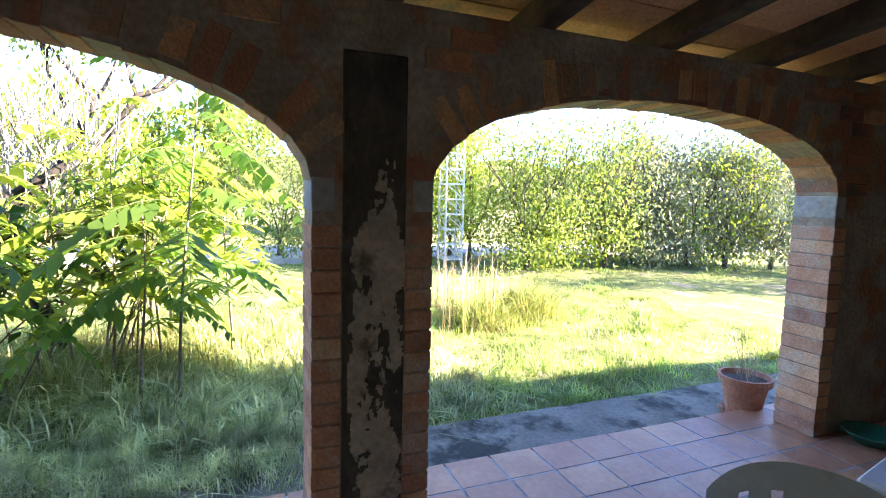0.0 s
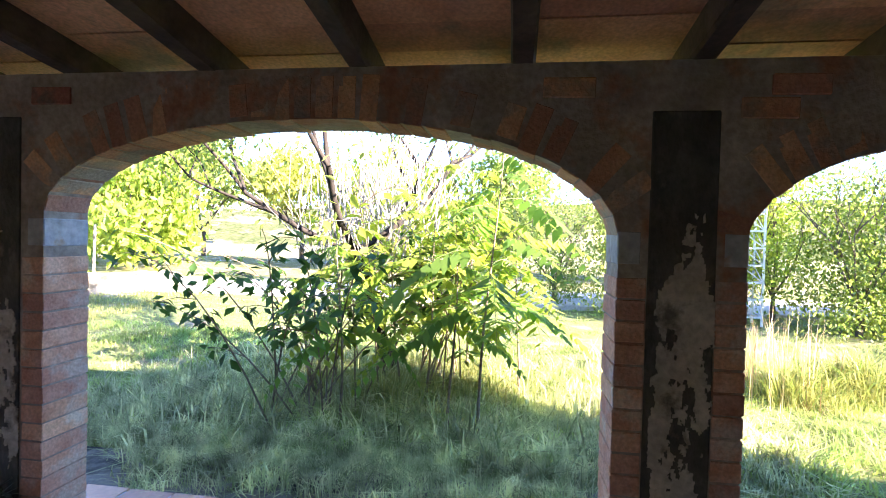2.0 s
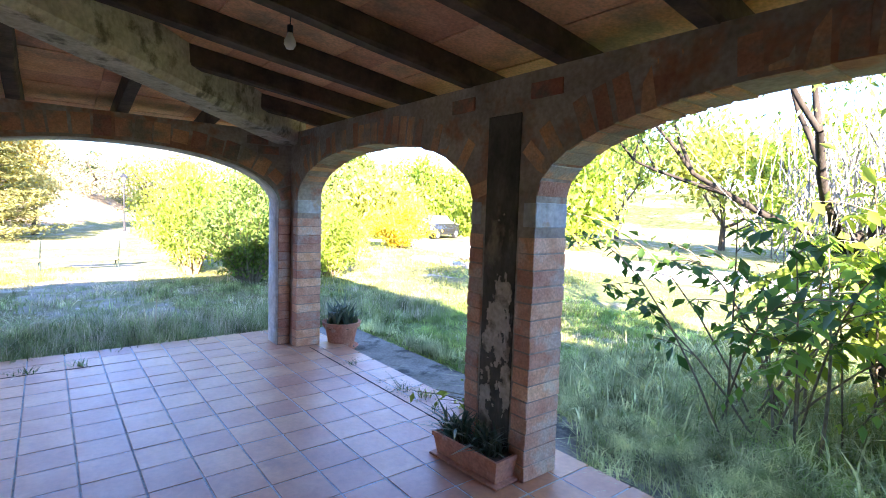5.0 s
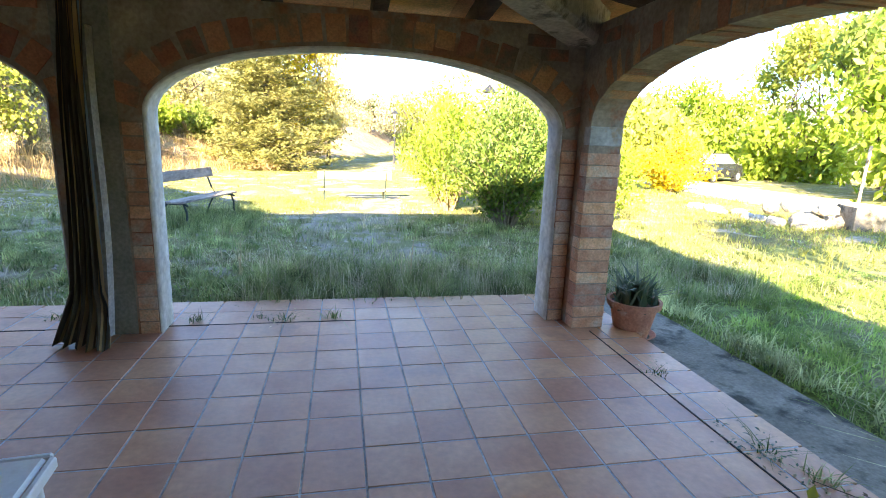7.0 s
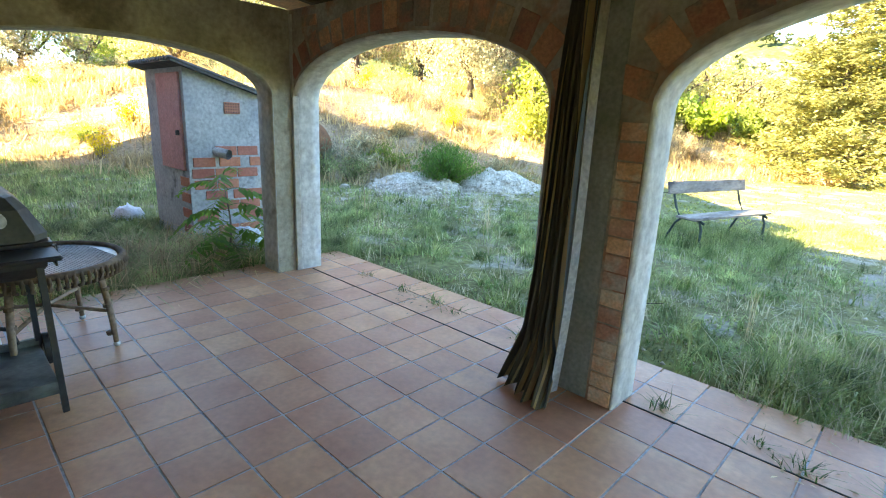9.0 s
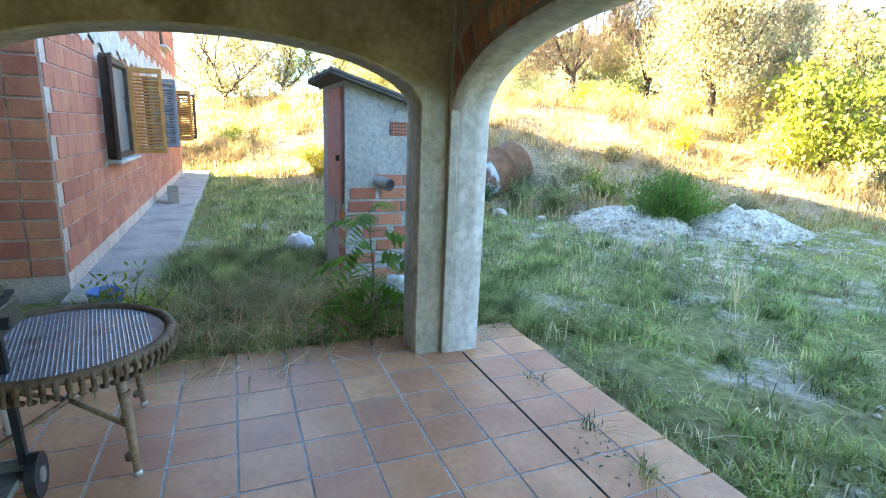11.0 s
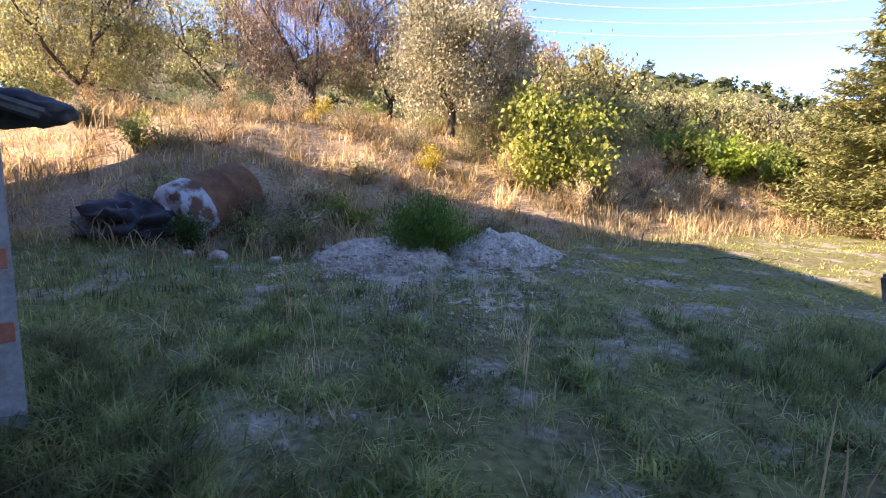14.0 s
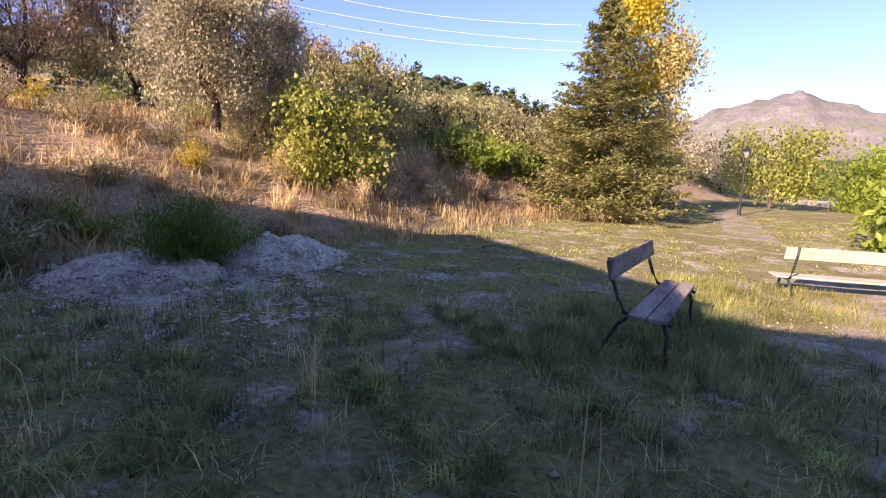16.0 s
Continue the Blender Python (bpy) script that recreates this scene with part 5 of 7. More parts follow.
def tree(name, at, height, spread, leaf, mt, n_leaves, label, seed, trunk_r=0.12, depth=3, lean=(0, 0), aspect=0.5, trunk_f=0.28, clump=0.35, category="tree", low=False, full=False, bark=None):
    rs = np.random.default_rng(seed)
    t = thing(name, label, category, at)
    bm = bmesh.new()
    tips = []
    th = height * trunk_f
    top = Vector((lean[0] * th, lean[1] * th, th))
    tube(bm, [(0, 0, -0.15), top * 0.5 + Vector(rs.normal(0, 0.03, 3)), top], [trunk_r * 1.25, trunk_r, trunk_r * 0.85], 9, False)
    k = 5 if low else 4
    for q in range(k):
        a = 2 * math.pi * q / k + rs.uniform(-0.4, 0.4)
        limb(bm, top * rs.uniform(0.75, 1.0), (math.cos(a) * spread, math.sin(a) * spread, rs.uniform(0.5, 1.3) * (height - th) * 0.5), (height - th) * 0.42, trunk_r * 0.55, depth - 1, tips, rs)
    tp = np.array([list(x) for x in tips])
    fx = spread / (np.percentile(np.hypot(tp[:, 0] - top.x, tp[:, 1] - top.y), 92) + 1e-6)
    fz = (height - th) / (tp[:, 2].max() - th + 1e-6)
    tp = np.array([top.x, top.y, th]) + (tp - np.array([top.x, top.y, th])) * np.array([fx, fx, fz])
    for v in bm.verts:
        if v.co.z > th * 0.98:
            v.co = Vector((top.x + (v.co.x - top.x) * fx, top.y + (v.co.y - top.y) * fx, th + (v.co.z - th) * fz))
    part("trunk", bm, bark or M["bark"], t, smooth=True)
    if low:
        tp = np.concatenate([tp, tp * np.array([1, 1, 0.5]), tp * np.array([0.9, 0.9, 0.2])]) if height < 4 else np.concatenate([tp, tp, tp * np.array([0.95, 0.95, 0.62]), tp * np.array([0.85, 0.85, 0.35])])
    if full:
        # clumps through the whole rounded crown, down to the ground
        q = rs.normal(0, 1, (90, 3))
        q /= np.linalg.norm(q, axis=1)[:, None]
        q *= rs.uniform(0.35, 1.0, (90, 1)) ** 0.6
        tp = np.concatenate([tp, np.stack([top.x + q[:, 0] * spread, top.y + q[:, 1] * spread, height * (0.50 + 0.46 * q[:, 2])], 1)])
        tp = tp[rs.integers(0, len(tp), 170)] if len(tp) > 170 else tp
    c = tp[rs.integers(0, len(tp), n_leaves)]
    pos = c + rs.normal(0, clump, (n_leaves, 3)) * np.array([1, 1, 0.8])
    pos[:, 2] = np.maximum(pos[:, 2], 0.03)
    part("crown", leaf_cloud("crown", pos, leaf, mt, aspect, 0.25, 1.5, seed), None, t, "uneven crown of small leaves")
    return t


def at_ground(x, y, dz=0.0):
    return (x, y, gz(x, y) + dz)


def shrub(name, at, r, h, leaf, mt, n, label, seed, aspect=0.4, category="shrub", upright=0.0):
    """A stemmy shrub: many thin stems fanning out, leaves along them."""
    rs = np.random.default_rng(seed)
    t = thing(name, label, category, at)
    bm = bmesh.new()
    pos = []
    k = max(14, int(n / 130))
    for q in range(k):
        a, f = rs.uniform(0, 2 * math.pi), math.sqrt(rs.uniform(0, 1))
        tip = Vector((r * f * math.cos(a), r * f * math.sin(a), h * (1 - 0.55 * f * f) * rs.uniform(0.75, 1.1)))
        mid = Vector((tip.x * 0.45, tip.y * 0.45, tip.z * 0.6))
        tube(bm, [(tip.x * 0.1, tip.y * 0.1, -0.05), mid, tip], [0.012 + 0.004 * h, 0.008, 0.003], 4, False)
        m = n // k
        s = rs.uniform(0.2, 1.02, m)[:, None]
        p = np.where(s < 0.5, np.array(mid) * s * 2, np.array(mid) + (np.array(tip) - np.array(mid)) * (s - 0.5) * 2)
        pos.append(p + rs.normal(0, 0.05 + 0.05 * r, (m, 3)) * np.array([1, 1, 0.7]))
    tagged(part("stem_tangle", bm, M["stem"], t), "thin woody stems", "", "", "stuff")
    pos = np.concatenate(pos)
    pos[:, 2] = np.maximum(pos[:, 2], 0.02)
    part("foliage", leaf_cloud("foliage", pos, leaf, mt, aspect, -upright, 0.6 if upright > 1 else 1.3, seed), None, t, "dense small leaves")
    return t


def pinnate(name, at, height, fronds, label, seed, lean=(0, 0), first=0.35, size=0.62, mt=None):
    """A thin sapling with long feathered leaves of paired leaflets."""
    rs = np.random.default_rng(seed)
    t = thing(name, label, "sapling", at)
    bm = bmesh.new()
    stem = [Vector((lean[0] * f * height + 0.03 * math.sin(f * 7 + seed), lean[1] * f * height + 0.03 * math.cos(f * 5 + seed), f * height - 0.05)) for f in [k / 8 for k in range(9)]]
    tube(bm, stem, [0.016 * (1 - 0.75 * k / 8) for k in range(9)], 7, False)
    stem_ob = part("stem", bm, M["stem"], t, smooth=True)
    for q in range(fronds):
        V, Fc = [], []
        rb = bmesh.new()
        f = first + (1 - first) * (q + 0.5) / fronds
        p = stem[0].lerp(stem[-1], f)
        i = min(int(f * 8), 7)
        p = stem[i].lerp(stem[i + 1], f * 8 - i)
        a = q * 2.4 + rs.uniform(-0.4, 0.4)
        L = size * rs.uniform(0.75, 1.2) * (0.75 + 0.5 * math.sin(math.pi * min(f * 0.95, 1)))
        rise = rs.uniform(0.15, 0.55) + 0.45 * (f > 0.9)
        sag = rs.uniform(0.7, 1.15)
        pts = []
        for k in range(11):
            s = k / 10
            pts.append(p + Vector((math.cos(a) * L * s, math.sin(a) * L * s, L * (rise * s - sag * s * s))))
        tube(rb, pts, [0.004 * (1 - 0.6 * k / 10) for k in range(11)], 4, False)
        side = Vector((-math.sin(a), math.cos(a), 0))
        for k in range(3, 15):
            s = k / 15
            c = pts[int(s * 10)].lerp(pts[min(int(s * 10) + 1, 10)], s * 10 - int(s * 10))
            for sg in (-1, 1):
                ll = L * 0.25 * math.sin(math.pi * (0.25 + 0.62 * s)) * rs.uniform(0.85, 1.15)
                d = (side * sg + Vector((math.cos(a), math.sin(a), 0)) * 0.35 + Vector((0, 0, rs.uniform(-1.1, -0.1)))).normalized()
                w = d.cross(Vector((0, 0, 1))).normalized() * ll * 0.19
                b0 = len(V)
                V.extend([c, c + d * ll * 0.35 + w, c + d * ll, c + d * ll * 0.35 - w])
                Fc.extend([(b0, b0 + 1, b0 + 2), (b0, b0 + 2, b0 + 3)])
        stalk = part("leaf_stalk", rb, M["stem_green"], t)
        lf = part("leaflet", tri_mesh("leaflet", np.array([list(v) for v in V]), np.array(Fc), mt or M["leaf"]), None, stalk)
        tagged(lf, "paired pointed leaflets along the stalk", "", "", "stuff")
    return t


M["stem_green"] = mat("green_leaf_stalk", [(0.12, 0.15, 0.05), (0.18, 0.2, 0.07)], scale=20, rough=0.7, bump=0.1)

# east side, seen through the arcade
# from the fourth sapling on, a brighter leaf colour stands in for back light
for k, (x, y, h, n, s) in enumerate(((4.28, -0.96, 2.75, 15, 0.95), (4.35, -0.70, 1.75, 9, 0.7), (4.22, 0.30, 1.7, 9, 0.7), (4.9, -0.35, 2.2, 11, 0.85), (5.4, -1.3, 1.9, 12, 0.8), (5.3, 0.0, 2.3, 14, 0.85), (5.2, 0.7, 1.9, 11, 0.75), (6.3, -0.7, 2.7, 15, 0.9))):
    pinnate("ailanthus_sapling", at_ground(x, y), h, n, "thin tree-of-heaven sapling with feathered leaves", 11 + k, (0.07 - 0.03 * k, 0.05 * (k % 3 - 1)), 0.35 if h > 2 else 0.4, s * 0.95, M["leaf"] if k < 3 else M["leaf_bright"])


def broad_branches(name, label, at, count, leaf, mt, seed, reach, height, root):
    """Low arching branches with broad pointed leaves, each leaf turned its own way."""
    t = thing(name, label, "shrub", at)
    rs = np.random.default_rng(seed)
    pos = []
    for q in range(count):
        bm = bmesh.new()
        a = rs.uniform(0, 2 * math.pi)
        L, h = rs.uniform(0.35, 1.0) * reach, rs.uniform(0.5, 1.0) * height
        bx, by = rs.normal(0, root), rs.normal(0, root)
        pts = [Vector((bx + math.cos(a) * L * s, by + math.sin(a) * L * s, h * (1.6 * s - 0.75 * s * s) / 0.85)) for s in [k / 6 for k in range(7)]]
        tube(bm, pts, [0.011 * (1 - 0.8 * k / 6) for k in range(7)], 5, False)
        for w in range(4):
            s0 = 0.35 + 0.15 * w
            i = min(int(s0 * 6), 5)
            b0 = pts[i].lerp(pts[i + 1], s0 * 6 - i)
            d = Vector((math.cos(a + rs.normal(0, 0.8)), math.sin(a + rs.normal(0, 0.8)), rs.uniform(-0.1, 0.5))) * rs.uniform(0.25, 0.5)
            tube(bm, [b0, b0 + d * 0.5 + Vector((0, 0, 0.03)), b0 + d], [0.005, 0.004, 0.002], 4, False)
            pos.extend(list(b0 + d * f + Vector(rs.normal(0, 0.025, 3))) for f in (0.3, 0.5, 0.7, 0.85, 1.0))
        for k in range(10):
            s1 = 0.45 + 0.55 * k / 10
            i = min(int(s1 * 6), 5)
            pos.append(list(pts[i].lerp(pts[i + 1], s1 * 6 - i) + Vector(rs.normal(0, 0.03, 3))))
        part("branch", bm, M["stem"], t, smooth=True)
    part("foliage", leaf_cloud("foliage", np.array(pos), leaf, mt, 0.5, 0.7, 0.45, seed), None, t, "broad pointed leaves")


broad_branches("arching_shrub", "arching shrub with broad dark pointed leaves", at_ground(4.6, 0.75), 22, 0.135, M["leaf_dark"], 5, 1.7, 2.1, 0.2)
# light from behind is put into this shrub's bright leaf colour
broad_branches("backlit_shrub", "sunlit yellow-green shrub behind the saplings", at_ground(5.7, -0.35), 22, 0.15, M["leaf_bright"], 15, 1.3, 2.4, 0.35)
almond = tree("almond_tree", at_ground(5.9, 0.15), 4.7, 2.3, 0.10, M["leaf_green"], 15000, "old leaning tree with bare upright twigs and thin foliage", 21, 0.075, 4, (-0.16, 0.28), 0.35, 0.36, 0.34, bark=M["bark_shaded"])
twb, rs0 = bmesh.new(), np.random.default_rng(9)
for q in range(210):
    a, f = rs0.uniform(0, 2 * math.pi), rs0.uniform(0.1, 1.3)
    b0 = Vector((f * 0.8 * math.cos(a), 0.35 + f * 0.8 * math.sin(a), rs0.uniform(1.3, 2.4)))
    ln = rs0.uniform(0.6, 1.6)
    d = Vector((rs0.normal(0, 0.35), rs0.normal(0, 0.35), 1)).normalized()
    tube(twb, [b0, b0 + d * ln * 0.5, b0 + d * ln + Vector(rs0.normal(0, 0.1, 3))], [0.009, 0.006, 0.002], 4, False)
tagged(part("twig_tangle", twb, M["twig"], almond), "tangle of bare grey twigs", "", "", "stuff")

# hedge of small trees beyond the east lawn, and taller ones by the road
# spots 15 to 17 are unseen trees, added to throw shade on the lawn
hedge_spots = [(14.2, -5.6), (13.8, -7.2), (11.2, -8.3), (11.6, -9.3), (10.9, -10.6), (11.5, -12.0), (10.8, -13.4), (12.8, -7.4), (13.2, -10.2), (12.9, -13.0), (12.6, -4.2), (11.0, -15.2), (14.5, -2.4), (15.5, 0.4), (16.5, 3.2), (8.6, -18.0), (6.9, -17.4), (5.2, -16.8), (9.7, -15.4), (10.2, -14.2)]
for k, (x, y) in enumerate(hedge_spots):
    olive = k in (5, 6, 11, 9, 18)
    tree("hedge_tree", at_ground(x, y), 3.3 + (k * 37 % 10) * 0.11, 1.35, 0.105 if not olive else 0.14, M["leaf_olive_dark"] if olive else (M["leaf_green"], M["leaf_bright"])[k % 2], 5200 if olive else 4800, "grey-green olive tree at the edge of the lawn" if olive else "small bright green tree in the hedge row", 40 + k, 0.06, 3, (0, 0), 0.45 if not olive else 0.4, 0.16, 0.30, low=True, full=True)
for k, (x, y, h, s) in enumerate(((22, 16, 6, 3.2), (27, 22, 8.5, 4), (31, 30, 9.5, 4.5), (27, 36, 6, 3.5), (35, 22, 9, 4.2), (20, 33, 4.5, 2.6), (38, 34, 12, 5), (17, 36, 5, 3.0), (30, 12, 7, 3.6), (26, 6, 6, 3.2), (30, 0, 6.5, 3.4), (24, -8, 6, 3.0), (15.5, 46, 4, 2.4), (22, 44, 7, 3.6), (15.5, 25.0, 3.0, 2.0), (25.5, 26.5, 3.6, 2.2))):
    tree("roadside_tree", at_ground(x, y), h, s, 0.40, (M["leaf_bright"], M["leaf_green"], M["leaf_lime"])[k % 3], 4500, "leafy sunlit tree beyond the lane", 70 + k, 0.16, 3, (0, 0), 0.5, 0.2, 0.55, low=h < 7)

# north meadow
# the rear shrubs' paler leaf colours stand in for the sunlit back of the bush
for k, (x, y, r, h, n, key) in enumerate(((3.45, 10.8, 1.45, 2.6, 11000, "leaf_laurel"), (4.1, 12.4, 1.5, 3.2, 9000, "leaf_green"), (2.75, 13.2, 1.35, 3.0, 8000, "leaf_bright"), (5.6, 11.2, 1.2, 2.0, 5000, "leaf_bright"), (6.2, 14.0, 1.4, 2.6, 5000, "leaf_green"))):
    shrub("laurel_shrub", at_ground(x, y), r, h, 0.11, M[key], n, "large bushy green shrub beside the gravel path", 100 + k, 0.42)


def conifer(at, height, radius, label, seed):
    rs = np.random.default_rng(seed)
    t = thing("conifer", label, "tree", at)
    bm = bmesh.new()
    tube(bm, [(0, 0, -0.2), (0.05, 0, height * 0.5), (0, 0, height)], [0.17, 0.1, 0.015], 8, False)
    pos = []
    z = 0.25
    while z < height:
        f = z / height
        k = 9 if f < 0.6 else 6
        for q in range(k):
            a = rs.uniform(0, 2 * math.pi)
            L = radius * (1 - f) ** 1.0 * rs.uniform(0.7, 1.15) + 0.12
            pts = [Vector((math.cos(a) * L * s, math.sin(a) * L * s, z - 0.18 * L * s + 0.28 * L * s * s)) for s in (0, 0.5, 1)]
            tube(bm, pts, [0.022 * (1 - f) + 0.006, 0.012, 0.003], 4, False)
            m = int(40 + 95 * L)
            s = rs.uniform(0.15, 1.02, m)[:, None]
            p = np.array(pts[0]) + (np.array(pts[2]) - np.array(pts[0])) * s + np.array([0, 0, -0.05]) * np.sin(s * 3)
            w = 0.30 * L * (1.05 - s) + 0.05
            pos.append(p + rs.normal(0, 1, (m, 3)) * w * np.array([0.75, 0.75, 0.28]))
        z += height * 0.034
    part("trunk", bm, M["bark"], t, smooth=True)
    part("needles", leaf_cloud("needles", np.concatenate(pos), 0.19, M["needle"], 0.30, 0.15, 0.4, seed), None, t, "layered grey-green needle branches")


conifer(at_ground(-3.3, 26.5), 8.8, 3.5, "tall spruce-like conifer with layered branches", 4)
shrub("dry_shrub", at_ground(-3.3, 25.2), 1.1, 0.5, 0.10, M["dry"], 1500, "dry grass skirt below the conifer", 5)
for k, (x, y, h, s) in enumerate(((-2.0, 30.0, 11.4, 1.2), (-0.6, 30.8, 8.2, 1.1))):
    tree("poplar_tree", at_ground(x, y), h, s, 0.16, M["leaf_yellow"] if k == 0 else M["leaf_gold"], 9000, "slender poplar in autumn yellow behind the conifer", 120 + k, 0.14, 4, (0.05, 0), 0.7, 0.12, 0.42, low=True)
for k, (x, y, h, s, key) in enumerate(((7.2, 42, 4.7, 2.9, "leaf_lime"), (12.8, 43, 3.6, 1.8, "leaf_bright"), (5.3, 21.5, 2.0, 1.1, "leaf_bright"), (-4.5, 47, 2.8, 2.6, "leaf_green"), (-8, 42, 2.6, 2.8, "leaf_olive_green"), (3.0, 55, 3.4, 3.4, "leaf_olive"), (-14, 44, 3.0, 3.0, "leaf_green"), (8, 60, 4, 3, "leaf_olive"), (16, 62, 4, 3.2, "leaf_green"))):
    tree("field_tree", at_ground(x, y), h, s, 0.26, M[key], 4200, "small sunlit tree in the field", 140 + k, 0.12, 3, (0, 0), 0.5, 0.18, 0.45, low=True)

# terrace bank: olives, lime fig, green shrubs
def twiggy(t, h, spread, count, seed, mt):
    """Thin bare twigs that stand out of a crown."""
    rs = np.random.default_rng(seed)
    q = rs.normal(0, 1, (count, 3))
    q /= np.linalg.norm(q, axis=1)[:, None]
    q *= rs.uniform(0.4, 0.95, (count, 1))
    base = np.stack([q[:, 0] * spread, q[:, 1] * spread, h * (0.48 + 0.42 * q[:, 2])], 1)
    tagged(part("twig_tangle", blades("twig_tangle", base, 0.75, mt, 1.3, 0.0034, 5, 0.12, seed), None, t), "thin bare twigs standing out of the crown", "", "", "stuff")


bank_trees = ((-13.6, 17.6, 4.3, 2.5, "leaf_olive", 0), (-19.6, 16.7, 6.2, 3.2, "leaf_brown", 1), (-23.0, 10.4, 5.2, 3.3, "leaf_olive_green", 0), (-12.0, 23.4, 3.3, 1.8, "leaf_olive_green", 2), (-10.4, 28.4, 2.3, 2.2, "leaf_olive_green", 2), (-8.0, 30.5, 1.9, 1.9, "leaf_olive_green", 2), (-27.0, 17.0, 6.0, 2.9, "leaf_olive_green", 2), (-30.5, 6.4, 5.0, 2.6, "leaf_olive", 2), (-29.0, 3.6, 4.6, 2.6, "leaf_olive", 2), (-19.5, 20.5, 5.4, 2.8, "leaf_olive_green", 2), (-16.0, 23.5, 4.6, 2.4, "leaf_brown", 2), (-31, 9, 5.5, 3, "leaf_green", 2), (-32, 14, 6, 3, "leaf_olive", 2), (-35, 2, 5, 3, "leaf_olive", 2), (-25, -1, 4, 2.4, "leaf_olive", 2))
for k, (x, y, h, s, key, sort) in enumerate(bank_trees):
    ot = tree("olive_tree", at_ground(x, y), h, s, 0.095 if sort < 2 else 0.14, M[key], (37000, 22000, 9000)[sort], "half-bare brown tree on the terrace bank" if key == "leaf_brown" else "twiggy grey olive tree on the terrace bank", 170 + k, 0.13, 4 if sort < 2 else 3, (0.05, 0.02), 0.5 if sort < 2 else 0.5, 0.2, 0.27, low=True, full=True)
    if sort < 2:
        twiggy(ot, h, s, 900 if sort else 300, 700 + k, M["twig_brown"])
tree("lime_tree", at_ground(-10.4, 18.2), 2.5, 1.4, 0.13, M["leaf_lime"], 5500, "young tree with bright yellow-green leaves on the bank", 201, 0.05, 3, (0, 0), 0.75, 0.2, 0.28, low=True)
for k, (x, y) in enumerate(((-7.6, 25.5), (-6.2, 27.0), (-8.8, 24.8), (-5.0, 29.5))):
    shrub("green_shrub", at_ground(x, y), 1.3, 1.9 - 0.15 * k, 0.16, M["leaf_green"] if k else M["leaf_bright"], 3200, "dark green leafy shrub at the foot of the bank", 210 + k, 0.5)
shrub("rosemary_bush", at_ground(-8.95, 11.75, 0.05), 0.92, 1.12, 0.075, M["leaf_rosemary"], 13000, "upright dark green rosemary bush on the gravel mound", 220, 0.22, upright=1.6)
for k, (x, y) in enumerate(((-11.5, 9.75), (-12.2, 10.3), (-11.0, 10.3), (-12.9, 10.2), (-13.6, 9.2))):
    shrub("bank_weed", at_ground(x, y), 0.55, 0.75, 0.06, M["leaf_olive_dark" if k % 2 else "grass"], 1800, "tangled grey-green weeds round the tank", 240 + k, 0.25, upright=0.8)
shrub("golden_shrub", at_ground(12.2, 18.2), 1.7, 2.3, 0.14, M["leaf_yellow"], 5000, "rounded shrub in autumn yellow near the lane", 225, 0.5)
shrub("weed_shrub", at_ground(-11.7, 8.9), 0.45, 0.7, 0.06, M["leaf_dark"], 1500, "green weeds in front of the tank", 221, 0.35)
for k, (x, y, h) in enumerate(((-16.2, 14.6, 0.9), (-12.2, 15.4, 0.9), (-18.5, 7.4, 1.1), (-17.4, 6.2, 1.0))):
    shrub("yellow_broom", at_ground(x, y), 0.55, h, 0.07, M["leaf_yellow"], 900, "small broom plant with yellow flowers", 230 + k, 0.4)
pinnate("weed_sapling", at_ground(-5.75, 4.85), 1.15, 15, "young feather-leaved sapling by the plastered pillar", 61, (0.02, 0.05), 0.25, 0.62)
shrub("porch_weed", at_ground(-5.8, 3.0), 0.4, 0.75, 0.06, M["leaf_green"], 600, "thin weeds by the concrete walkway", 62)

# ---- grass ----
def scatter(n, x0, x1, y0, y1, seed, keep=None):
    r = np.random.default_rng(seed)
    p = np.stack([r.uniform(x0, x1, n), r.uniform(y0, y1, n)], 1)
    ok = ~((p[:, 0] > XB2 - 0.06) & (p[:, 0] < 2.7) & (p[:, 1] > -8) & (p[:, 1] < 5.95))
    ok &= ~((p[:, 0] > 2.6) & (p[:, 0] < 3.40) & (p[:, 1] > -7.7) & (p[:, 1] < 6.1))
    ok &= ~((p[:, 0] < -6.85) & (p[:, 0] > -21.1) & (p[:, 1] < 3.05))
    ok &= ~((p[:, 0] < XB2) & (p[:, 1] < 1.7) & (p[:, 0] > -7.3))
    ok &= ~((p[:, 0] > -8.15) & (p[:, 0] < -6.7) & (p[:, 1] > 4.8) & (p[:, 1] < 6.0))
    if keep is not None:
        ok &= keep(p[:, 0], p[:, 1], r)
    p = p[ok]
    return np.stack([p[:, 0], p[:, 1], ground_z(p[:, 0], p[:, 1])], 1)


def patchy(f, cut, s=0.8, o=0.0):
    return lambda x, y, r: hnoise(x, y, s, o) * f + r.normal(0, 0.35, len(x)) > cut


def path_free(x, y, r):
    """Thin the grass on the gravel path and the bare spots."""
    c = 0.6 + 0.28 * np.sin(y * 0.5)
    on = (np.abs(x - c) < 1.25 + 0.25 * np.sin(y * 1.7)) & (y > 8.0 + 0.4 * np.sin(x * 3))
    bare = hnoise(x, y, 0.8, 4.0) + 0.5 * hnoise(x, y, 2.3, 1.0) > 0.30
    wide = ((x + 8.3) / 2.3) ** 2 + ((y - 10.3) / 1.7) ** 2 < 1
    tuftless = hnoise(x, y, 2.7, 0.7) + 0.6 * hnoise(y, x, 5.1, 2.0) < -0.12
    return r.uniform(0, 1, len(x)) > np.where(on, 0.90, np.where(bare | wide, 0.84, np.where(tuftless, 0.72, 0.0)))


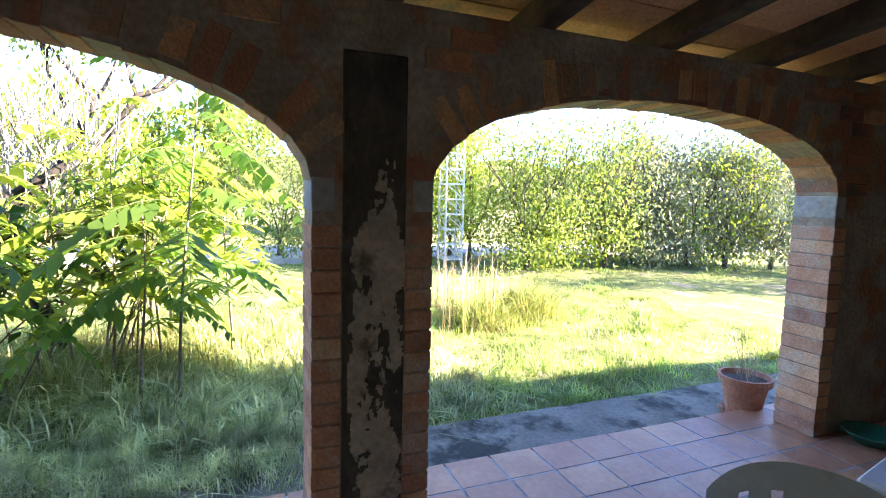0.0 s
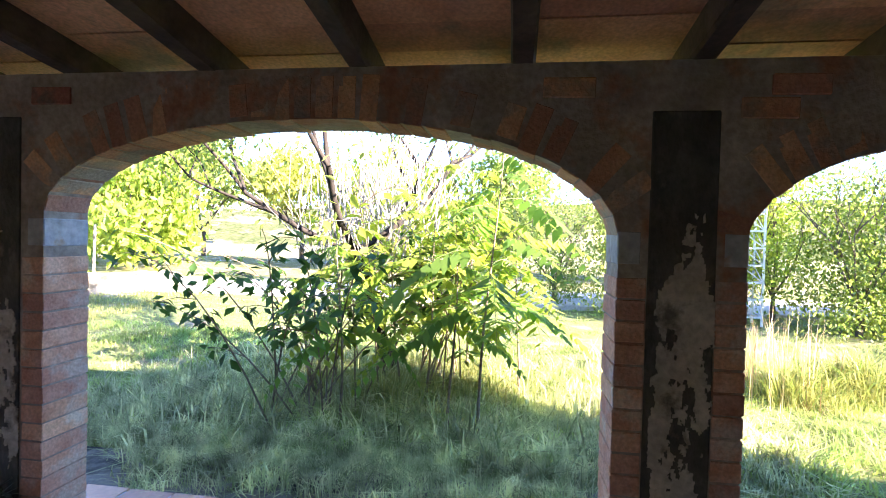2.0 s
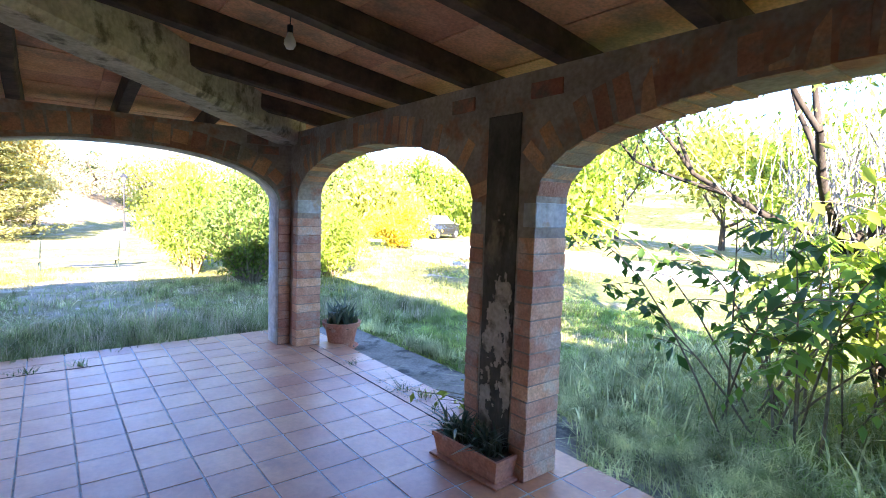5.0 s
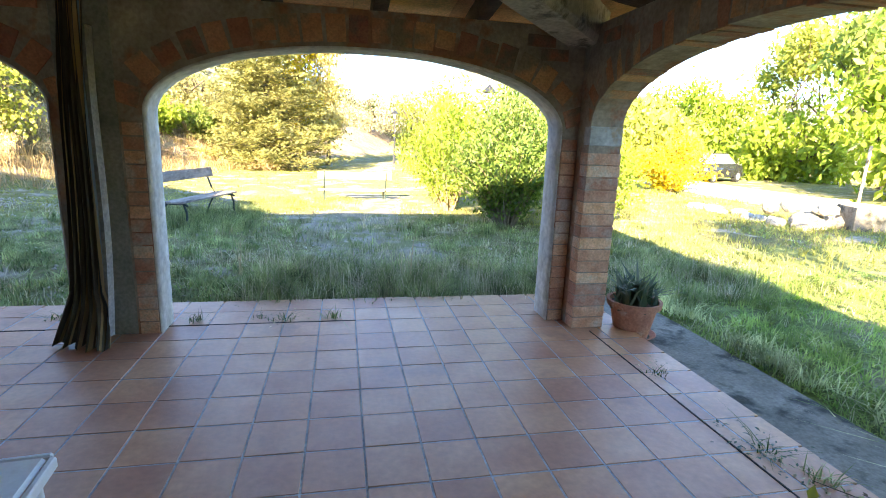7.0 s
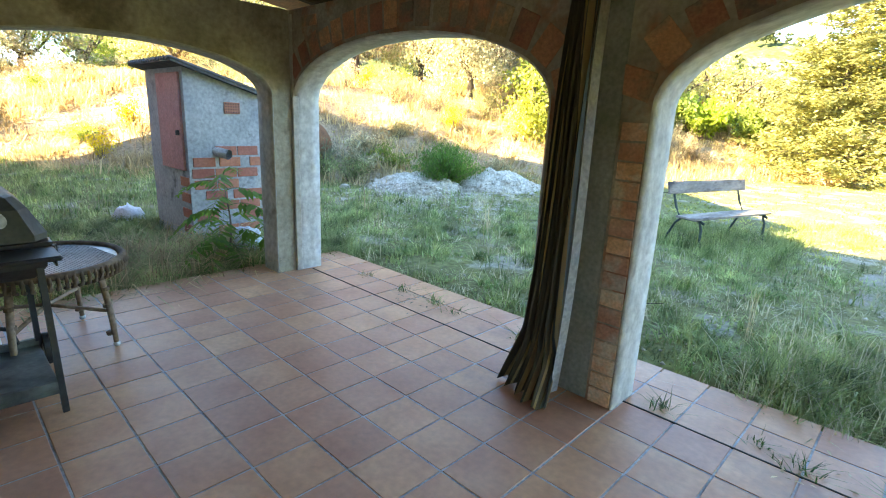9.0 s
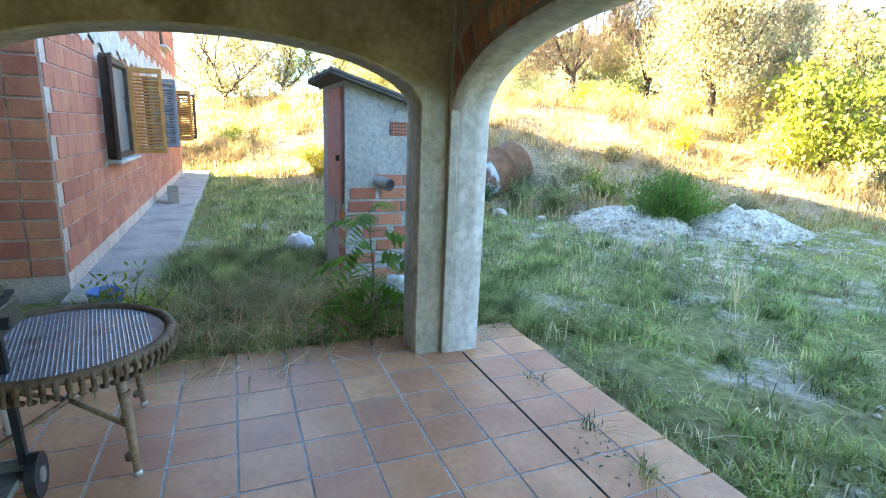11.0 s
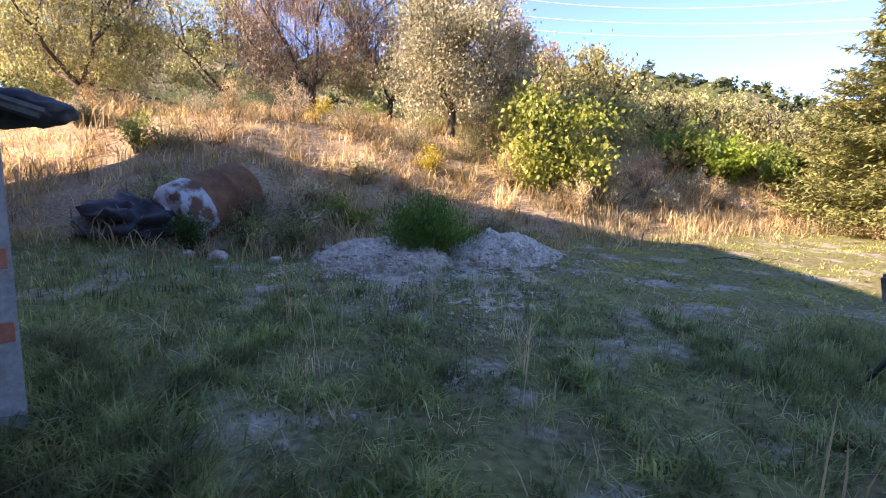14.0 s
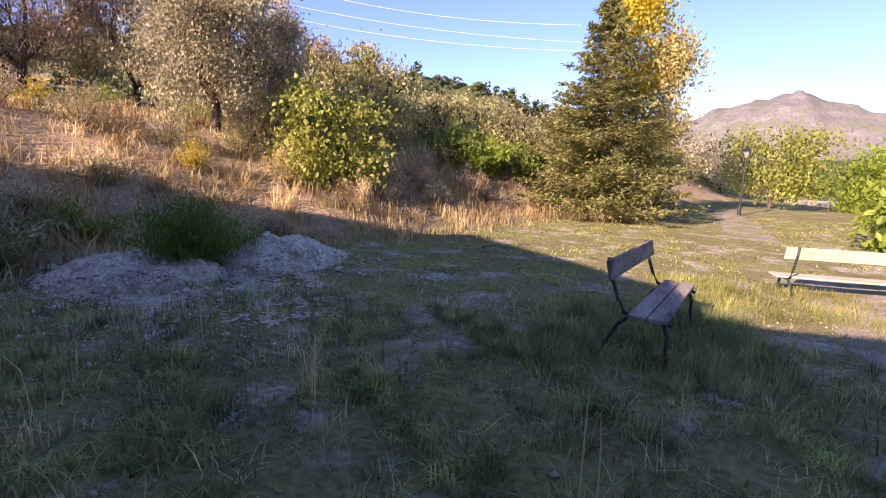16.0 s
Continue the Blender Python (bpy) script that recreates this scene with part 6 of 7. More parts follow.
def lawn(name, pts, h, mt, label, lean, width, per, spread, seed):
    return tagged(new(name, blades(name, pts, h, mt, lean, width, per, spread, seed)), label, "grass", "", "stuff")


p1 = scatter(17000, -9, 7, 5.9, 11.5, 1, path_free)
lawn("meadow_grass", p1, 0.055 + 0.15 * np.clip(hnoise(p1[:, 0], p1[:, 1], 2.1) + 0.15, 0, 1), M["grass"], "patchy meadow grass in front of the porch", 1.2, 0.0095, 8, 0.055, 1)
p1s = scatter(3600, -9, 6, 6.0, 12.5, 101, patchy(1.0, 0.05, 1.5, 3.0))
lawn("straw_grass", p1s, 0.10 + 0.16 * np.clip(hnoise(p1s[:, 0], p1s[:, 1], 1.9, 5.0) + 0.2, 0, 1), M["straw"], "bleached straw tufts between the meadow grass", 1.25, 0.005, 7, 0.05, 101)
p1t = scatter(900, -8.5, 4, 6.1, 11.5, 103, patchy(1.0, 0.15, 2.3, 6.0))
lawn("tall_grass", p1t, 0.24, M["grass"], "taller grass tufts in the meadow", 0.9, 0.004, 14, 0.07, 103)
p2 = scatter(10000, -14, 12, 11.5, 32, 2, path_free)
lawn("meadow_grass", p2, 0.075, M["grass_sunlit"], "sunlit meadow grass further out", 1.3, 0.021, 7, 0.10, 2)
p3 = scatter(12500, 3.4, 8.5, -8.5, 7, 3, lambda x, y, r: r.uniform(0, 1, len(x)) > np.where(hnoise(x, y, 2.3, 0.4) + 0.6 * hnoise(y, x, 4.7, 2.0) < -0.05, 0.75, 0.0))
lawn("lawn_grass", p3, 0.08 + 0.09 * np.clip(hnoise(p3[:, 0], p3[:, 1], 1.1) + 0.3, 0, 1), M["lawn"], "uneven grass outside the east arcade", 1.35, 0.008, 8, 0.06, 3)
p3s = scatter(2600, 3.45, 8.5, -8, 6.5, 133, patchy(1.0, 0.1, 1.7, 2.0))
lawn("straw_grass", p3s, 0.16, M["straw"], "pale straw stalks among the lawn grass", 1.3, 0.003, 6, 0.07, 133)
p4 = scatter(7500, 8.5, 20, -16, 12, 4, lambda x, y, r: r.uniform(0, 1, len(x)) > np.where(hnoise(x, y, 1.3, 0.9) + 0.6 * hnoise(y, x, 2.7, 1.0) < -0.05, 0.8, 0.0))
p3b = np.stack([np.random.default_rng(33).uniform(2.78, 3.75, 2600), np.random.default_rng(34).uniform(-1.75, 6.0, 2600)], 1)
p3b = p3b[(p3b[:, 0] - 2.85 > 0.75 * np.clip((p3b[:, 1] - 1.2) / 1.2, 0, 1) + 0.12 * np.sin(p3b[:, 1] * 4.0)) & (np.random.default_rng(35).uniform(0, 1, 2600) < np.clip((p3b[:, 0] - 2.5) * 1.6, 0, 1))]
lawn("overgrown_grass", np.column_stack([p3b, np.full(len(p3b), -0.09)]), 0.17, M["rough_grass"], "long grass growing over the concrete strip", 1.3, 0.005, 8, 0.06, 36)
p3c = scatter(1900, 3.5, 6.8, -2.6, 2.6, 37, patchy(0.9, -0.1, 1.9, 1.0))
lawn("tall_grass", p3c, 0.15 + 0.30 * np.random.default_rng(38).uniform(0, 1, len(p3c)) ** 2, M["rough_grass"], "long tangled grass under the saplings", 1.3, 0.006, 8, 0.07, 37)
p3d = scatter(1500, 3.45, 5.6, -3.6, 3.4, 137)
lawn("tall_grass", p3d, 0.20, M["rough_grass"], "grey-green rough grass along the concrete strip", 1.4, 0.007, 9, 0.07, 137)
lawn("lawn_grass", p4, 0.08, M["lawn"], "sunlit lawn beyond the trees", 1.2, 0.013, 7, 0.11, 4)
p5 = scatter(3000, -0.8, 5.4, 5.95, 8.0, 5, lambda x, y, r: r.uniform(0, 1, len(x)) < np.clip(1.5 - np.abs(y - 6.5), 0.1, 1))
p5s = scatter(700, -0.8, 5.4, 5.95, 7.6, 105)
lawn("straw_grass", p5s, 0.34, M["straw"], "thin seeding stalks along the porch edge", 0.8, 0.0022, 5, 0.07, 105)
lawn("tall_grass", p5, 0.12 + 0.24 * np.clip(hnoise(p5[:, 0], p5[:, 1], 2.4, 1.0) + 0.35, 0, 1), M["grass"], "tall seeding grass along the porch edge", 1.05, 0.0045, 8, 0.06, 5)
p6 = scatter(5200, -8.5, -5.1, 2.6, 6.4, 6)
lawn("tall_grass", p6, 0.26, M["grass"], "long tangled grass between porch and shed", 1.2, 0.005, 8, 0.06, 6)
p6b = scatter(420, -6.6, -5.15, 3.0, 5.0, 16)
lawn("straw_stalks", p6b, 0.42, M["dry"], "straw-coloured grass stalks leaning over the porch edge", 1.5, 0.003, 5, 0.05, 16)
p7 = scatter(10800, -26, -3, 3.2, 32, 7, lambda x, y, r: (bank_d(x, y) > 0.2 + r.normal(0, 0.5, len(x))) & (hnoise(x, y, 0.7, 1.0) + r.normal(0, 0.3, len(x)) > -0.5))
lawn("dry_grass", p7, 0.30 + 0.34 * np.clip(hnoise(p7[:, 0], p7[:, 1], 0.9) + 0.3, 0, 1), M["dry_bank"], "tall rust-brown dry grass on the bank", 1.1, 0.008, 8, 0.11, 7)
p8 = scatter(6000, -30, -7, 2.8, 10, 8, lambda x, y, r: bank_d(x, y) < 0.8)
lawn("meadow_grass", p8, 0.16, M["grass"], "rough grass round the shed and tank", 0.8, 0.008, 7, 0.09, 8)
r9 = np.random.default_rng(9)
p9 = np.stack([5.6 + r9.normal(0, 0.5, 800), -0.1 + r9.normal(0, 0.7, 800)], 1)
p9 = np.column_stack([p9, ground_z(p9[:, 0], p9[:, 1])])
lawn("dry_grass", p9, 0.36, M["grass_gold"], "dry grass round the foot of the old tree", 1.1, 0.004, 7, 0.07, 9)
rs1 = np.random.default_rng(12)
p10 = np.concatenate([np.stack([6.5 + rs1.normal(0, 0.28, 240), -5.45 + rs1.normal(0, 0.26, 240)], 1), np.stack([6.2 + rs1.normal(0, 0.25, 170), -4.6 + rs1.normal(0, 0.25, 170)], 1)])
h10 = np.concatenate([0.55 * np.exp(-((p10[:240, 0] - 6.5) ** 2 + (p10[:240, 1] + 5.45) ** 2) / 0.22), 0.5 * np.exp(-((p10[240:, 0] - 6.2) ** 2 + (p10[240:, 1] + 4.6) ** 2) / 0.18)]) + 0.12
lawn("grass_clump", np.column_stack([p10, ground_z(p10[:, 0], p10[:, 1])]), h10, M["grass_gold"], "golden-green clump of tall grass on the lawn", 1.1, 0.004, 9, 0.06, 10)
p11 = np.stack([6.9 + rs1.normal(0, 0.5, 60), -4.4 + rs1.normal(0, 0.5, 60)], 1)
lawn("reed_stalks", np.column_stack([p11, ground_z(p11[:, 0], p11[:, 1])]), 1.0, M["dry"], "pale dry stalks behind the clump", 0.15, 0.002, 4, 0.08, 11)
p12 = scatter(2600, 4, 14, 7, 22, 13)
lawn("meadow_grass", p12, 0.16, M["grass_sunlit"], "tall grass towards the lane", 1.0, 0.009, 7, 0.10, 13)
pbn = scatter(420, -3.7, -1.4, 10.0, 12.6, 107)
lawn("tall_grass", pbn, 0.28, M["grass"], "tall grass growing round the bench legs", 0.9, 0.004, 12, 0.08, 107)
p13 = scatter(700, -2.2, 0.6, 12.8, 15.2, 14, lambda x, y, r: np.abs(x + 0.6) > 0.15)
lawn("dry_grass", p13, 0.17, M["grass_sunlit"], "dry grass round the bench", 1.0, 0.004, 6, 0.08, 14)
# weeds in the floor joint and on the floor edge
for k, (x, y) in enumerate(((-4.2, 5.66), (-3.6, 5.64), (-3.15, 5.62), (-2.9, 5.60), (-2.2, 5.62), (-1.05, 5.44), (-0.55, 5.50), (-0.35, 5.42), (0.1, 5.42), (2.40, 4.05), (2.46, 3.1), (2.52, 2.85), (2.42, 2.55))):
    placed("joint_weed", tuft("joint_weed", 46, 0.055 + 0.02 * (k % 3), 0.035, (M["leaf_dark"], M["leaf_dark"], M["grass"])[k % 3], 300 + k, 0.005, 1.8), (x, y, 0.0), "small weed growing in a tile joint", "weed", 0, "weeds in the floor joints")


broad_branches("seedling", "bright green seedling growing out of the porch edge", (2.74, 2.12, -0.08), 3, 0.08, M["leaf_lime"], 71, 0.2, 0.2, 0.02)
for k, (x, y, n) in enumerate(((2.42, 3.15, 60), (2.5, 2.8, 50), (2.38, 2.25, 26), (2.45, 4.15, 16), (-3.3, 5.55, 30), (-0.3, 5.4, 24))):
    rr = np.random.default_rng(80 + k)
    q0 = np.stack([rr.normal(0, 0.10, n), rr.normal(0, 0.13, n), rr.uniform(0.003, 0.02, n)], 1)
    tagged(placed("leaf_litter", leaf_cloud("leaf_litter", q0, 0.035, M["dry"] if k % 2 else M["succulent"], 0.4, 0.0, 0.15, 90 + k), (x, y, 0.0), "dry leaves and crumbs caught in a tile joint", "leaf litter"), "dry leaves and crumbs caught in a tile joint", "leaf litter", "", "stuff")


# ---- gravel path, pebbles ----
def draped(name, edge_l, edge_r, mt, label, lift=0.02, n=60, m=10):
    v, f = [], []
    for i in range(n + 1):
        for j in range(m + 1):
            a, b = edge_l(i / n), edge_r(i / n)
            wob = 0.22 * noise.noise(Vector((i * 0.5, 3.0 if j < m / 2 else 9.0, 0)))
            x, y = a[0] + (b[0] - a[0]) * j / m + wob, a[1] + (b[1] - a[1]) * j / m
            e = min(j, m - j, i * 0.7, (n - i) * 0.7)
            v.append((x, y, gz(x, y) + (lift if e > 1 else -0.02)))
    for i in range(n):
        for j in range(m):
            k = i * (m + 1) + j
            f.append((k, k + m + 1, k + m + 2, k + 1))
    return tagged(new(name, quads_mesh(name, v, f, mt, True)), label, "path", "", "structure")


pc_x = lambda y: 0.6 + 0.28 * math.sin(y * 0.5) + (0.35 if y < 9 else 0)
draped("path", lambda s: (pc_x(7.2 + 9 * s) - 1.3, 7.6 + 9 * s), lambda s: (pc_x(7.2 + 9 * s) + 1.3, 7.6 + 9 * s), M["gravel"], "worn gravel path through the meadow")
draped("path", lambda s: (0.2 + 2.4 * s, 22 + 14 * s), lambda s: (2.2 + 2.0 * s, 21.5 + 14 * s), M["gravel"], "bare pale track across the meadow")


def pebbles(name, pts, size, mt, label, seed):
    r = np.random.default_rng(seed)
    n = len(pts)
    o = np.array([[1, 0, 0], [0, 1, 0], [-1, 0, 0], [0, -1, 0], [0, 0, 0.7], [0, 0, -0.7]])
    sz = size * r.lognormal(0, 0.5, n)
    v = pts[:, None, :] + o[None] * sz[:, None, None] * r.uniform(0.6, 1.2, (n, 6, 1))
    t = np.array([[0, 1, 4], [1, 2, 4], [2, 3, 4], [3, 0, 4], [1, 0, 5], [2, 1, 5], [3, 2, 5], [0, 3, 5]])
    f = (np.arange(n)[:, None, None] * 6 + t[None]).reshape(-1, 3)
    return tagged(new(name, tri_mesh(name, v.reshape(-1, 3), f, mt)), label, "gravel", "", "stuff")


def bare_patch(x0, x1, y0, y1, centre, radii, cut, cell, mt, label, seed):
    """Ragged sheets of bare soil lying just over the ground between the tufts."""
    r = np.random.default_rng(seed)
    nx, nyy = int((x1 - x0) / cell), int((y1 - y0) / cell)
    X, Y = np.meshgrid(x0 + np.arange(nx + 1) * cell, y0 + np.arange(nyy + 1) * cell, indexing="ij")
    X, Y = X + r.uniform(-0.3, 0.3, X.shape) * cell, Y + r.uniform(-0.3, 0.3, X.shape) * cell
    Z = ground_z(X, Y) + 0.008 + 0.010 * r.uniform(0, 1, X.shape)
    f = hnoise(X, Y, 1.6, seed) + 0.7 * hnoise(Y, X, 3.7, seed * 1.7) + 0.45 * hnoise(X + Y, X - Y, 8.3, seed) + r.normal(0, 0.12, X.shape)
    if radii:
        f = f + 1.4 * (1 - ((X - centre[0]) / radii[0]) ** 2 - ((Y - centre[1]) / radii[1]) ** 2)
    keep = (f[:-1, :-1] > cut) & ~((X[:-1, :-1] < 2.8) & (Y[:-1, :-1] < 6.0))
    a = (np.arange(nx)[:, None] * (nyy + 1) + np.arange(nyy)[None, :])[keep]
    fc = np.concatenate([np.stack([a, a + nyy + 1, a + nyy + 2], 1), np.stack([a, a + nyy + 2, a + 1], 1)])
    used, inv = np.unique(fc, return_inverse=True)
    v = np.stack([X.ravel(), Y.ravel(), Z.ravel()], 1)[used]
    return tagged(new("bare_soil", tri_mesh("bare_soil", v, inv.reshape(-1, 3), mt)), label, "soil", "", "stuff")


bare_patch(-12.0, -4.5, 8.0, 14.5, (-8.5, 10.9), (2.7, 1.9), 1.0, 0.05, M["rock"], "pale gravel washed down from the heaps", 3)

rp = np.random.default_rng(55)
q = np.concatenate([np.stack([-8.2 + rp.normal(0, 1.2, 4200), 10.2 + rp.normal(0, 0.9, 4200)], 1), np.stack([-6.9 + rp.normal(0, 0.35, 350), 13.3 + rp.normal(0, 0.5, 350)], 1), np.stack([rp.uniform(-8, 3, 900), rp.uniform(6.2, 13, 900)], 1), np.stack([rp.uniform(-0.4, 1.8, 900), rp.uniform(7, 16, 900)], 1)])
pebbles("pebbles", np.column_stack([q, ground_z(q[:, 0], q[:, 1]) + 0.008]), 0.0125, M["rock"], "pale loose stones scattered in the grass", 56)
# dead stems in the shade and fallen twigs
for k, (x, y) in enumerate(((-6.4, 7.6), (-7.6, 8.2), (-5.2, 8.8), (-3.2, 8.0), (-1.0, 7.2), (0.9, 6.8), (-6.9, 9.6))):
    tagged(placed("weed_stalk", tuft("weed_stalk", 9, 0.75, 0.06, M["dry"], 400 + k, 0.0022, 0.35), at_ground(x, y), "tall dry weed stalks in the grass", "weed"), "tall dry weed stalks in the grass", "weed", "dry weed stalks", "stuff")
for k, (x, y) in enumerate(((-2.6, 7.3), (-5.6, 16.6), (-4.9, 17.0))):
    bmk = bmesh.new()
    tube(bmk, [(0, 0, 0.02), (0.25, 0.05, 0.05), (0.5, -0.02, 0.04), (0.8, 0.08, 0.10)], [0.012, 0.01, 0.008, 0.003], 5)
    tube(bmk, [(0.3, 0.03, 0.05), (0.5, 0.2, 0.12)], [0.007, 0.003], 5)
    placed("fallen_twig", bm_mesh("fallen_twig", bmk, M["bark"]), at_ground(x, y), "grey fallen twig in the grass", "twig", 30 * k)

q2 = np.concatenate([np.stack([-9.1 + rp.normal(0, 0.8, 420), 10.7 + rp.normal(0, 0.4, 420)], 1), np.stack([-8.15 + rp.normal(0, 0.5, 420), 12.9 + rp.normal(0, 0.7, 420)], 1)])
dz = 0.28 * np.exp(-((q2[:420, 0] + 9.1) ** 2 / 1.2 + (q2[:420, 1] - 10.7) ** 2 / 0.3))
dz = np.concatenate([dz, 0.40 * np.exp(-((q2[420:, 0] + 8.15) ** 2 / 0.45 + (q2[420:, 1] - 12.9) ** 2 / 1.1))])
pebbles("pebbles", np.column_stack([q2, ground_z(q2[:, 0], q2[:, 1]) + dz]), 0.028, M["rock"], "broken limestone pieces on the gravel heaps", 57)
p14 = scatter(4000, -36, -21.5, 1.5, 14, 21, lambda x, y, r: bank_d(x, y) > 0.2)
lawn("dry_grass", p14, 0.45, M["dry_bank"], "tall dry grass on the bank behind the house", 0.9, 0.012, 7, 0.13, 21)
# feathery dry scrub over the sunlit part of the bank
rf = np.random.default_rng(77)
for k in range(90):
    x, y = rf.uniform(-23, -5.5), rf.uniform(10, 27)
    d = float(bank_d(np.array(x), np.array(y)))
    if 1.6 < d < 7.5:
        key = ("leaf_olive", "dry_bank", "dry_bank", "leaf_brown", "leaf_olive_green", "dry")[k % 6]
        shrub("dry_scrub", at_ground(x, y), rf.uniform(0.5, 1.0), rf.uniform(0.7, 1.35), 0.08, M[key], 1300, "feathery dry scrub on the sunlit bank", 600 + k, 0.2, upright=0.8)
# low scrub on the bank
rk = np.random.default_rng(91)
for k in range(60):
    x, y = (rk.uniform(-22, -5), rk.uniform(9, 30)) if k < 30 else (rk.uniform(-34, -19), rk.uniform(2.5, 12))
    d = float(bank_d(np.array(x), np.array(y)))
    if 0.8 < d < 14:
        key = ("leaf_olive", "leaf_brown", "leaf_olive", "leaf_green")[k % 4]
        shrub("bank_scrub", at_ground(x, y), rk.uniform(0.4, 0.9), rk.uniform(0.5, 1.0), 0.11, M[key], 850, "dry low scrub on the terrace bank", 500 + k, 0.3)

# ---- lane, car, distance ----
rl = np.random.default_rng(61)
for k in range(13):
    x, y = 10.6 + rl.normal(0, 0.12), 10.6 + 0.33 * k
    r = rl.uniform(0.11, 0.2)
    placed("stone", blob_mesh("stone", r, (1.3, 1.0, 0.7), 0.35, M["rock"], 20 + k, 2), (x, y, gz(x, y) + r * 0.25), "pale stone in the row along the lane edge", "stone", 40 * k, "stones along the lane")
solo("road", boxes((13.5, 17.5, -40, 60, -0.35, -0.02)), M["road"], "pale dusty lane beyond the lawn", "road", "structure")


def lattice_mast():
    t = thing("lattice_mast", "white painted steel lattice mast beyond the lawn", "mast", at_ground(12.2, -6.55))
    H, w = 7.5, 0.24
    cs = [(-w, -w), (w, -w), (w, w), (-w, w)]
    for x, y in cs:
        bm = bmesh.new()
        tube(bm, [(x, y, -0.1), (x, y, H)], 0.028, 6)
        part("corner_post", bm, M["white_steel"], t)
    me = bm_mesh("rung", boxes((-w, w, -0.015, 0.015, -0.02, 0.02)), M["white_steel"])
    dg = bmesh.new()
    tube(dg, [(-w, 0, -0.19), (w, 0, 0.19)], 0.012, 5)
    med = bm_mesh("brace", dg, M["white_steel"])
    for k in range(19):
        for s, (px, py, rz) in enumerate(((0, -w, 0), (0, w, 180), (-w, 0, 90), (w, 0, 270))):
            o = part("rung", me, None, t)
            o.matrix_basis = pose(px, py, 0.2 + k * 0.39, 0, 0, rz)
            if k < 18:
                b2 = part("brace", med, None, t)
                b2.matrix_basis = pose(px, py, 0.395 + k * 0.39, 0, 0, rz)


M["white_steel"] = mat("white_painted_steel", [(0.6, 0.62, 0.62), (0.72, 0.74, 0.74)], scale=6, rough=0.6, bump=0.1)
lattice_mast()


def car():
    c = thing("car", "dark parked car half hidden behind the hedge", "car", at_ground(19.6, 25.2), 25)
    bm = bmesh.new()
    secs = [(-2.05, 0.45, 0.70, 0.70), (-1.95, 0.35, 0.95, 0.80), (-1.2, 0.3, 1.0, 0.84), (-1.0, 0.3, 1.0, 0.85), (1.1, 0.3, 0.98, 0.85), (1.9, 0.33, 0.85, 0.80), (2.1, 0.45, 0.68, 0.68)]
    rings = [[bm.verts.new((x, -w, z0)), bm.verts.new((x, w, z0)), bm.verts.new((x, w * 1.02, (z0 + z1) / 2)), bm.verts.new((x, w * 0.94, z1)), bm.verts.new((x, -w * 0.94, z1)), bm.verts.new((x, -w * 1.02, (z0 + z1) / 2))] if False else [bm.verts.new(q) for q in ((x, -w, z0), (x, w, z0), (x, w * 1.02, (z0 + z1) / 2), (x, w * 0.94, z1), (x, -w * 0.94, z1), (x, -w * 1.02, (z0 + z1) / 2))] for x, z0, z1, w in secs]
    for r0, r1 in zip(rings, rings[1:]):
        for k in range(6):
            bm.faces.new((r0[k], r0[(k + 1) % 6], r1[(k + 1) % 6], r1[k]))
    bm.faces.new(rings[0][::-1])
    bm.faces.new(rings[-1])
    bmesh.ops.recalc_face_normals(bm, faces=bm.faces)
    part("body", bm, M["car_paint"], c, "dark car body")
    cab = bmesh.new()
    lo = [(-1.7, 0.97), (1.0, 0.97)]
    hi = [(-1.25, 1.48), (0.35, 1.48)]
    v = [cab.verts.new((x, s * w, z)) for (x, z), w in ((lo[0], 0.78), (lo[1], 0.78), (hi[1], 0.62), (hi[0], 0.62)) for s in (-1, 1)]
    for q in ((0, 2, 4, 6), (1, 7, 5, 3), (0, 6, 7, 1), (2, 3, 5, 4), (4, 5, 7, 6)):
        cab.faces.new([v[i] for i in q])
    bmesh.ops.recalc_face_normals(cab, faces=cab.faces)
    part("cabin_glass", cab, M["pane"], c, "tinted glass")
    part("roof", boxes((-1.25, 0.35, -0.62, 0.62, 1.48, 1.52), bevel=0.015), M["car_paint"], c)
    for x in (-1.3, 1.3):
        for s in (-1, 1):
            wb = bmesh.new()
            tube(wb, [(x, s * 0.66, 0.31), (x, s * 0.86, 0.31)], 0.31, 20)
            w = part("wheel", wb, M["black_metal"], c)
            rb2 = bmesh.new()
            tube(rb2, [(x, s * 0.855, 0.31), (x, s * 0.87, 0.31)], 0.19, 16)
            part("rim", rb2, M["steel"], w)
    for s in (-1, 1):
        part("headlight", boxes((2.0, 2.1, s * 0.52 - 0.13, s * 0.52 + 0.13, 0.62, 0.72), bevel=0.02), M["white_steel"], c)


car()
# low rubble wall and trough beside the lane
wl = thing("stone_ruin", "tumbled heap of pale stones by the lane", "stones", at_ground(11.4, 11.2))
rr = np.random.default_rng(31)
for k in range(16):
    o = part("stone", blob_mesh("stone", 0.15 + 0.10 * rr.random(), (1.2, 0.9, 0.8), 0.3, M["rock"], k, 2), None, wl)
    o.matrix_basis = pose(rr.normal(0, 0.45), rr.normal(0, 0.45), 0.1 + 0.3 * (k > 9) + 0.1 * rr.random(), 0, 0, rr.uniform(0, 360))
tg = thing("concrete_trough", "grey concrete trough beside the lane", "trough", at_ground(13.2, 10.2), -25)
part("basin", boxes((-1.5, 1.5, -0.45, -0.33, 0, 0.55), (-1.5, 1.5, 0.33, 0.45, 0, 0.55), (-1.5, -1.38, -0.33, 0.33, 0, 0.55), (1.38, 1.5, -0.33, 0.33, 0, 0.55), (-1.38, 1.38, -0.33, 0.33, 0, 0.12), bevel=0.01), M["apron"], tg)
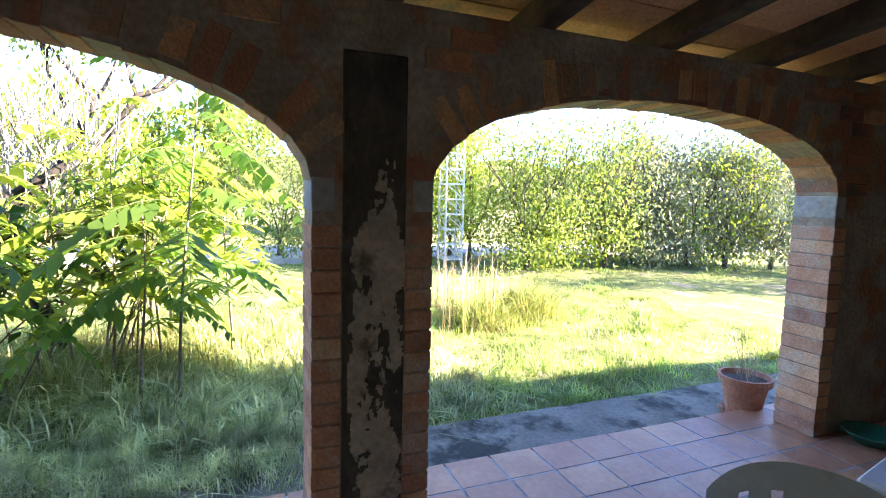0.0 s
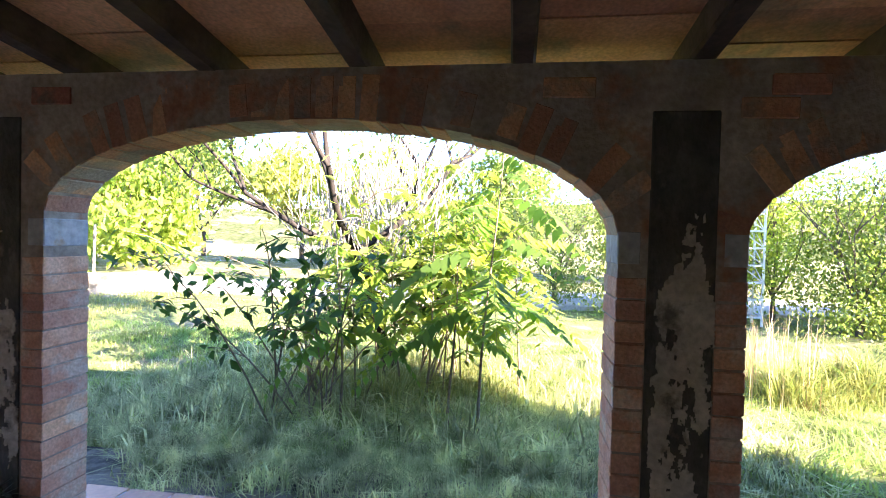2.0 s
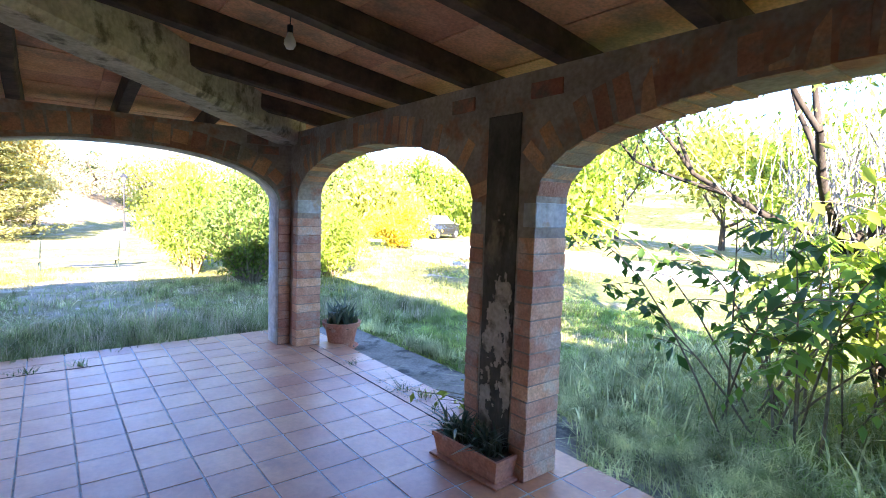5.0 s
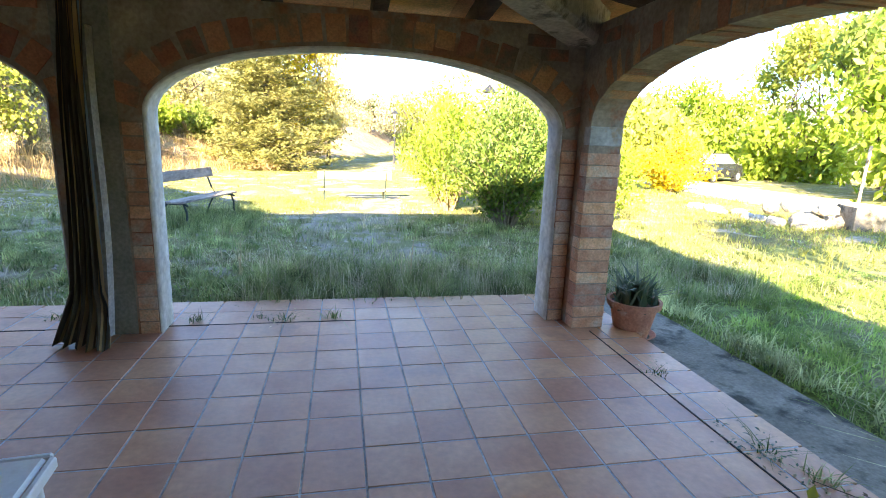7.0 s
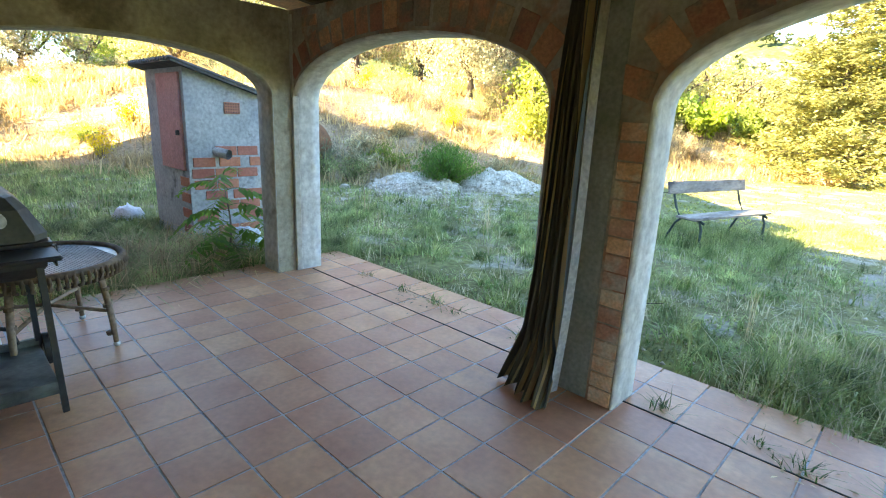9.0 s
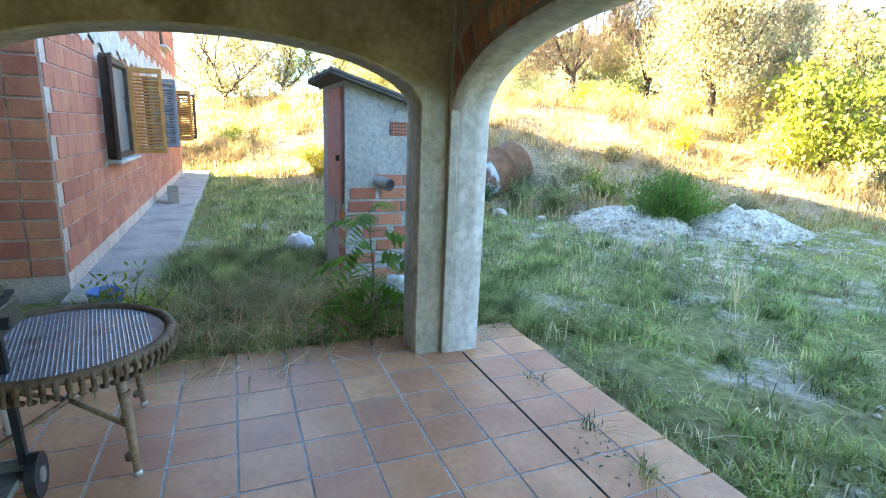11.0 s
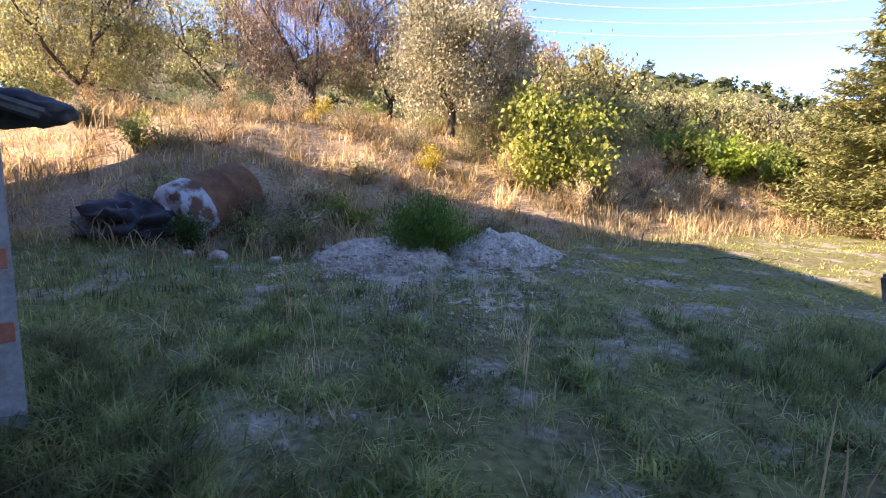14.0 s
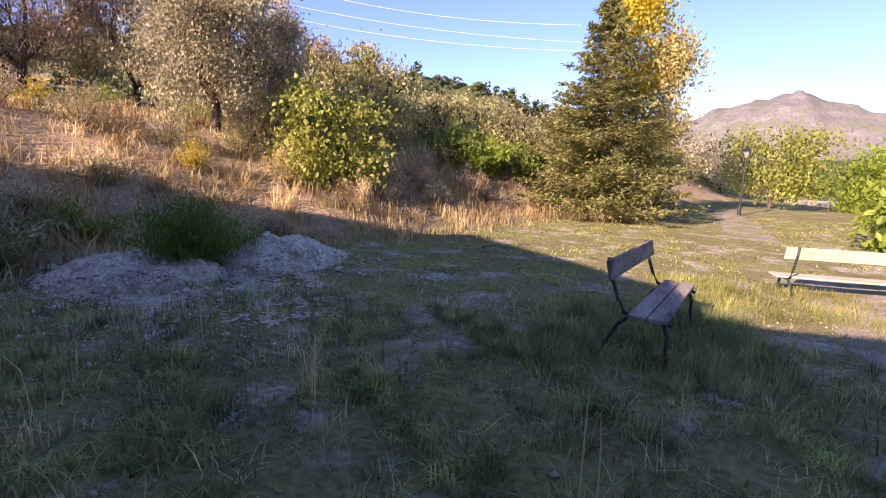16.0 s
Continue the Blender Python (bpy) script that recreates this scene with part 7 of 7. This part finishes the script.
po = bmesh.new()
tube(po, [(18.2, 15.8, -0.2), (18.25, 15.8, 1.9)], 0.05, 8)
solo("fence_post", po, M["wood_old"], "grey wooden post beside the lane", "post")


def street_lamp(x, y):
    t = thing("street_lamp", "old black lantern lamp post in the field", "street lamp", at_ground(x, y))
    bm = bmesh.new()
    tube(bm, [(0, 0, -0.1), (0, 0, 0.5), (0, 0, 0.55), (0, 0, 2.75)], [0.09, 0.08, 0.05, 0.04], 10)
    part("pole", bm, M["black_metal"], t)
    l2 = bmesh.new()
    lathe(l2, [(0.06, 2.75), (0.15, 3.05), (0.15, 3.07)], 6)
    part("lantern", l2, M["pane"], t)
    l3 = bmesh.new()
    lathe(l3, [(0.22, 3.05), (0.20, 3.09), (0.05, 3.24), (0.0, 3.30)], 6)
    part("cap", l3, M["black_metal"], t)


street_lamp(3.35, 33.0)
street_lamp(4.4, 15.9)
for k in range(3):
    wv = bmesh.new()
    x0, z0, x1, z1 = ((-61.5, 38.8, -26.7, 32.8), (-71.8, 37.6, -29.0, 30.1), (-71.1, 34.5, -30.2, 28.0))[k]
    pts = []
    for q in range(13):
        f = -0.6 + 2.1 * q / 12
        pts.append((x0 + (x1 - x0) * f, 118.0, z0 + (z1 - z0) * f - 2.0 * (f + 0.6) * (1.5 - f) + 1.5))
    tube(wv, pts, 0.045, 4)
    solo("power_line", wv, M["wire"], "thin overhead power line against the sky", "cable")


def ridge(name, az0, az1, dist, depth, heights, mt, label, seed, amp, n=90, m=14):
    """A hill seen as a ridge: heights in degrees of elevation at even steps of azimuth (left of north), rising from its foot."""
    v, f = [], []
    for i in range(n + 1):
        s = i / n
        az = radians(az0 + (az1 - az0) * s)
        q = s * (len(heights) - 1)
        k = min(int(q), len(heights) - 2)
        e = heights[k] + (heights[k + 1] - heights[k]) * smooth01(q - k)
        H = (dist + depth) * math.tan(radians(float(e)))
        for j in range(m + 1):
            g = j / m
            d = dist + depth * g * 1.25
            z = H * math.sin(min(g / 0.8, 1.0) * math.pi / 2) ** 1.15 * (1 if g <= 0.8 else 1 - (g - 0.8) * 2)
            z += amp * H * (noise.noise(Vector((i * 0.35, j * 0.5, seed))) + 0.6 * noise.noise(Vector((i * 0.11, j * 0.2, seed + 5)))) * min(1, g * 2)
            v.append((-math.sin(az) * d - 3.2, math.cos(az) * d + 5.6, z - 1.5 - dist * 0.006))
    for i in range(n):
        for j in range(m):
            a = i * (m + 1) + j
            f.append((a, a + m + 1, a + m + 2, a + 1))
    ob = solo(name, quads_mesh(name, v, f, mt, True), None, label, "hill", "structure")
    return v


hv = ridge("backdrop", 80, -12, 120, 90, [10, 11, 11.5, 10.5, 11.5, 11.2, 11.0, 10.6, 9.0, 6.9, 4.2, 1.8], M["hill"], "wooded hill beyond the terrace", 2.0, 0.10)
ridge("backdrop", 4, -77, 2600, 1500, [2.6, 3.2, 3.8, 4.4, 5.4, 6.7, 7.3, 8.1, 6.9, 6.1, 5.6, 5.2, 5.0, 4.8, 5.0, 4.6, 4.4, 4.2, 4.4, 4.2, 4.0, 3.8, 3.6, 3.4, 3.2, 3.0, 2.8, 2.6], M["mountain"], "bare rocky mountain in the distance", 9.0, 0.09, 160, 16)
ridge("backdrop", 20, -100, 500, 400, [1.6, 1.8, 2.2, 2.4, 2.0, 2.2, 2.4, 2.0, 2.6], M["hill"], "low green foothills in the distance", 14.0, 0.2)
ridge("backdrop", -60, -190, 160, 120, [3, 4, 5, 4.5, 5, 6, 5], M["hill"], "wooded rise beyond the lane", 22.0, 0.15)
# pines scattered over the hill
rh = np.random.default_rng(77)
hv = np.array(hv)
sel = hv[rh.integers(0, len(hv), 520)]
sel = sel[sel[:, 2] > 3]
cl = []
for p in sel:
    hgt = rh.uniform(2.0, 4.5)
    k = 46
    q = rh.normal(0, 1, (k, 3))
    q /= np.linalg.norm(q, axis=1)[:, None]
    cl.append(p + q * np.array([hgt * 0.42, hgt * 0.42, hgt * 0.5]) * rh.uniform(0.5, 1.0, (k, 1)) + np.array([rh.normal(0, 2), rh.normal(0, 2), hgt * 0.5]))
tagged(new("hill_woods", leaf_cloud("hill_woods", np.concatenate(cl), 1.3, M["leaf_pine"], 0.7, 0.1, 0.8, 78)), "distant pines dotted over the hill", "trees", "", "stuff")

# ---- pieces: jamb bricks, voussoirs, wall bricks, concrete strips, render linings ----
COURSE = 0.103
BRICK_H = 0.092


def brick_mesh(dx, dy, dz, mt, seed):
    """A brick with slightly worn corners, centred."""
    r = random.Random(seed)
    bm = bmesh.new()
    box(bm, -dx / 2, dx / 2, -dy / 2, dy / 2, -dz / 2, dz / 2, bevel=0.004)
    for v in bm.verts:
        v.co += Vector((r.uniform(-1, 1), r.uniform(-1, 1), r.uniform(-1, 1))) * 0.002
    return bm_mesh("brick", bm, mt)


def piece(name, me, parent, m):
    o = new(name, me)
    o.parent = parent
    o.matrix_basis = m
    return o


jamb_e = [brick_mesh(XA2 - XA + 0.012, 0.135, BRICK_H, M["brick"], k) for k in range(4)]
jamb_n = [brick_mesh(0.135, 0.06, BRICK_H, M["brick"], 10 + k) for k in range(4)]
rb = random.Random(5)
# east arcade: brick jambs on both sides of every opening
for u0, u1 in EAST:
    for edge, s in ((u0, -1), (u1, 1)):
        for c in range(15):
            piece("brick", jamb_e[(c * 3 + int(u0 * 7)) % 4], wall_east, pose((XA + XA2) / 2 + rb.uniform(-0.004, 0.004), edge + s * 0.0655 - s * 0.006, 0.05 + c * COURSE, 0, 0, rb.uniform(-0.6, 0.6)))
        cap = boxes((XA - 0.003, XA2 + 0.003, edge - s * 0.006, edge + s * 0.10, 1.60, 1.755), bevel=0.006)
        part("impost", cap, M["impost"], wall_east, "grey rendered impost block")


def ring(parent, axis, u0, u1, face, depth, mt, radial=0.125, step=0.105, off=0.0):
    """Voussoirs along an arch, standing a little proud of the wall face."""
    us = [u0 + (u1 - u0) * k / 400 for k in range(401)]
    pts = [(u, arch_z(u, u0, u1)) for u in us]
    acc, k, start = 0.0, 0, None
    dist = [0.0]
    for a, b in zip(pts, pts[1:]):
        dist.append(dist[-1] + math.hypot(b[0] - a[0], b[1] - a[1]))
    total = dist[-1]
    n = int(total / step)
    mes = [brick_mesh(step - 0.013 - 0.006 * (q % 2), depth - 0.004 * (q % 3), radial - 0.045 * (q % 4 == 2) - 0.02 * (q % 5 == 1), mt, 50 + q) for q in range(9)]
    jig = random.Random(int(u0 * 10))
    for k in range(n):
        d = (k + 0.5) * total / n
        i = min(range(len(dist)), key=lambda q: abs(dist[q] - d))
        i0, i1 = max(i - 3, 0), min(i + 3, 400)
        ang = math.atan2(pts[i1][1] - pts[i0][1], pts[i1][0] - pts[i0][0])
        u, z = pts[i]
        cu, cz = u - math.sin(ang) * (radial / 2 + off), z + math.cos(ang) * (radial / 2 + off)
        m = pose(cu, face, cz) if axis == "x" else pose(face, cu, cz, 0, 0, 90)
        piece("voussoir", mes[jig.randrange(9)], parent, m @ Matrix.Rotation(-ang + jig.uniform(-0.03, 0.03), 4, "Y"))


for u0, u1 in EAST:
    ring(wall_east, "y", u0, u1, (XA + XA2) / 2, XA2 - XA + 0.006, M["brick_arch"], 0.235, 0.112, -0.008)
for k, (u0, u1) in enumerate(NORTH):
    ring(wall_north, "x", u0, u1, YE + 0.028, 0.07, M["brick_dark"], 0.20, 0.165, 0.03)

# dull wall bricks left bare among the mortar of the east wall's inner face
wb = [brick_mesh(0.02, 0.24, BRICK_H, M["brick_dark"], 30 + k) for k in range(4)]
wn_ = [brick_mesh(0.24, 0.02, BRICK_H, M["brick_dark"], 36 + k) for k in range(4)]


def wall_bricks(parent, axis, lo, hi, openings, face, meshes, chance, seed):
    r = random.Random(seed)
    for c in range(17, 25):
        z = 0.05 + c * COURSE
        u = lo + (0.125 if c % 2 else 0.0)
        while u < hi:
            clear = z + 0.06 < Z_TOP
            for a, b in openings:
                if a - 0.15 < u < b + 0.15:
                    ua = min(max(u, a), b)
                    clear = clear and z - 0.06 > max(arch_z(min(max(u - 0.12, a), b), a, b), arch_z(ua, a, b), arch_z(min(max(u + 0.12, a), b), a, b)) + 0.235
            if axis == "y" and z < 2.42 and (-2.32 < u < -1.68 or 1.28 < u < 1.94):
                clear = False
            if axis == "x" and -1.95 < u < -1.3:
                clear = False
            if clear and r.random() < chance * (1.4 if c > 21 else 0.8):
                m = pose(face, u, z, r.uniform(-0.8, 0.8)) if axis == "y" else pose(u, face, z, 0, r.uniform(-0.8, 0.8))
                piece("brick", meshes[r.randrange(4)], parent, m)
            u += 0.25


wall_bricks(wall_east, "y", -5.6, 5.0, EAST, XA - 0.001, wb, 0.72, 3)
wall_bricks(wall_north, "x", -4.6, 2.1, NORTH, YE - 0.001, wn_, 0.5, 4)
# narrow brick strips on the inner face of the north pillars
for x in (-1.26 - 0.075, 2.02 + 0.075):
    for c in range(16):
        piece("brick", jamb_n[c % 4], wall_north, pose(x, YE + 0.018, 0.05 + c * COURSE))

# concrete columns between the brick jambs
for name, spec in (("concrete_column", (XA - 0.006, XA + 0.1, -2.15, -1.85, 0.0, 2.31)), ("concrete_column", (XA - 0.006, XA + 0.1, 1.46, 1.76, 0.0, 2.31))):
    cbm = bmesh.new()
    box(cbm, *spec, bevel=0.008)
    part(name, cbm, M["concrete"], wall_east, "dark stained concrete column strip")


def flaking_render(y0, y1, z_full, z_top, seed, cover):
    """A thin skin of pale render that has flaked off a concrete column in ragged islands."""
    c = 0.008
    jit = random.Random(int(seed))
    ny_, nz_ = int((y1 - y0) / c), int(z_top / c)
    bm = bmesh.new()
    grid = {}

    def vert(i, k):
        if (i, k) not in grid:
            j1, j2 = jit.uniform(-0.45, 0.45) * c, jit.uniform(-0.45, 0.45) * c
            grid[i, k] = bm.verts.new((XA - 0.010 - 0.002 * noise.noise(Vector((i * 0.12, k * 0.12, seed))), y0 + i * c + j1, k * c + j2))
        return grid[i, k]

    for i in range(ny_):
        for k in range(2, nz_):
            y, z = i * c, k * c
            v = noise.noise(Vector((y * 5, z * 2.6, seed))) + 0.55 * noise.noise(Vector((y * 15, z * 9, seed + 3))) + 0.35 * noise.noise(Vector((y * 45, z * 26, seed + 7)))
            edge = min(y, y1 - y0 - y) / 0.05
            fade = max(0.0, (z - z_full) / (z_top - z_full)) * 1.3
            if v + cover - fade - 0.35 * max(0.0, 1 - edge) > 0:
                bm.faces.new((vert(i, k), vert(i + 1, k), vert(i + 1, k + 1), vert(i, k + 1)))
    bmesh.ops.recalc_face_normals(bm, faces=bm.faces)
    rim = bmesh.ops.extrude_edge_only(bm, edges=[e for e in bm.edges if e.is_boundary])
    for v in rim["geom"]:
        if isinstance(v, bmesh.types.BMVert):
            v.co.x = XA - 0.005
    part("render_patch", bm, M["cream_patch"], wall_east, "flaking cream render on the column")


flaking_render(-2.15, -1.87, 1.45, 2.0, 4.0, 0.14)
flaking_render(1.46, 1.74, 0.75, 1.9, 9.0, 0.2)
cbm = bmesh.new()
box(cbm, -1.80, -1.42, YE - 0.006, YE + 0.1, 0.0, 2.50, bevel=0.008)
part("concrete_column", cbm, M["column_green"], wall_north, "grey-green concrete column strip")


# pale render on the north arch soffits, jambs and the corner pillar
def lining(parent, axis, u0, u1, v0, v1, mt, t=0.014):
    us = arch_us(u0, u1, 36)
    inner = [(u0, 0.0)] + [(u, arch_z(u, u0, u1)) for u in us] + [(u1, 0.0)]
    bm = bmesh.new()
    cen = ((u0 + u1) / 2, 1.2)

    def off(p):
        d = math.hypot(p[0] - cen[0], p[1] - cen[1])
        return (p[0] - (p[0] - cen[0]) / d * t, p[1] - ((p[1] - cen[1]) / d * t if p[1] > 0.01 else 0))

    def vert(u, v, z):
        j = 0.003 * noise.noise(Vector((u * 6, v * 9, z * 6)))
        return bm.verts.new((u + j, v, z + j) if axis == "x" else (v, u + j, z + j))

    dense = []
    for a, b in zip(inner, inner[1:]):
        n = 12 if abs(b[1] - a[1]) > 0.8 else 1
        dense += [(a[0] + (b[0] - a[0]) * k / n, a[1] + (b[1] - a[1]) * k / n) for k in range(n)]
    dense.append(inner[-1])
    cols = [[vert(*((off(p)[0], v, off(p)[1]))) for v in (v0, v0 + (v1 - v0) * 0.33, v0 + (v1 - v0) * 0.67, v1)] for p in dense]
    back = [[vert(p[0], v, p[1]) for v in (v0, v1)] for p in dense]
    for k in range(len(dense) - 1):
        for q in range(3):
            bm.faces.new((cols[k][q], cols[k + 1][q], cols[k + 1][q + 1], cols[k][q + 1]))
        bm.faces.new((back[k][0], back[k + 1][0], cols[k + 1][0], cols[k][0]))
        bm.faces.new((cols[k][3], cols[k + 1][3], back[k + 1][1], back[k][1]))
    bmesh.ops.recalc_face_normals(bm, faces=bm.faces)
    part("render_lining", bm, mt, parent, "pale trowelled render on the arch", smooth=True)


for u0, u1 in NORTH:
    lining(wall_north, "x", u0, u1, YE - 0.004, YE2 + 0.004, M["plaster_white"])
for u0, u1 in WEST:
    lining(wall_west, "y", u0, u1, XB2 - 0.004, XB + 0.004, M["plaster_mid"])
part("render_coat", boxes((XB - 0.02, -4.78, YE - 0.012, YE + 0.05, 0.0, 2.5), bevel=0.004), M["plaster_mid"], wall_north, "rendered corner pillar face")

# house blocks on the near stretch of the facade and on its raw end
hbm = [brick_mesh(0.275, 0.02, 0.205, M["house_brick"], 70 + k) for k in range(3)]
house_wall = [o for o in house.children if o.name.startswith("wall")][0]
openings_h = [(-11.0, -9.54, 1.0, 2.48), (-14.5, -13.0, 1.0, 2.48), (-18.7, -16.8, 1.0, 2.48), (-13.75, -12.65, 3.3, 4.6), (-17.55, -16.45, 3.3, 4.6)]
near, rest_v, rest_f = 0, [], []
for c in range(22):
    z = 0.24 + c * 0.218
    if 2.50 < z < 2.80:
        continue
    for k in range(46):
        x = -7.45 - k * 0.287 - (0.143 if c % 2 else 0)
        if x < -20.0 or any(a - 0.1 < x < b + 0.1 and c0 - 0.1 < z < c1 + 0.1 for a, b, c0, c1 in openings_h):
            continue
        if x > -12.4 and z < 3.4:
            piece("brick", hbm[(k + c) % 3], house_wall, pose(x, 2.272, z))
        else:
            b0 = len(rest_v)
            for dx, dz in ((-0.137, -0.102), (0.137, -0.102), (0.137, 0.102), (-0.137, 0.102)):
                rest_v.append((x + dx, 2.281, z + dz))
            for dx, dz in ((-0.137, -0.102), (0.137, -0.102), (0.137, 0.102), (-0.137, 0.102)):
                rest_v.append((x + dx * 1.03, 2.269, z + dz * 1.03))
            rest_f += [(b0, b0 + 1, b0 + 2, b0 + 3), (b0, b0 + 4, b0 + 5, b0 + 1), (b0 + 1, b0 + 5, b0 + 6, b0 + 2), (b0 + 2, b0 + 6, b0 + 7, b0 + 3), (b0 + 3, b0 + 7, b0 + 4, b0)]
far_blocks = part("blockwork", quads_mesh("blockwork", rest_v, rest_f, M["house_brick_far"]), None, house_wall)
tagged(far_blocks, kind="stuff")
ebm = [brick_mesh(0.03, 0.26, 0.16, M["house_brick"], 80 + k) for k in range(3)]
for c in range(14):
    for k in range(2):
        piece("brick", ebm[(c + k) % 3], house_wall, pose(-7.296, 2.12 - k * 0.28, 0.2 + c * 0.185))

# floor tiles
TX, TY = 0.305, 0.318
tile_me = []
for k in range(5):
    bm = bmesh.new()
    box(bm, -TX / 2 + 0.005, TX / 2 - 0.005, -TY / 2 + 0.005, TY / 2 - 0.005, -0.02, 0.0, bevel=0.0025)
    tile_me.append(bm_mesh("tile", bm, M["tile"]))
half_v, half_f = [], []
rt = random.Random(8)
count = 0
spots = []
ix0, iy0 = -0.028, 4.08
for i in range(-17, 10):
    for j in range(-37, 7):
        x, y = ix0 + TX * (i + 0.5), iy0 + TY * (j + 0.5)
        if not (XB2 - 0.05 < x - TX / 2 + 0.1 and x + TX / 2 < 2.73 and y + TY / 2 < 6.0):
            continue
        if y < 1.55 and x < -0.95:
            continue
        if y < -6.8:
            continue
        spots.append((x, y))
spots.sort(key=lambda p: math.hypot(p[0] + 0.6, p[1] - 3.6))
for k, (x, y) in enumerate(spots):
    z = rt.uniform(-0.0015, 0.0015)
    if k < 300:
        o = piece("tile", tile_me[rt.randrange(5)], floor, pose(x, y, z, rt.uniform(-0.15, 0.15), rt.uniform(-0.15, 0.15), rt.choice((0, 180))))
    else:
        b0, h, g = len(half_v), TX / 2 - 0.005, TY / 2 - 0.005
        half_v += [(x - h, y - g, z - 0.012), (x + h, y - g, z - 0.012), (x + h, y + g, z - 0.012), (x - h, y + g, z - 0.012)]
        h, g = h - 0.0025, g - 0.0025
        half_v += [(x - h, y - g, z), (x + h, y - g, z), (x + h, y + g, z), (x - h, y + g, z)]
        half_f += [(b0 + 4, b0 + 5, b0 + 6, b0 + 7), (b0, b0 + 1, b0 + 5, b0 + 4), (b0 + 1, b0 + 2, b0 + 6, b0 + 5), (b0 + 2, b0 + 3, b0 + 7, b0 + 6), (b0 + 3, b0, b0 + 4, b0 + 7)]
ft = part("tile_field", quads_mesh("tile_field", half_v, half_f, M["tile_far"]), None, floor)
tagged(ft, kind="stuff")

# open expansion joint along the outer rows of tiles
part("expansion_joint", boxes((-4.75, 0.28, 5.345, 5.357, -0.02, 0.0035), (2.30, 2.31, 1.95, 4.9, -0.02, 0.0035)), M["dark_joint"], floor, "dark open joint between the tiles")
